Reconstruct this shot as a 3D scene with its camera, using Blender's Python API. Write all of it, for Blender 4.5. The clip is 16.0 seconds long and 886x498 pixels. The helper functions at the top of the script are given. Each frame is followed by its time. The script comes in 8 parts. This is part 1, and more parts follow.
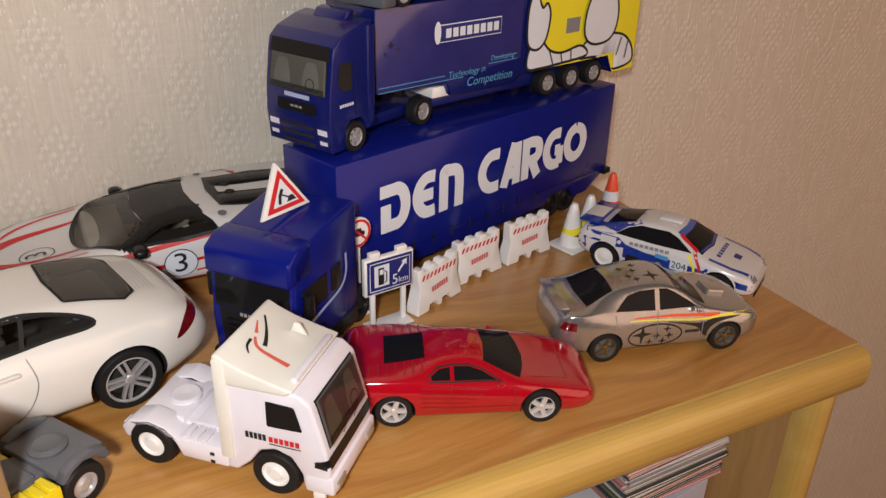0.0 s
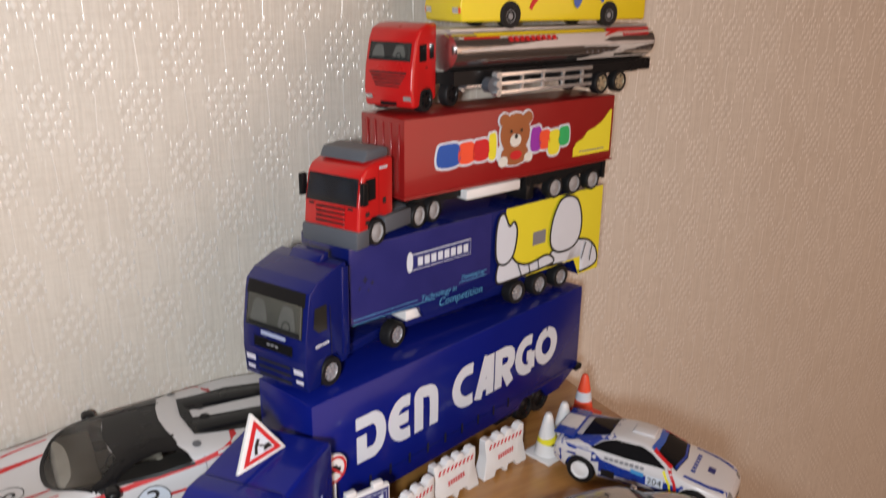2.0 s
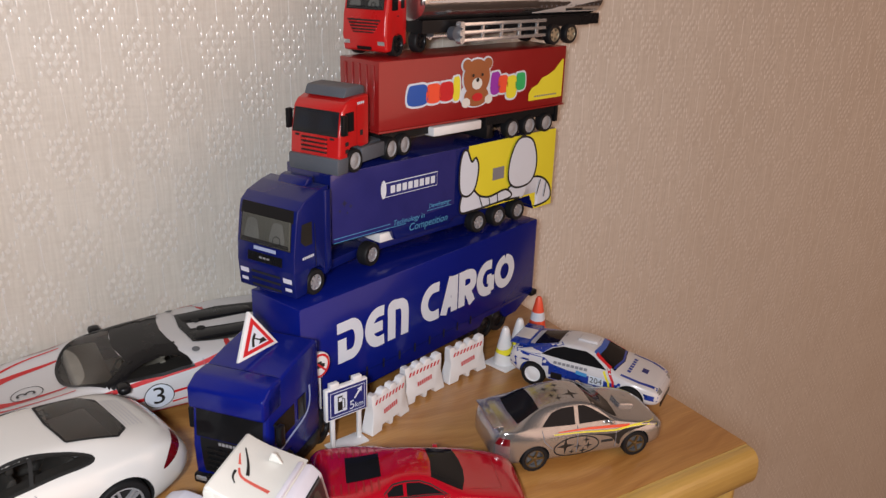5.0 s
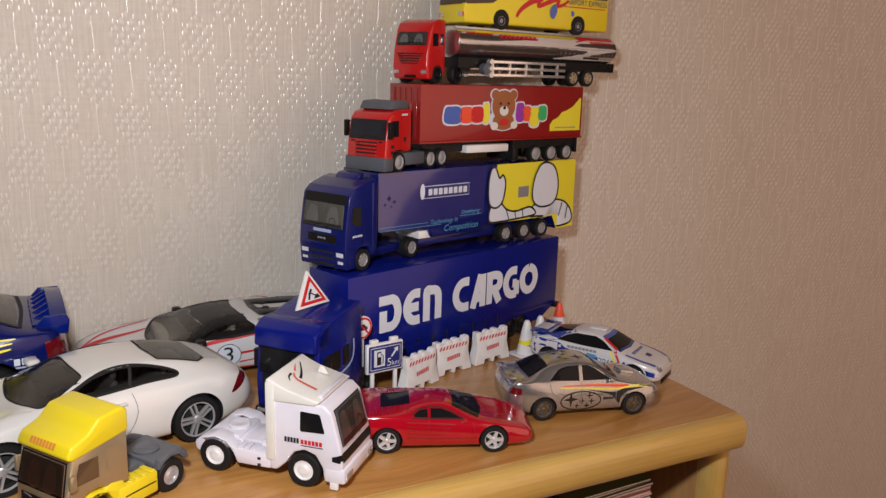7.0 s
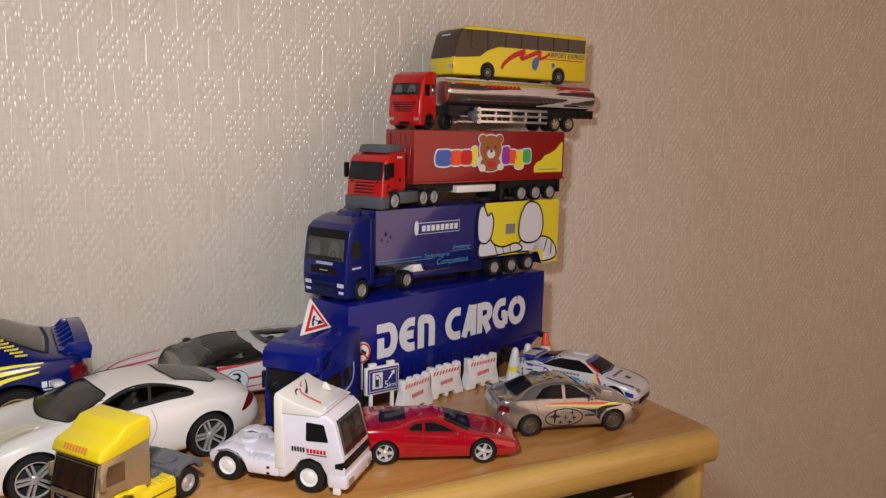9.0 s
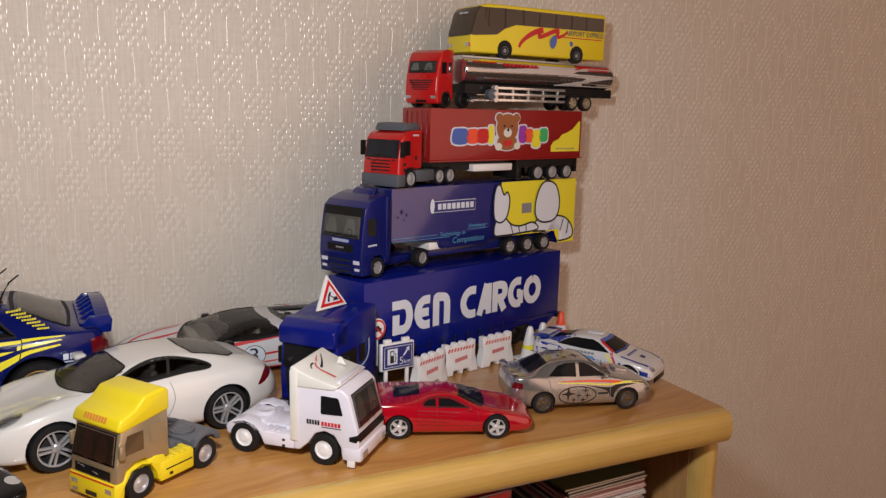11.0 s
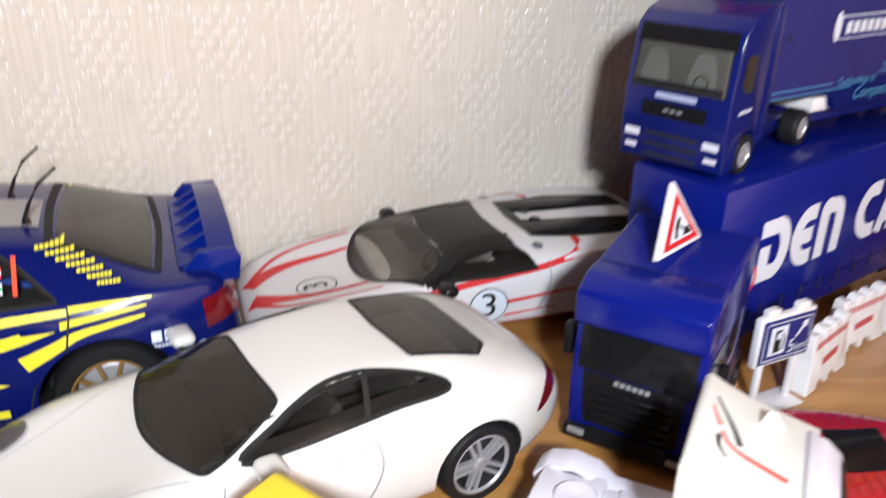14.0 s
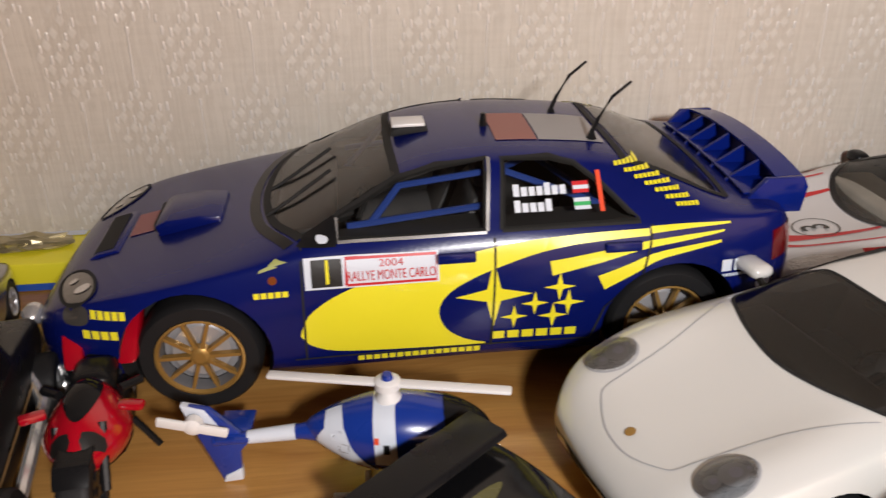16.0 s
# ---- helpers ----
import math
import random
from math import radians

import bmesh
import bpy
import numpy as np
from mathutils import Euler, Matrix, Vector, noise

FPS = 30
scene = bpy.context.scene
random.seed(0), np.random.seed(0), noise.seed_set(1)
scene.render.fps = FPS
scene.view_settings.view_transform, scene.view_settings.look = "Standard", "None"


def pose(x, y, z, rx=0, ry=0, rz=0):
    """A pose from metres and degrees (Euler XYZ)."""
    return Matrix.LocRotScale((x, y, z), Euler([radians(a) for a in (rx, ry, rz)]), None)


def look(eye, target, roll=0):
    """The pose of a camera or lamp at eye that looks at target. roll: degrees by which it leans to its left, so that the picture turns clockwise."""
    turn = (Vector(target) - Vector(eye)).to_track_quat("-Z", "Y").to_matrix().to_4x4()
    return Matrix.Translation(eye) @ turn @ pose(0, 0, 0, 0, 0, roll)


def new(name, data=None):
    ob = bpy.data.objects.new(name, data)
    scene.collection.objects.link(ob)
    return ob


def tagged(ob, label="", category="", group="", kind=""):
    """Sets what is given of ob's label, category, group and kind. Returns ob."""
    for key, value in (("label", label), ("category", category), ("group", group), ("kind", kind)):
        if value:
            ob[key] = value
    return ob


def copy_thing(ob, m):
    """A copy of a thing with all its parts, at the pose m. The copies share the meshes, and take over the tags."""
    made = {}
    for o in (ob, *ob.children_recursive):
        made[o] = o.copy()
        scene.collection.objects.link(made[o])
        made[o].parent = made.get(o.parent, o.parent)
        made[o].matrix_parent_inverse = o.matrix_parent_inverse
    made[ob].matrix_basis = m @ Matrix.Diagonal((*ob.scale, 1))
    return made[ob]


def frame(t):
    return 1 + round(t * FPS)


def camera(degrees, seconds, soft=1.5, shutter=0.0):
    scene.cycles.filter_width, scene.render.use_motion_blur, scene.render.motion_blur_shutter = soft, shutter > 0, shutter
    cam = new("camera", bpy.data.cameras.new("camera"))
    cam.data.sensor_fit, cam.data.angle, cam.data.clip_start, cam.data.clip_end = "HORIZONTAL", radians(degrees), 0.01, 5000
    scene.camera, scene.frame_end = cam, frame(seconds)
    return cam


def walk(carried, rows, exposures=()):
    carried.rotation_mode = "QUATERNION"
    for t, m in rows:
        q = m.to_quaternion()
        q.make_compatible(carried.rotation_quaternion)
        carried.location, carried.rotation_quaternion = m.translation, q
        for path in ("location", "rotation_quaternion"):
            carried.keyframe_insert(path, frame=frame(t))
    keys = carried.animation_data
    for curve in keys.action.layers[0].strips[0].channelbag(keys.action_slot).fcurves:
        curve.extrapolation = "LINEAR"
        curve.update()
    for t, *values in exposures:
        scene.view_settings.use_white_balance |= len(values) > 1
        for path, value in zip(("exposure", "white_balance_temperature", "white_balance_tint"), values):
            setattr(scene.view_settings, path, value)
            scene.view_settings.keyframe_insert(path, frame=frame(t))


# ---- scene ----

cam = camera(58.0, 16.0, soft=1.4, shutter=0.4)
PATH = [
    (0, (0.1629, -0.4601, 1.2080), (0.9828, 1.1235, 0.3030), 1.58),
    (0.5, (0.1634, -0.4572, 1.2171), (1.0151, 1.1112, 0.3167), 2.15),
    (1, (0.1689, -0.4536, 1.2312), (1.0472, 1.1369, 0.3973), 1.06),
    (1.5, (0.1694, -0.4507, 1.2412), (1.0818, 1.1658, 0.4959), 1.06),
    (2, (0.1679, -0.4483, 1.2603), (1.0945, 1.2095, 0.6339), 0.88),
    (2.5, (0.1658, -0.4481, 1.2823), (1.1397, 1.2220, 0.7661), 0.77),
    (3, (0.1590, -0.4565, 1.2951), (1.1324, 1.2163, 0.7920), 1.07),
    (3.5, (0.1598, -0.4611, 1.2810), (1.1512, 1.1525, 0.6397), 1.73),
    (4, (0.1560, -0.4683, 1.2549), (1.1510, 1.0995, 0.5125), 2.60),
    (4.5, (0.1450, -0.4820, 1.2436), (1.1267, 1.0696, 0.4519), 2.70),
    (5, (0.1360, -0.5019, 1.2552), (1.1247, 1.0923, 0.5604), 1.72),
    (5.2, (0.1315, -0.5178, 1.2528), (1.0583, 1.1149, 0.5629), 1.16),
    (7.3, (0.0937, -0.6158, 1.1988), (1.0030, 1.1260, 0.8251), 1.63),
    (7.5, (0.0885, -0.6278, 1.1965), (1.0206, 1.1098, 0.8618), 2.12),
    (8, (0.0858, -0.6425, 1.2012), (1.0079, 1.1060, 0.8977), 1.33),
    (10.3, (0.0779, -0.6438, 1.2002), (0.9782, 1.1146, 0.8879), 1.34),
    (10.5, (0.0800, -0.6444, 1.1992), (0.9582, 1.1202, 0.8560), 1.26),
    (11, (0.0835, -0.6468, 1.1981), (0.9543, 1.1197, 0.8490), 1.36),
    (11.5, (0.0830, -0.6501, 1.1990), (0.9515, 1.1182, 0.8530), 1.26),
    (12, (0.0820, -0.6501, 1.1980), (0.9431, 1.1200, 0.8470), 1.56),
    (12.5, (0.0951, -0.6245, 1.1886), (0.9686, 1.1266, 0.7772), 1.35),
    (13, (0.1091, -0.5280, 1.1826), (0.9304, 1.2277, 0.6872), 1.87),
    (13.2, (0.1029, -0.4834, 1.1825), (0.8727, 1.3028, 0.7178), 1.11),
    (13.5, (0.1013, -0.4231, 1.1928), (0.7956, 1.3805, 0.6764), -0.45),
    (14, (0.0995, -0.3479, 1.1684), (0.6918, 1.3778, 0.3493), 1.07),
    (14.5, (0.0680, -0.3152, 1.1550), (0.6177, 1.3382, 0.1745), 1.86),
    (15, (0.0412, -0.3124, 1.1561), (0.3699, 1.3997, 0.1777), 0.04),
    (15.5, (0.0081, -0.3146, 1.1541), (0.2092, 1.4410, 0.2186), -0.86),
    (16, (-0.0141, -0.3151, 1.1540), (0.1208, 1.4549, 0.2329), -0.90),
]
EXPOSURES = [(0.0, 0.05, 6700, 8), (1.5, 0.3, 6300, 6), (3.0, 0.3, 5900, 5), (4.5, 0.2, 6000, 7), (7.5, -0.1, 6300, 9), (12.0, -0.15, 6350, 9), (13.0, 0.05, 6000, 7), (13.5, 0.45, 5850, 5), (14.0, 0.76, 5850, 6), (14.5, 0.45, 6200, 3), (15.0, 0.2, 6400, 7), (16.0, 0.22, 6500, 9)]
walk(cam, [(t, look(eye, target, roll)) for t, eye, target, roll in PATH], EXPOSURES)

TOP = 1.0  # height of the cabinet top

# ---- world and lights ----
world = bpy.data.worlds.new("room_air")
scene.world = world
world.use_nodes = True
world.node_tree.nodes["Background"].inputs["Color"].default_value = (1.0, 0.78, 0.6, 1)
world.node_tree.nodes["Background"].inputs["Strength"].default_value = 0.04


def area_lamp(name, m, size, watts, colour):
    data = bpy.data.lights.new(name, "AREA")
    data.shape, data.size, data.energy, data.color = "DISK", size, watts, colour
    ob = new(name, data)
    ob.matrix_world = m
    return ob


# the filming phone's torch, fixed at one spot, and a broad unseen disc added for warm room light
area_lamp("phone_torch", look((0.085, -0.530, 1.275), (0.21, -0.02, 1.08)), 0.040, 1.95, (1.0, 0.965, 0.965))
area_lamp("warm_room_light", look((1.20, -1.72, 1.40), (0.55, 0.0, 1.08)), 2.40, 19.0, (1.0, 0.62, 0.44))


# ---- materials ----
def node(nt, kind, **inputs):
    n = nt.nodes.new(kind)
    for key, value in inputs.items():
        sock = n.inputs[int(key[1:])] if key[0] == "i" and key[1:].isdigit() else n.inputs[key.replace("_", " ")]
        if isinstance(value, bpy.types.NodeSocket):
            nt.links.new(value, sock)
        else:
            sock.default_value = value
    return n


def calc(nt, op, a, b=0.0, c=0.0):
    n = nt.nodes.new("ShaderNodeMath")
    n.operation = op
    for k, value in enumerate((a, b, c)):
        if isinstance(value, bpy.types.NodeSocket):
            nt.links.new(value, n.inputs[k])
        else:
            n.inputs[k].default_value = value
    return n.outputs[0]


def mixed(nt, fac, a, b):
    n = nt.nodes.new("ShaderNodeMix")
    n.data_type = "RGBA"
    for sock, value in ((n.inputs[0], fac), (n.inputs[6], a), (n.inputs[7], b)):
        if isinstance(value, bpy.types.NodeSocket):
            nt.links.new(value, sock)
        else:
            sock.default_value = value
    return n.outputs[2]


def blank(name):
    m = bpy.data.materials.new(name)
    m.use_nodes = True
    return m, m.node_tree, m.node_tree.nodes["Principled BSDF"]


def surface(name, colour, rough=0.35, metal=0.0, coat=0.0, grain=900.0, bump=0.03, spread=0.10, dust=0.0, spec=0.5):
    """A painted, plastic or metal surface with fine unevenness, worn gloss and, where given, a film of dust on top."""
    m, nt, b = blank(name)
    co = nt.nodes.new("ShaderNodeTexCoord").outputs["Object"]
    fine = node(nt, "ShaderNodeTexNoise", Vector=co, Scale=grain, Detail=2.0).outputs["Fac"]
    broad = node(nt, "ShaderNodeTexNoise", Vector=co, Scale=grain / 14, Detail=3.0).outputs["Fac"]
    dark = tuple(c * (1 - spread) for c in colour) + (1,)
    light = tuple(min(1, c * (1 + spread)) for c in colour) + (1,)
    tone = mixed(nt, broad, dark, light)
    if dust:
        up = node(nt, "ShaderNodeSeparateXYZ", Vector=nt.nodes.new("ShaderNodeNewGeometry").outputs["Normal"]).outputs[2]
        film = calc(nt, "MULTIPLY", calc(nt, "POWER", calc(nt, "MAXIMUM", up, 0.0), 3.0), calc(nt, "MULTIPLY", broad, dust * 1.6))
        tone = mixed(nt, film, tone, (0.42, 0.38, 0.34, 1))
        nt.links.new(calc(nt, "ADD", calc(nt, "MULTIPLY", film, 0.8), rough), b.inputs["Roughness"])
    else:
        nt.links.new(calc(nt, "MULTIPLY_ADD", broad, 0.16, rough - 0.06), b.inputs["Roughness"])
    nt.links.new(tone, b.inputs["Base Color"])
    b.inputs["Metallic"].default_value = metal
    b.inputs["Coat Weight"].default_value = coat
    b.inputs["Coat Roughness"].default_value = 0.05
    b.inputs["Specular IOR Level"].default_value = spec
    if bump:
        bp = node(nt, "ShaderNodeBump", Strength=bump, Distance=0.0004, Height=fine)
        nt.links.new(bp.outputs[0], b.inputs["Normal"])
    return m


def wood(name, along, light, deep, stave=0.0, gloss=0.35):
    """Lacquered pine: long wavering grain, a few knots, and glued staves."""
    m, nt, b = blank(name)
    co = nt.nodes.new("ShaderNodeTexCoord").outputs["Object"]
    sep = node(nt, "ShaderNodeSeparateXYZ", Vector=co)
    ax = {"x": (0, 1, 2), "z": (2, 1, 0)}[along]
    run, cross, thick = (sep.outputs[k] for k in ax)
    wob = node(nt, "ShaderNodeTexNoise", Vector=co, Scale=9.0, Detail=2.0).outputs["Fac"]
    seed = 0.0
    if stave:
        seed = calc(nt, "FLOOR", calc(nt, "DIVIDE", cross, stave))
    u = calc(nt, "ADD", calc(nt, "MULTIPLY", run, 5.0), calc(nt, "MULTIPLY", seed, 3.7))
    v = calc(nt, "ADD", calc(nt, "MULTIPLY", cross, 95.0), calc(nt, "MULTIPLY", wob, 5.0))
    vec = node(nt, "ShaderNodeCombineXYZ", X=u, Y=v, Z=calc(nt, "MULTIPLY", thick, 60.0)).outputs[0]
    rings = node(nt, "ShaderNodeTexNoise", Vector=vec, Scale=1.0, Detail=5.0, Roughness=0.62).outputs["Fac"]
    fine = node(nt, "ShaderNodeTexNoise", Vector=node(nt, "ShaderNodeCombineXYZ", X=calc(nt, "MULTIPLY", u, 6.0), Y=calc(nt, "MULTIPLY", cross, 900.0), Z=thick).outputs[0], Scale=1.0, Detail=3.0).outputs["Fac"]
    ramp = nt.nodes.new("ShaderNodeValToRGB")
    nt.links.new(rings, ramp.inputs[0])
    ramp.color_ramp.elements[0].position, ramp.color_ramp.elements[0].color = 0.38, (*deep, 1)
    ramp.color_ramp.elements[1].position, ramp.color_ramp.elements[1].color = 0.60, (*light, 1)
    tone = mixed(nt, calc(nt, "MULTIPLY", fine, 0.55), ramp.outputs[0], tuple(c * 0.55 for c in deep) + (1,))
    if stave:
        n = node(nt, "ShaderNodeTexWhiteNoise", Vector=node(nt, "ShaderNodeCombineXYZ", X=seed).outputs[0]).outputs["Value"]
        tone = mixed(nt, calc(nt, "MULTIPLY", n, 0.4), tone, tuple(c * 0.7 for c in deep) + (1,))
    # knots
    vor = node(nt, "ShaderNodeTexVoronoi", Vector=node(nt, "ShaderNodeCombineXYZ", X=calc(nt, "MULTIPLY", run, 6.0), Y=calc(nt, "MULTIPLY", cross, 9.0), Z=0.0).outputs[0], Scale=1.0).outputs["Distance"]
    knot = calc(nt, "SUBTRACT", 1.0, calc(nt, "SMOOTH_MIN", calc(nt, "MULTIPLY", vor, 9.0), 1.0, 0.2))
    tone = mixed(nt, calc(nt, "MAXIMUM", knot, 0.0), tone, (0.16, 0.065, 0.02, 1))
    nt.links.new(tone, b.inputs["Base Color"])
    nt.links.new(calc(nt, "MULTIPLY_ADD", fine, 0.2, gloss - 0.1), b.inputs["Roughness"])
    bp = node(nt, "ShaderNodeBump", Strength=0.12, Distance=0.0005, Height=fine)
    nt.links.new(bp.outputs[0], b.inputs["Normal"])
    b.inputs["Coat Weight"].default_value = 0.4
    b.inputs["Coat Roughness"].default_value = 0.14
    return m


PAPER_PITCH = (0.0458, 0.0576)  # repeat of the wallpaper's diamonds across and up


def wallpaper():
    """Cream woven-look vinyl paper: columns of diamonds of small raised dashes, with a raised thread between them."""
    m, nt, b = blank("wallpaper_vinyl")
    co = nt.nodes.new("ShaderNodeTexCoord").outputs["Object"]
    sep = node(nt, "ShaderNodeSeparateXYZ", Vector=co)
    x, z = sep.outputs[0], sep.outputs[2]
    wob = node(nt, "ShaderNodeTexNoise", Vector=co, Scale=60.0, Detail=2.0).outputs["Fac"]
    x = calc(nt, "MULTIPLY_ADD", wob, 0.0022, x)
    z = calc(nt, "MULTIPLY_ADD", wob, -0.0020, z)
    P, Q = PAPER_PITCH

    def threads(kx, kz, detail=3.0, shift=0.0):
        v = node(nt, "ShaderNodeCombineXYZ", X=calc(nt, "MULTIPLY", x, kx), Y=shift, Z=calc(nt, "MULTIPLY", z, kz)).outputs[0]
        return node(nt, "ShaderNodeTexNoise", Vector=v, Scale=1.0, Detail=detail).outputs["Fac"]

    def ease(value, low, high):
        n = nt.nodes.new("ShaderNodeMapRange")
        n.interpolation_type = "SMOOTHSTEP"
        nt.links.new(value, n.inputs[0])
        n.inputs[1].default_value, n.inputs[2].default_value = low, high
        return n.outputs[0]

    fib = threads(620.0, 26.0)
    cro = threads(30.0, 520.0, 3.0, 4.0)
    worn = threads(90.0, 90.0, 2.0, 9.0)

    def site(dx, dz):
        u = calc(nt, "MULTIPLY", calc(nt, "SUBTRACT", calc(nt, "FRACT", calc(nt, "DIVIDE", calc(nt, "ADD", x, dx), P)), 0.5), P)
        v = calc(nt, "MULTIPLY", calc(nt, "SUBTRACT", calc(nt, "FRACT", calc(nt, "DIVIDE", calc(nt, "ADD", z, dz), Q)), 0.5), Q)
        au, av = calc(nt, "ABSOLUTE", u), calc(nt, "ABSOLUTE", v)
        d = calc(nt, "ADD", calc(nt, "DIVIDE", au, 0.0150), calc(nt, "DIVIDE", av, 0.0215))
        d = calc(nt, "MAXIMUM", d, calc(nt, "DIVIDE", au, 0.0118))
        inside = ease(calc(nt, "ADD", d, calc(nt, "MULTIPLY", worn, 0.5)), 1.35, 1.10)
        # faint woven pads
        col = calc(nt, "DIVIDE", u, 0.0069)
        row = calc(nt, "DIVIDE", v, 0.0092)
        weave = calc(nt, "ABSOLUTE", calc(nt, "SUBTRACT", calc(nt, "FRACT", calc(nt, "ADD", col, row)), 0.5))
        weft = calc(nt, "ABSOLUTE", calc(nt, "SUBTRACT", calc(nt, "FRACT", calc(nt, "SUBTRACT", col, row)), 0.5))
        pads = calc(nt, "MULTIPLY", inside, calc(nt, "MULTIPLY", ease(weave, 0.36, 0.14), ease(weft, 0.36, 0.14)))
        return pads, calc(nt, "SUBTRACT", inside, pads)

    (one, low_one), (two, low_two) = site(P / 2 - 0.1433, Q / 2 - 1.1946), site(-0.1433, -1.1946)
    relief, sunk = calc(nt, "MAXIMUM", one, two), calc(nt, "MAXIMUM", low_one, low_two)
    # the woven ground: upright fibres, weaker cross threads, stray glints painted as pale flecks
    ground = calc(nt, "ADD", calc(nt, "MULTIPLY", fib, 0.7), calc(nt, "MULTIPLY", cro, 0.3))
    deep = ease(ground, 0.36, 0.64)
    glint = calc(nt, "MULTIPLY", ease(threads(480.0, 90.0, 1.0, 17.0), 0.66, 0.74), ease(worn, 0.42, 0.60))
    blot = node(nt, "ShaderNodeTexNoise", Vector=co, Scale=11.0, Detail=5.0).outputs["Fac"]
    tone = mixed(nt, deep, (0.59, 0.545, 0.475, 1), (0.66, 0.615, 0.54, 1))
    tone = mixed(nt, calc(nt, "MULTIPLY", ease(blot, 0.40, 0.70), 0.16), tone, (0.50, 0.42, 0.33, 1))
    mottle = node(nt, "ShaderNodeTexNoise", Vector=co, Scale=170.0, Detail=4.0, Roughness=0.65).outputs["Fac"]
    tone = mixed(nt, calc(nt, "MULTIPLY", ease(mottle, 0.45, 0.72), 0.20), tone, (0.44, 0.385, 0.31, 1))
    # shade in the gaps between the pads is mixed into the colour
    tone = mixed(nt, calc(nt, "MULTIPLY", sunk, 0.14), tone, (0.46, 0.40, 0.33, 1))
    bright = calc(nt, "MAXIMUM", calc(nt, "MULTIPLY", relief, 0.22), calc(nt, "MULTIPLY", glint, 0.6))
    tone = mixed(nt, bright, tone, (0.88, 0.87, 0.83, 1))
    nt.links.new(tone, b.inputs["Base Color"])
    nt.links.new(calc(nt, "MULTIPLY_ADD", bright, -0.30, 0.60), b.inputs["Roughness"])
    h = calc(nt, "ADD", calc(nt, "MULTIPLY", relief, 0.35), calc(nt, "ADD", calc(nt, "MULTIPLY", deep, 0.16), calc(nt, "MULTIPLY", glint, 0.35)))
    bp = node(nt, "ShaderNodeBump", Strength=0.6, Distance=0.0007, Height=h)
    nt.links.new(bp.outputs[0], b.inputs["Normal"])
    return m


def clear_glass(name, tint, gloss):
    """A thin clear pane: what lies behind shows through, with a glossy film over it."""
    m, nt, b = blank(name)
    t = node(nt, "ShaderNodeBsdfTransparent", Color=(*tint, 1))
    g = node(nt, "ShaderNodeBsdfGlossy", Color=(1, 1, 1, 1), Roughness=0.11)
    mix = nt.nodes.new("ShaderNodeMixShader")
    film = node(nt, "ShaderNodeFresnel", IOR=1.45).outputs[0]
    nt.links.new(calc(nt, "MULTIPLY", film, gloss), mix.inputs[0])
    nt.links.new(t.outputs[0], mix.inputs[1])
    nt.links.new(g.outputs[0], mix.inputs[2])
    nt.links.new(mix.outputs[0], nt.nodes["Material Output"].inputs["Surface"])
    return m


WALLPAPER = wallpaper()
PAPER_GLOSS = surface("glossy_wallpaper_relief", (0.74, 0.71, 0.66), 0.29, metal=0.18, coat=0.12, spread=0.10, bump=0.0)
PINE = wood("lacquered_pine_top", "x", (0.60, 0.315, 0.090), (0.43, 0.195, 0.048))
PINE_EDGE = wood("lacquered_pine_moulding", "x", (0.72, 0.48, 0.135), (0.66, 0.415, 0.105))
PINE_UP = wood("lacquered_pine_staves", "z", (0.60, 0.345, 0.13), (0.47, 0.24, 0.085), stave=0.03)
# for the unseen room shell, darkened so that little light reflects from it
PLASTER = surface("dimmed_room_plaster", (0.15, 0.12, 0.10), 0.8, grain=60, bump=0.1)
CARPET = surface("brown_carpet", (0.16, 0.11, 0.08), 0.95, grain=300, bump=0.6, spread=0.3)

RUBBER = surface("black_rubber", (0.011, 0.011, 0.012), 0.55, grain=1500, bump=0.1, spec=0.28)
BLACK = surface("black_plastic", (0.009, 0.009, 0.010), 0.27, spec=0.22)
MATT = surface("matt_black", (0.01, 0.01, 0.01), 0.8)
GREY = surface("grey_plastic", (0.085, 0.095, 0.115), 0.45, dust=0.15)
WHITE = surface("white_plastic", (0.78, 0.78, 0.78), 0.32, coat=0.2)
LILAC_WHITE = surface("bright_white_plastic", (0.74, 0.72, 0.80), 0.3, coat=0.3)
CREAM = surface("cream_white_plastic", (0.73, 0.725, 0.675), 0.4)
PEARL = surface("pearl_white_paint", (0.70, 0.695, 0.67), 0.20, coat=0.9, spread=0.04, dust=0.08, grain=500, bump=0.04)
RACE_WHITE = surface("racing_white_paint", (0.66, 0.65, 0.66), 0.25, coat=0.7, spread=0.03, dust=0.10)
RALLY_BLUE = surface("rally_blue_paint", (0.0025, 0.007, 0.100), 0.24, coat=0.20, spread=0.15, dust=0.006, spec=0.30, bump=0.06)
TRUCK_BLUE = surface("truck_blue_paint", (0.004, 0.010, 0.180), 0.22, coat=0.12, spread=0.10, dust=0.004, grain=500, bump=0.07, spec=0.28)
NAVY = surface("navy_blue_paint", (0.005, 0.010, 0.115), 0.24, coat=0.35, spread=0.10, dust=0.005, spec=0.35)
SIGN_BLUE = surface("sign_blue", (0.015, 0.02, 0.16), 0.35)
BRIGHT_BLUE = surface("bright_blue_paint", (0.02, 0.09, 0.42), 0.3, coat=0.5)
SKY_BLUE = surface("light_blue_print", (0.07, 0.30, 0.62), 0.4)
RED = surface("red_paint", (0.39, 0.003, 0.014), 0.13, coat=0.9, spread=0.08, grain=420, bump=0.16)
CAB_RED = surface("bright_red_plastic", (0.50, 0.009, 0.010), 0.28, coat=0.4, spread=0.05)
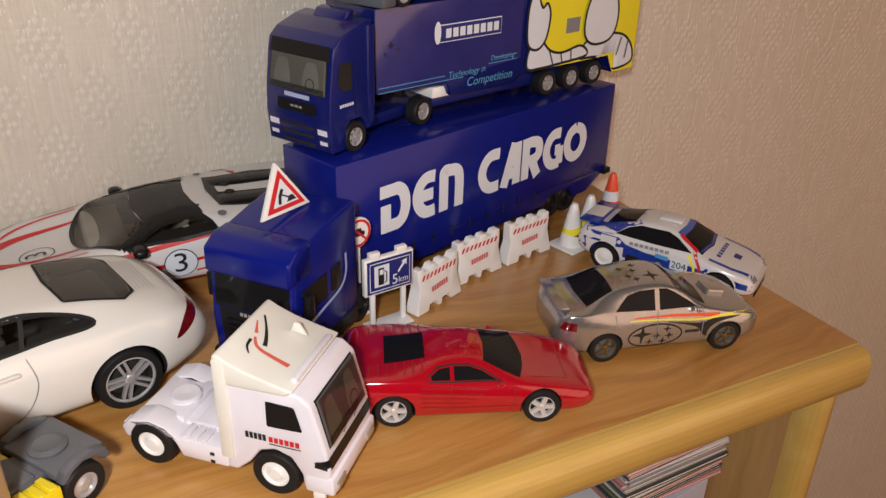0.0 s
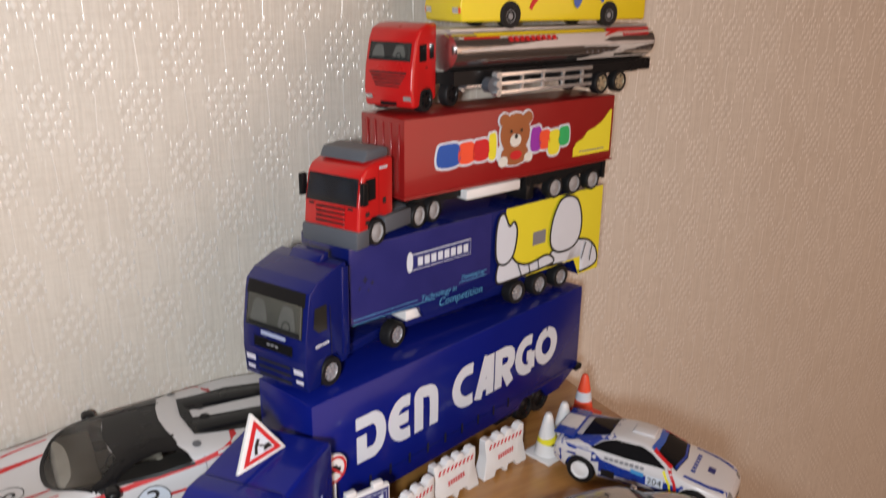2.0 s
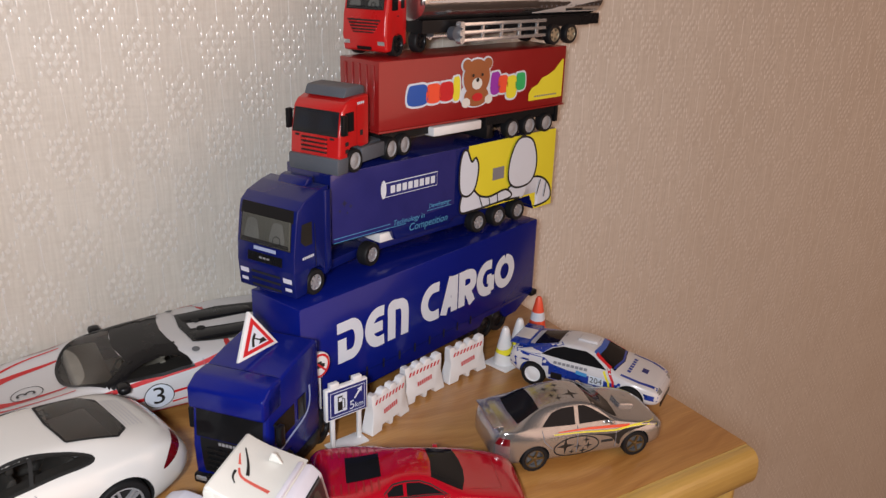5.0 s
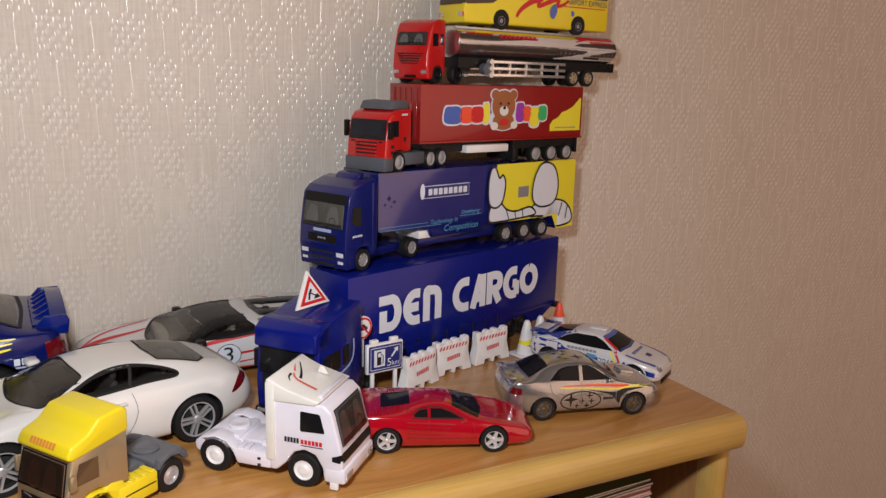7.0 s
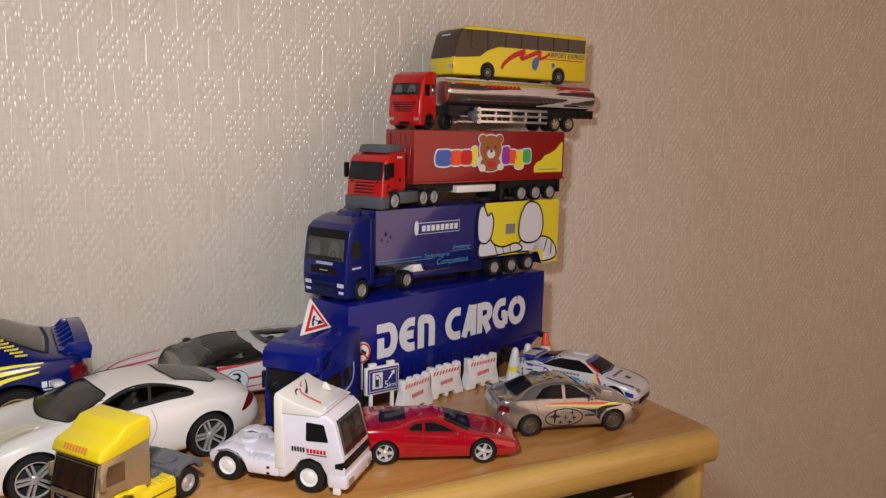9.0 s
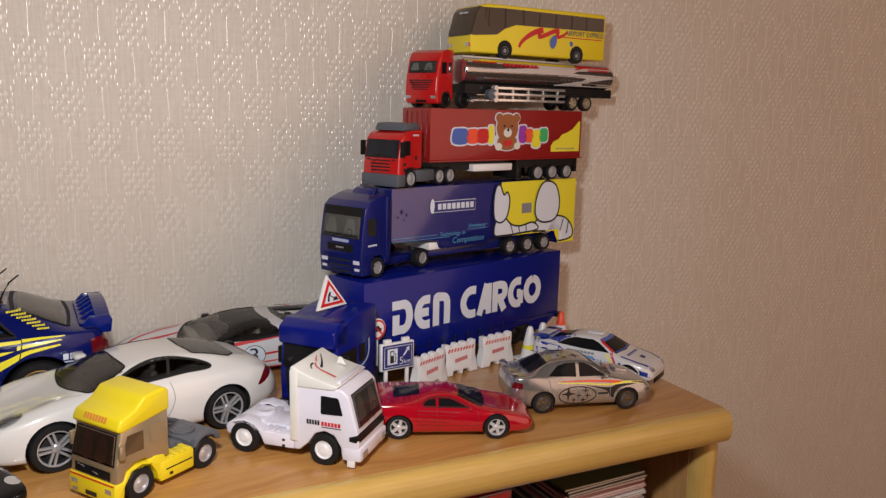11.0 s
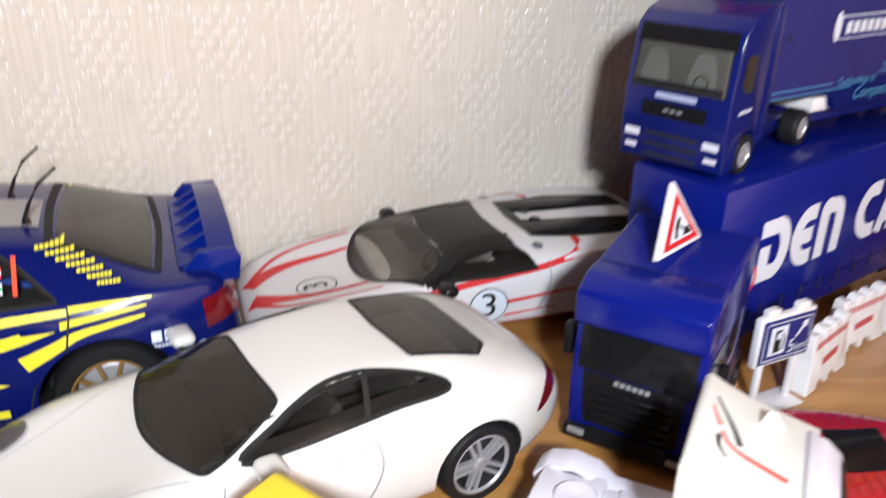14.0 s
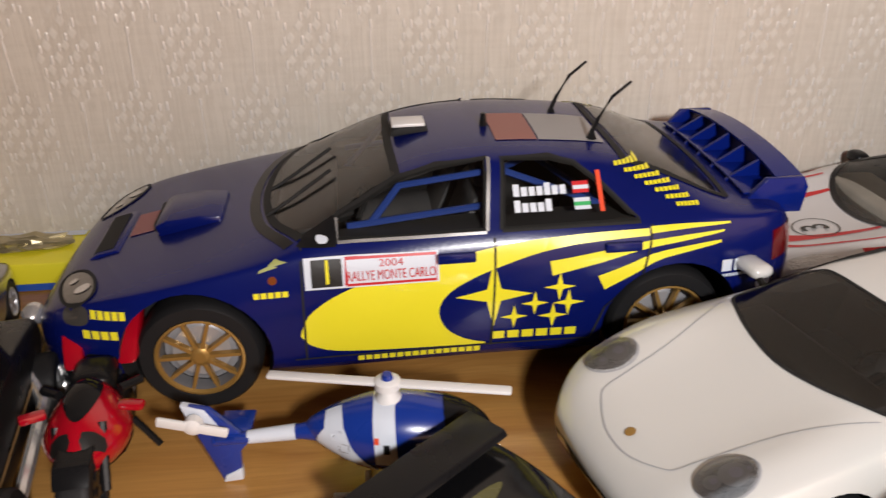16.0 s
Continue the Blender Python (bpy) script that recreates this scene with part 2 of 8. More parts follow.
BOX_RED = surface("dark_red_plastic", (0.27, 0.010, 0.010), 0.3, coat=0.3, spread=0.08)
SIGN_RED = surface("signal_red_print", (0.56, 0.013, 0.018), 0.4)
YELLOW = surface("yellow_plastic", (0.78, 0.62, 0.012), 0.35, coat=0.2, spread=0.05)
LEMON = surface("lemon_yellow_print", (0.80, 0.72, 0.03), 0.35, coat=0.3, spread=0.03)
STRIPE_YELLOW = surface("yellow_vinyl", (0.86, 0.78, 0.03), 0.28, coat=0.5, spread=0.03)
ORANGE = surface("orange_plastic", (0.82, 0.085, 0.03), 0.4)
BROWN = surface("brown_print", (0.33, 0.11, 0.035), 0.4)
GREEN = surface("green_print", (0.04, 0.42, 0.12), 0.4)
VIOLET = surface("violet_print", (0.30, 0.03, 0.40), 0.4)
SILVER = surface("silver_paint", (0.41, 0.405, 0.405), 0.20, metal=0.78, coat=0.9, spread=0.14, dust=0.01, grain=1400, bump=0.16)
CHROME = surface("chrome", (0.80, 0.80, 0.80), 0.22, metal=0.75, spread=0.04)
ALLOY = surface("grey_alloy", (0.50, 0.50, 0.52), 0.3, metal=0.5)
GOLD = surface("gold_alloy", (0.42, 0.25, 0.07), 0.32, metal=0.55)
CHAMPAGNE = surface("champagne_metallic_paint", (0.46, 0.36, 0.22), 0.30, metal=0.6, coat=0.4)
PRINT_WHITE = surface("white_print", (0.66, 0.715, 0.80), 0.4, spread=0.03)
PRINT_BLACK = surface("black_print", (0.012, 0.012, 0.012), 0.4)
PRINT_GREY = surface("grey_print", (0.22, 0.22, 0.24), 0.4)
TAIL_RED = surface("red_lens", (0.13, 0.004, 0.008), 0.08, coat=1.0, spread=0.4)
LAMP = surface("clear_lens", (0.55, 0.56, 0.56), 0.1, metal=0.6, coat=1.0, grain=2500, bump=0.3)
PALE_SEAT = surface("pale_cabin_plastic", (0.27, 0.255, 0.22), 0.6, spread=0.3)
TINT = surface("dark_tinted_glass", (0.010, 0.010, 0.011), 0.06, coat=0.0, spread=0.3, bump=0.0, spec=0.13)
SMOKE = surface("smoked_glass", (0.026, 0.024, 0.021), 0.10, coat=0.1, spread=0.35, dust=0.08, bump=0.0, spec=0.35)
BUS_GLASS = surface("brown_tinted_glass", (0.058, 0.040, 0.027), 0.12, spread=0.45, bump=0.0, spec=0.4, grain=420)

PAPER = surface("magazine_paper", (0.62, 0.58, 0.54), 0.6, spread=0.15)

RIM_SILVER = surface("bright_silver_rim", (0.62, 0.62, 0.63), 0.3, metal=0.35)
CLEAR = clear_glass("clear_window_glass", (0.72, 0.74, 0.76), 0.9)
CAR_GLASS = clear_glass("smoked_car_glass", (0.84, 0.84, 0.82), 1.0)
CAGE_BLUE = surface("blue_roll_cage", (0.03, 0.07, 0.32), 0.35)
SEAT_GREY = surface("grey_seat_plastic", (0.115, 0.115, 0.12), 0.55, spread=0.25)
SEAM = surface("moulded_seam", (0.40, 0.40, 0.42), 0.5)
BRONZE = surface("dark_bronze_alloy", (0.15, 0.10, 0.04), 0.3, metal=0.6)
HELI_BLUE = surface("helicopter_blue_plastic", (0.008, 0.035, 0.27), 0.25, coat=0.5)
CABIN_DARK = surface("dark_cabin_plastic", (0.040, 0.039, 0.038), 0.5, spread=0.3, spec=0.2)
WING_BLUE = surface("glossy_wing_blue", (0.003, 0.012, 0.15), 0.14, coat=0.1, spread=0.1, spec=0.15)
RALLY_LAMP = surface("smoky_headlight_glass", (0.055, 0.052, 0.048), 0.12, coat=1.0, spread=0.5)
HEADLIGHT = surface("faceted_headlight_glass", (0.66, 0.67, 0.69), 0.12, metal=0.15, coat=1.0, grain=900, bump=1.0, spread=0.75)
TANK_METAL = surface("polished_tank_metal", (0.60, 0.58, 0.57), 0.16, metal=0.95, spread=0.06)

# ---- mesh helpers ----
from mathutils.bvhtree import BVHTree


def thing(name, m, label, category, group=""):
    ob = new(name)
    ob.empty_display_size = 0.01
    ob.matrix_world = m
    return tagged(ob, label, category, group)


def link_mesh(name, mesh, materials, parent=None, label="", smooth=True, m=None):
    ob = new(name, mesh)
    for mat in materials if isinstance(materials, (list, tuple)) else [materials]:
        if mat.name not in mesh.materials:
            mesh.materials.append(mat)
    if smooth:
        mesh.polygons.foreach_set("use_smooth", [True] * len(mesh.polygons))
        mesh.set_sharp_from_angle(angle=radians(38))
    if parent:
        ob.parent = parent
    if m is not None:
        ob.matrix_local = m
    return tagged(ob, label)


def part(name, bm, material, parent=None, label="", smooth=True, m=None):
    mesh = bpy.data.meshes.new(name)
    bmesh.ops.recalc_face_normals(bm, faces=bm.faces)
    bm.to_mesh(mesh)
    bm.free()
    return link_mesh(name, mesh, material, parent, label, smooth, m)


def joined(*bms):
    out = bmesh.new()
    for b in bms:
        me = bpy.data.meshes.new("tmp")
        b.to_mesh(me)
        b.free()
        out.from_mesh(me)
        bpy.data.meshes.remove(me)
    return out


def moved(bm, m):
    bmesh.ops.transform(bm, matrix=m, verts=bm.verts)
    return bm


def block(x0, x1, y0, y1, z0, z1, bevel=0.0, segments=2):
    bm = bmesh.new()
    bmesh.ops.create_cube(bm, size=1)
    for v in bm.verts:
        v.co = Vector(((x0 + x1) / 2 + v.co.x * (x1 - x0), (y0 + y1) / 2 + v.co.y * (y1 - y0), (z0 + z1) / 2 + v.co.z * (z1 - z0)))
    if bevel:
        bmesh.ops.bevel(bm, geom=bm.edges[:], offset=bevel, segments=segments, affect="EDGES", profile=0.5, clamp_overlap=True)
    return bm


def slab(points, y0, y1, bevel=0.0, segments=2, axis="y"):
    """A polygon in (x, z), or in (y, z) or (x, y), drawn out along the third axis."""
    put = {"y": lambda a, b, c: (a, c, b), "x": lambda a, b, c: (c, a, b), "z": lambda a, b, c: (a, b, c)}[axis]
    bm = bmesh.new()
    f = bm.faces.new([bm.verts.new(put(a, b, y0)) for a, b in points])
    r = bmesh.ops.extrude_face_region(bm, geom=[f])
    d = Vector(put(0, 0, y1 - y0))
    for v in r["geom"]:
        if isinstance(v, bmesh.types.BMVert):
            v.co += d
    bmesh.ops.recalc_face_normals(bm, faces=bm.faces)
    if bevel:
        bmesh.ops.bevel(bm, geom=bm.edges[:], offset=bevel, segments=segments, affect="EDGES", profile=0.5, clamp_overlap=True)
    return bm


def lathe(profile, n=28, axis="y"):
    """Turns (radius, along) round an axis."""
    bm = bmesh.new()
    rings = []
    for r, a in profile:
        ring = []
        for k in range(n):
            c, s = math.cos(2 * math.pi * k / n) * r, math.sin(2 * math.pi * k / n) * r
            ring.append(bm.verts.new((c, a, s) if axis == "y" else (c, s, a) if axis == "z" else (a, c, s)))
        rings.append(ring)
    for p, q in zip(rings, rings[1:]):
        for k in range(n):
            bm.faces.new((p[k], p[(k + 1) % n], q[(k + 1) % n], q[k]))
    for ring, (r, _) in ((rings[0], profile[0]), (rings[-1], profile[-1])):
        if r < 0.0002:
            bm.faces.new(ring)
    bmesh.ops.remove_doubles(bm, verts=bm.verts, dist=1e-6)
    return bm


def tube(points, radius, n=8):
    """A round bar along points, with closed ends."""
    bm = bmesh.new()
    rings = []
    pts = [Vector(p) for p in points]
    for k, p in enumerate(pts):
        d = (pts[min(k + 1, len(pts) - 1)] - pts[max(k - 1, 0)]).normalized()
        side = d.cross(Vector((0, 0, 1)) if abs(d.z) < 0.9 else Vector((1, 0, 0))).normalized()
        up = side.cross(d)
        r = radius[k] if isinstance(radius, (list, tuple)) else radius
        rings.append([bm.verts.new(p + (side * math.cos(2 * math.pi * i / n) + up * math.sin(2 * math.pi * i / n)) * r) for i in range(n)])
    for p, q in zip(rings, rings[1:]):
        for i in range(n):
            bm.faces.new((p[i], p[(i + 1) % n], q[(i + 1) % n], q[i]))
    bm.faces.new(rings[0][::-1]), bm.faces.new(rings[-1])
    return bm


def curved(points, n=6, closed=True):
    """A smooth line through points."""
    pts = [Vector(p) for p in points]
    out, k = [], len(pts)
    for i in range(k if closed else k - 1):
        a, b, c, d = ((pts[(i + j) % k] if closed else pts[min(max(i + j, 0), k - 1)]) for j in (-1, 0, 1, 2))
        for s in range(n):
            t = s / n
            out.append(tuple(0.5 * (2 * b + (c - a) * t + (2 * a - 5 * b + 4 * c - d) * t * t + (3 * b - a - 3 * c + d) * t ** 3)))
    if not closed:
        out.append(tuple(pts[-1]))
    return out


def ribbon(points, width, end_width=None):
    """A strip of even or tapering width along a line, piece by piece."""
    pts = [Vector(p) for p in points]
    left, right = [], []
    for k, p in enumerate(pts):
        d = (pts[min(k + 1, len(pts) - 1)] - pts[max(k - 1, 0)]).normalized()
        w = width if end_width is None else width + (end_width - width) * k / (len(pts) - 1)
        nrm = Vector((-d.y, d.x)) * w / 2
        left.append(tuple(p + nrm)), right.append(tuple(p - nrm))
    return [[left[k], left[k + 1], right[k + 1], right[k]] for k in range(len(pts) - 1)]


def disc(x, z, r, n=24, squash=1.0):
    return [(x + r * math.cos(2 * math.pi * k / n), z + r * squash * math.sin(2 * math.pi * k / n)) for k in range(n)]


def tree_of(ob):
    bm = bmesh.new()
    bm.from_mesh(ob.data)
    t = BVHTree.FromBMesh(bm)
    bm.free()
    return t


FACING = {
    "L": (lambda a, b: (a, 1, b), Vector((0, -1, 0))), "R": (lambda a, b: (a, -1, b), Vector((0, 1, 0))),
    "T": (lambda a, b: (a, b, 1), Vector((0, 0, -1))), "F": (lambda a, b: (1, a, b), Vector((-1, 0, 0))), "B": (lambda a, b: (-1, a, b), Vector((1, 0, 0))),
}


def laid(name, flat, tree, facing, material, parent, label="", lift=0.0003):
    """Lays a flat mesh in (a, b) on to a body, from the left, right, top, front or back."""
    put, way = FACING[facing]
    for v in list(flat.verts):
        start = Vector(put(v.co.x, v.co.y))
        hit, normal, _, _ = tree.ray_cast(start, way)
        if hit is None:
            near = tree.find_nearest(start + way)
            hit, normal = near[0], near[1]
        if normal.dot(way) > 0:
            normal = -normal
        v.co = hit + normal * lift
    flat.normal_update()
    for f in flat.faces:
        if f.normal.dot(way) > 0:
            f.normal_flip()
    mesh = bpy.data.meshes.new(name)
    flat.to_mesh(mesh)
    flat.free()
    ob = link_mesh(name, mesh, material, parent, label, smooth=False)
    mesh.polygons.foreach_set("use_smooth", [True] * len(mesh.polygons))
    return ob


def decal(name, outline, tree, facing, material, parent, label="", lift=0.0003, cells=9, holes=()):
    """A patch of film, glass or paint that follows the body under it."""
    bm = bmesh.new()
    pieces = outline if isinstance(outline[0], list) else [outline]
    for piece in pieces:
        bm.faces.new([bm.verts.new((a, b, 0)) for a, b in piece])
    bmesh.ops.remove_doubles(bm, verts=bm.verts, dist=1e-7)
    outline = [p for piece in pieces for p in piece]
    bmesh.ops.triangulate(bm, faces=bm.faces[:])
    a0, a1 = min(p[0] for p in outline), max(p[0] for p in outline)
    b0, b1 = min(p[1] for p in outline), max(p[1] for p in outline)
    step = max(a1 - a0, b1 - b0) / cells
    for axis, lo, hi in ((0, a0, a1), (1, b0, b1)):
        k = lo + step
        while k < hi - step * 0.2:
            co, no = [0, 0, 0], [0, 0, 0]
            co[axis], no[axis] = k, 1
            bmesh.ops.bisect_plane(bm, geom=bm.verts[:] + bm.edges[:] + bm.faces[:], dist=1e-7, plane_co=co, plane_no=no)
            k += step
    return laid(name, bm, tree, facing, material, parent, label, lift)


def lettering(words, height, at, tree, facing, material, parent, name="lettering", turn=0.0, flip=False, squeeze=1.0, lift=0.0004, slant=0.0):
    """Words in the built-in font, centred at a point of the body's side."""
    cu = bpy.data.curves.new(name, "FONT")
    cu.body, cu.size, cu.align_x, cu.align_y, cu.resolution_u, cu.shear = words, 1.0, "CENTER", "CENTER", 3, slant
    tmp = new("tmp", cu)
    me = bpy.data.meshes.new_from_object(tmp.evaluated_get(bpy.context.evaluated_depsgraph_get()))
    bpy.data.objects.remove(tmp), bpy.data.curves.remove(cu)
    bm = bmesh.new()
    bm.from_mesh(me)
    bpy.data.meshes.remove(me)
    k, (c, s) = height / 0.7, (math.cos(radians(turn)), math.sin(radians(turn)))
    for v in bm.verts:
        a, b = v.co.x * k * squeeze * (-1 if flip else 1), v.co.y * k
        v.co = (at[0] + a * c - b * s, at[1] + a * s + b * c, 0)
    return laid(name, bm, tree, facing, material, parent, "", lift)


def baked(bm, levels=0, cutters=(), cut_material=None, material=None):
    """Smooths a cage and cuts round openings out of it; gives back the finished mesh."""
    mesh = bpy.data.meshes.new("cage")
    bmesh.ops.recalc_face_normals(bm, faces=bm.faces)
    bm.to_mesh(mesh)
    bm.free()
    if material:
        mesh.materials.append(material)
    tmp = new("cage", mesh)
    if levels:
        s = tmp.modifiers.new("smooth", "SUBSURF")
        s.levels = s.render_levels = levels
    made = []
    if cutters:
        cbm = joined(*cutters)
        bmesh.ops.recalc_face_normals(cbm, faces=cbm.faces)
        cme = bpy.data.meshes.new("cutter")
        cbm.to_mesh(cme)
        cbm.free()
        cme.materials.append(cut_material)
        cut = new("cutter", cme)
        made.append(cut)
        b = tmp.modifiers.new("openings", "BOOLEAN")
        b.operation, b.solver, b.object, b.material_mode = "DIFFERENCE", "EXACT", cut, "TRANSFER"
        b.use_self = True
    out = bpy.data.meshes.new_from_object(tmp.evaluated_get(bpy.context.evaluated_depsgraph_get()))
    for ob in (*made, tmp):
        bpy.data.objects.remove(ob)
    return out


def drum(x, y0, y1, z, r, n=32):
    bm = bmesh.new()
    ends = [[bm.verts.new((x + r * math.cos(2 * math.pi * k / n), y, z + r * math.sin(2 * math.pi * k / n))) for k in range(n)] for y in (y0, y1)]
    for k in range(n):
        bm.faces.new((ends[0][k], ends[0][(k + 1) % n], ends[1][(k + 1) % n], ends[1][k]))
    bm.faces.new(ends[0][::-1]), bm.faces.new(ends[1])
    return bm


# ---- the room and the cabinet ----
def structure(name, bm, material, label, smooth=False):
    return tagged(part(name, bm, material, smooth=smooth), label, kind="structure")


wall_north = structure("wall_north", block(-1.6, 2.4, 0.0, 0.12, 0.0, 2.5), WALLPAPER, "cream vinyl wallpaper with raised diamond pattern")


def paper_relief():
    """The paper's raised marks: diamonds of short glossy dashes, chains between them, and a long thread in each gap."""
    rng = random.Random(11)
    P, Q = PAPER_PITCH
    verts, faces = [], []

    def mark(x, z, length, width, high):
        lean = rng.uniform(-0.06, 0.06)
        n = len(verts)
        for f, k in ((-1.0, 0.35), (-0.72, 1.0), (0.72, 1.0), (1.0, 0.35)):
            zz = z + f * length / 2
            for a, h in ((-1.0, -0.0001), (-0.6, 0.75), (0.0, 1.0), (0.6, 0.75), (1.0, -0.0001)):
                verts.append((x + lean * f * length / 2 + a * k * width / 2, -high * h * (0.5 + 0.5 * k), zz))
        for r in range(3):
            for c in range(4):
                i = n + r * 5 + c
                faces.append((i, i + 1, i + 6, i + 5))

    dots = [(u * 0.00345, v * 0.0046) for v in range(-4, 5) for u in range(-3, 4) if (u + v) % 2 == 0 and abs(u) + abs(v) * 0.75 <= 3.9]
    dots += [(a * x, b * z) for x, z in ((0.0098, 0.0098), (0.0118, 0.0145), (0.0138, 0.0192)) for a in (1, -1) for b in (1,)]
    for j in range(-12, 10):
        for i in range(-12, 21):
            cx = 0.1433 + P * (i + 0.5 * (j % 2))
            cz = 1.1946 + Q * 0.5 * j
            for u, v in dots:
                if rng.random() < 0.93:
                    mark(cx + u + rng.uniform(-0.0003, 0.0003), cz + v + rng.uniform(-0.0004, 0.0004), rng.uniform(0.0030, 0.0040), rng.uniform(0.0010, 0.0014), rng.uniform(0.00013, 0.00020))
            mark(cx + P / 2 + rng.uniform(-0.0005, 0.0005), cz + rng.uniform(-0.001, 0.001), rng.uniform(0.022, 0.028), rng.uniform(0.0005, 0.0008), rng.uniform(0.00008, 0.00014))
    mesh = bpy.data.meshes.new("raised_marks")
    mesh.from_pydata(verts, [], faces)
    ob = link_mesh("raised_marks", mesh, PAPER_GLOSS, wall_north, "small glossy raised dashes of the wallpaper")
    tagged(ob, kind="stuff")


paper_relief()
structure("wall_south", block(-1.6, 2.4, -3.12, -3.0, 0.0, 2.5), PLASTER, "plain dark plaster wall behind the camera, out of view")
structure("wall_west", block(-1.72, -1.6, -3.12, 0.12, 0.0, 2.5), PLASTER, "plain dark plaster side wall, out of view")
structure("wall_east", block(2.4, 2.52, -3.12, 0.12, 0.0, 2.5), PLASTER, "plain dark plaster side wall, out of view")
structure("ceiling", block(-1.72, 2.52, -3.12, 0.12, 2.5, 2.6), PLASTER, "plain dark ceiling, out of view")
structure("floor", block(-1.72, 2.52, -3.12, 0.12, -0.1, 0.0), CARPET, "brown carpet floor")


def cabinet():
    ob = thing("wooden_cabinet", pose(0, 0, 0), "lacquered pine open cabinet against a papered wall", "cabinet")
    part("top_board", block(-0.62, 0.490, -0.2645, -0.001, TOP - 0.018, TOP, 0.0008), PINE, ob)
    # half-round moulding along the front edge, cut square at its end
    prof = [(-0.2652, TOP - 0.0010), (-0.2662, TOP - 0.0002)]
    for k in range(15):
        a = radians(78 + 184 * k / 14)
        c, d = math.cos(a), math.sin(a)
        prof.append((-0.2668 + 0.0082 * math.copysign(abs(c) ** 0.8, c), TOP - 0.0116 + 0.0114 * math.copysign(abs(d) ** 0.8, d)))
    prof.append((-0.2652, TOP - 0.0232))
    part("moulding", slab(prof, -0.62, 0.4885, 0.0006, 2, axis="x"), PINE_EDGE, ob, "rounded pine front moulding")
    for x0, x1 in ((0.476, 0.4940), (-0.62, -0.60)):
        part("side_panel", block(x0, x1, -0.250, -0.001, 0.0, TOP - 0.019, 0.0008), PINE_UP, ob)
        e = [(x0 + 0.0005, -0.249), (x1 + 0.0015, -0.249)]
        for k in range(9):
            a = radians(180 * k / 8)
            e.append(((x0 + x1) / 2 + 0.001 + (x1 - x0 + 0.001) / 2 * math.cos(a), -0.2515 - 0.0115 * math.sin(a)))
        part("edge_strip", slab(e, 0.0, TOP - 0.0245, axis="z"), PINE_EDGE, ob)
    part("back_panel", block(-0.60, 0.475, -0.008, -0.001, 0.05, TOP - 0.019), PINE_UP, ob)
    part("shelf", block(-0.599, 0.475, -0.250, -0.008, TOP - 0.215, TOP - 0.197, 0.001), PINE, ob)
    part("shelf", block(-0.599, 0.475, -0.250, -0.008, TOP - 0.60, TOP - 0.582, 0.001), PINE, ob)
    part("plinth", block(-0.599, 0.475, -0.235, -0.215, 0.0, 0.06, 0.001), PINE_EDGE, ob)
    return ob


cabinet()

# ---- wheels, cars ----
def wheel(parent, x, y, z, r, width, side, rim, spokes=5, rim_r=0.62, style="spoke", twin=0.0):
    """A tyre and its rim. side: +1 where the outer face looks to +y, -1 to -y."""
    g = new("wheel")
    g.empty_display_size = 0.005
    g.parent = parent
    g.matrix_local = pose(x, y, z)
    w, q = width / 2, rim_r * r
    tyre = [(q, -w * 0.92), (q * 1.03, -w), (r * 0.93, -w), (r * 0.985, -w * 0.82), (r, -w * 0.5), (r, w * 0.5), (r * 0.985, w * 0.82), (r * 0.93, w), (q * 1.03, w), (q, w * 0.92), (q, -w * 0.92)]
    part("tyre", lathe(tyre, 36), RUBBER, g)
    f = side * w
    if style == "disc":
        p = [(q * 1.0, f * 0.95), (q * 0.93, f * 0.95), (q * 0.88, f * 0.70), (q * 0.55, f * 0.78), (q * 0.40, f * 0.98), (q * 0.12, f * 1.0), (0.0001, f * 1.0)]
        part("rim", lathe(p, 28), rim, g)
        return g
    pieces = [lathe([(q, f * 0.97), (q * 0.95, f * 0.99), (q * 0.90, f * 0.84)], 36)]
    part("rim_barrel", lathe([(q * 0.905, f * 0.84), (q * 0.86, f * 0.60), (q * 0.86, f * 0.12)], 36), MATT if style == "fork" else SEAT_GREY if style != "star" else rim, g)
    for k in range(spokes):
        a = 2 * math.pi * k / spokes
        if style == "fork":
            bars = ((-0.10, -0.135), (0.10, 0.135))
        else:
            bars = ((0.0, 0.0),)
        for i, o in bars:
            h = q * {"star": 0.17, "thin": 0.038, "fork": 0.055}.get(style, 0.09)
            bm = slab([(q * 0.15, i * q - h * 1.2), (q * 0.90, o * q - h), (q * 0.90, o * q + h), (q * 0.15, i * q + h * 1.2)], f * 0.55, f * 0.86, 0.0)
            moved(bm, Matrix.Rotation(a, 4, "Y"))
            pieces.append(bm)
    pieces.append(lathe([(q * 0.24, f * 0.4), (q * 0.24, f * 0.84), (q * 0.17, f * 0.94), (q * 0.10, f * 0.95), (0.0001, f * 0.95)], 18))
    part("rim", joined(*pieces), rim, g)
    part("brake_disc", lathe([(q * 0.85, f * 0.08), (q * 0.72, f * 0.16), (q * 0.66, f * 0.30), (0.0001, f * 0.30)], 24), ALLOY if style == "thin" else MATT if style == "fork" else SEAT_GREY if style != "star" else MATT, g)
    return g


def spread_line(table, xs, soft):
    a = np.array(table, float)
    y = np.interp(xs, a[:, 0], a[:, 1])
    for _ in range(soft):
        y[1:-1] = (y[:-2] + 2 * y[1:-1] + y[2:]) / 4
    return y


def lowered(z, squat):
    """Flattens what lies over the waistline."""
    return z if z < 0.92 else 0.92 + (z - 0.92) * squat


def shortened(x, tail):
    """Draws in what lies behind the rear axle."""
    return x if x < 3.44 else 3.44 + (x - 3.44) * tail


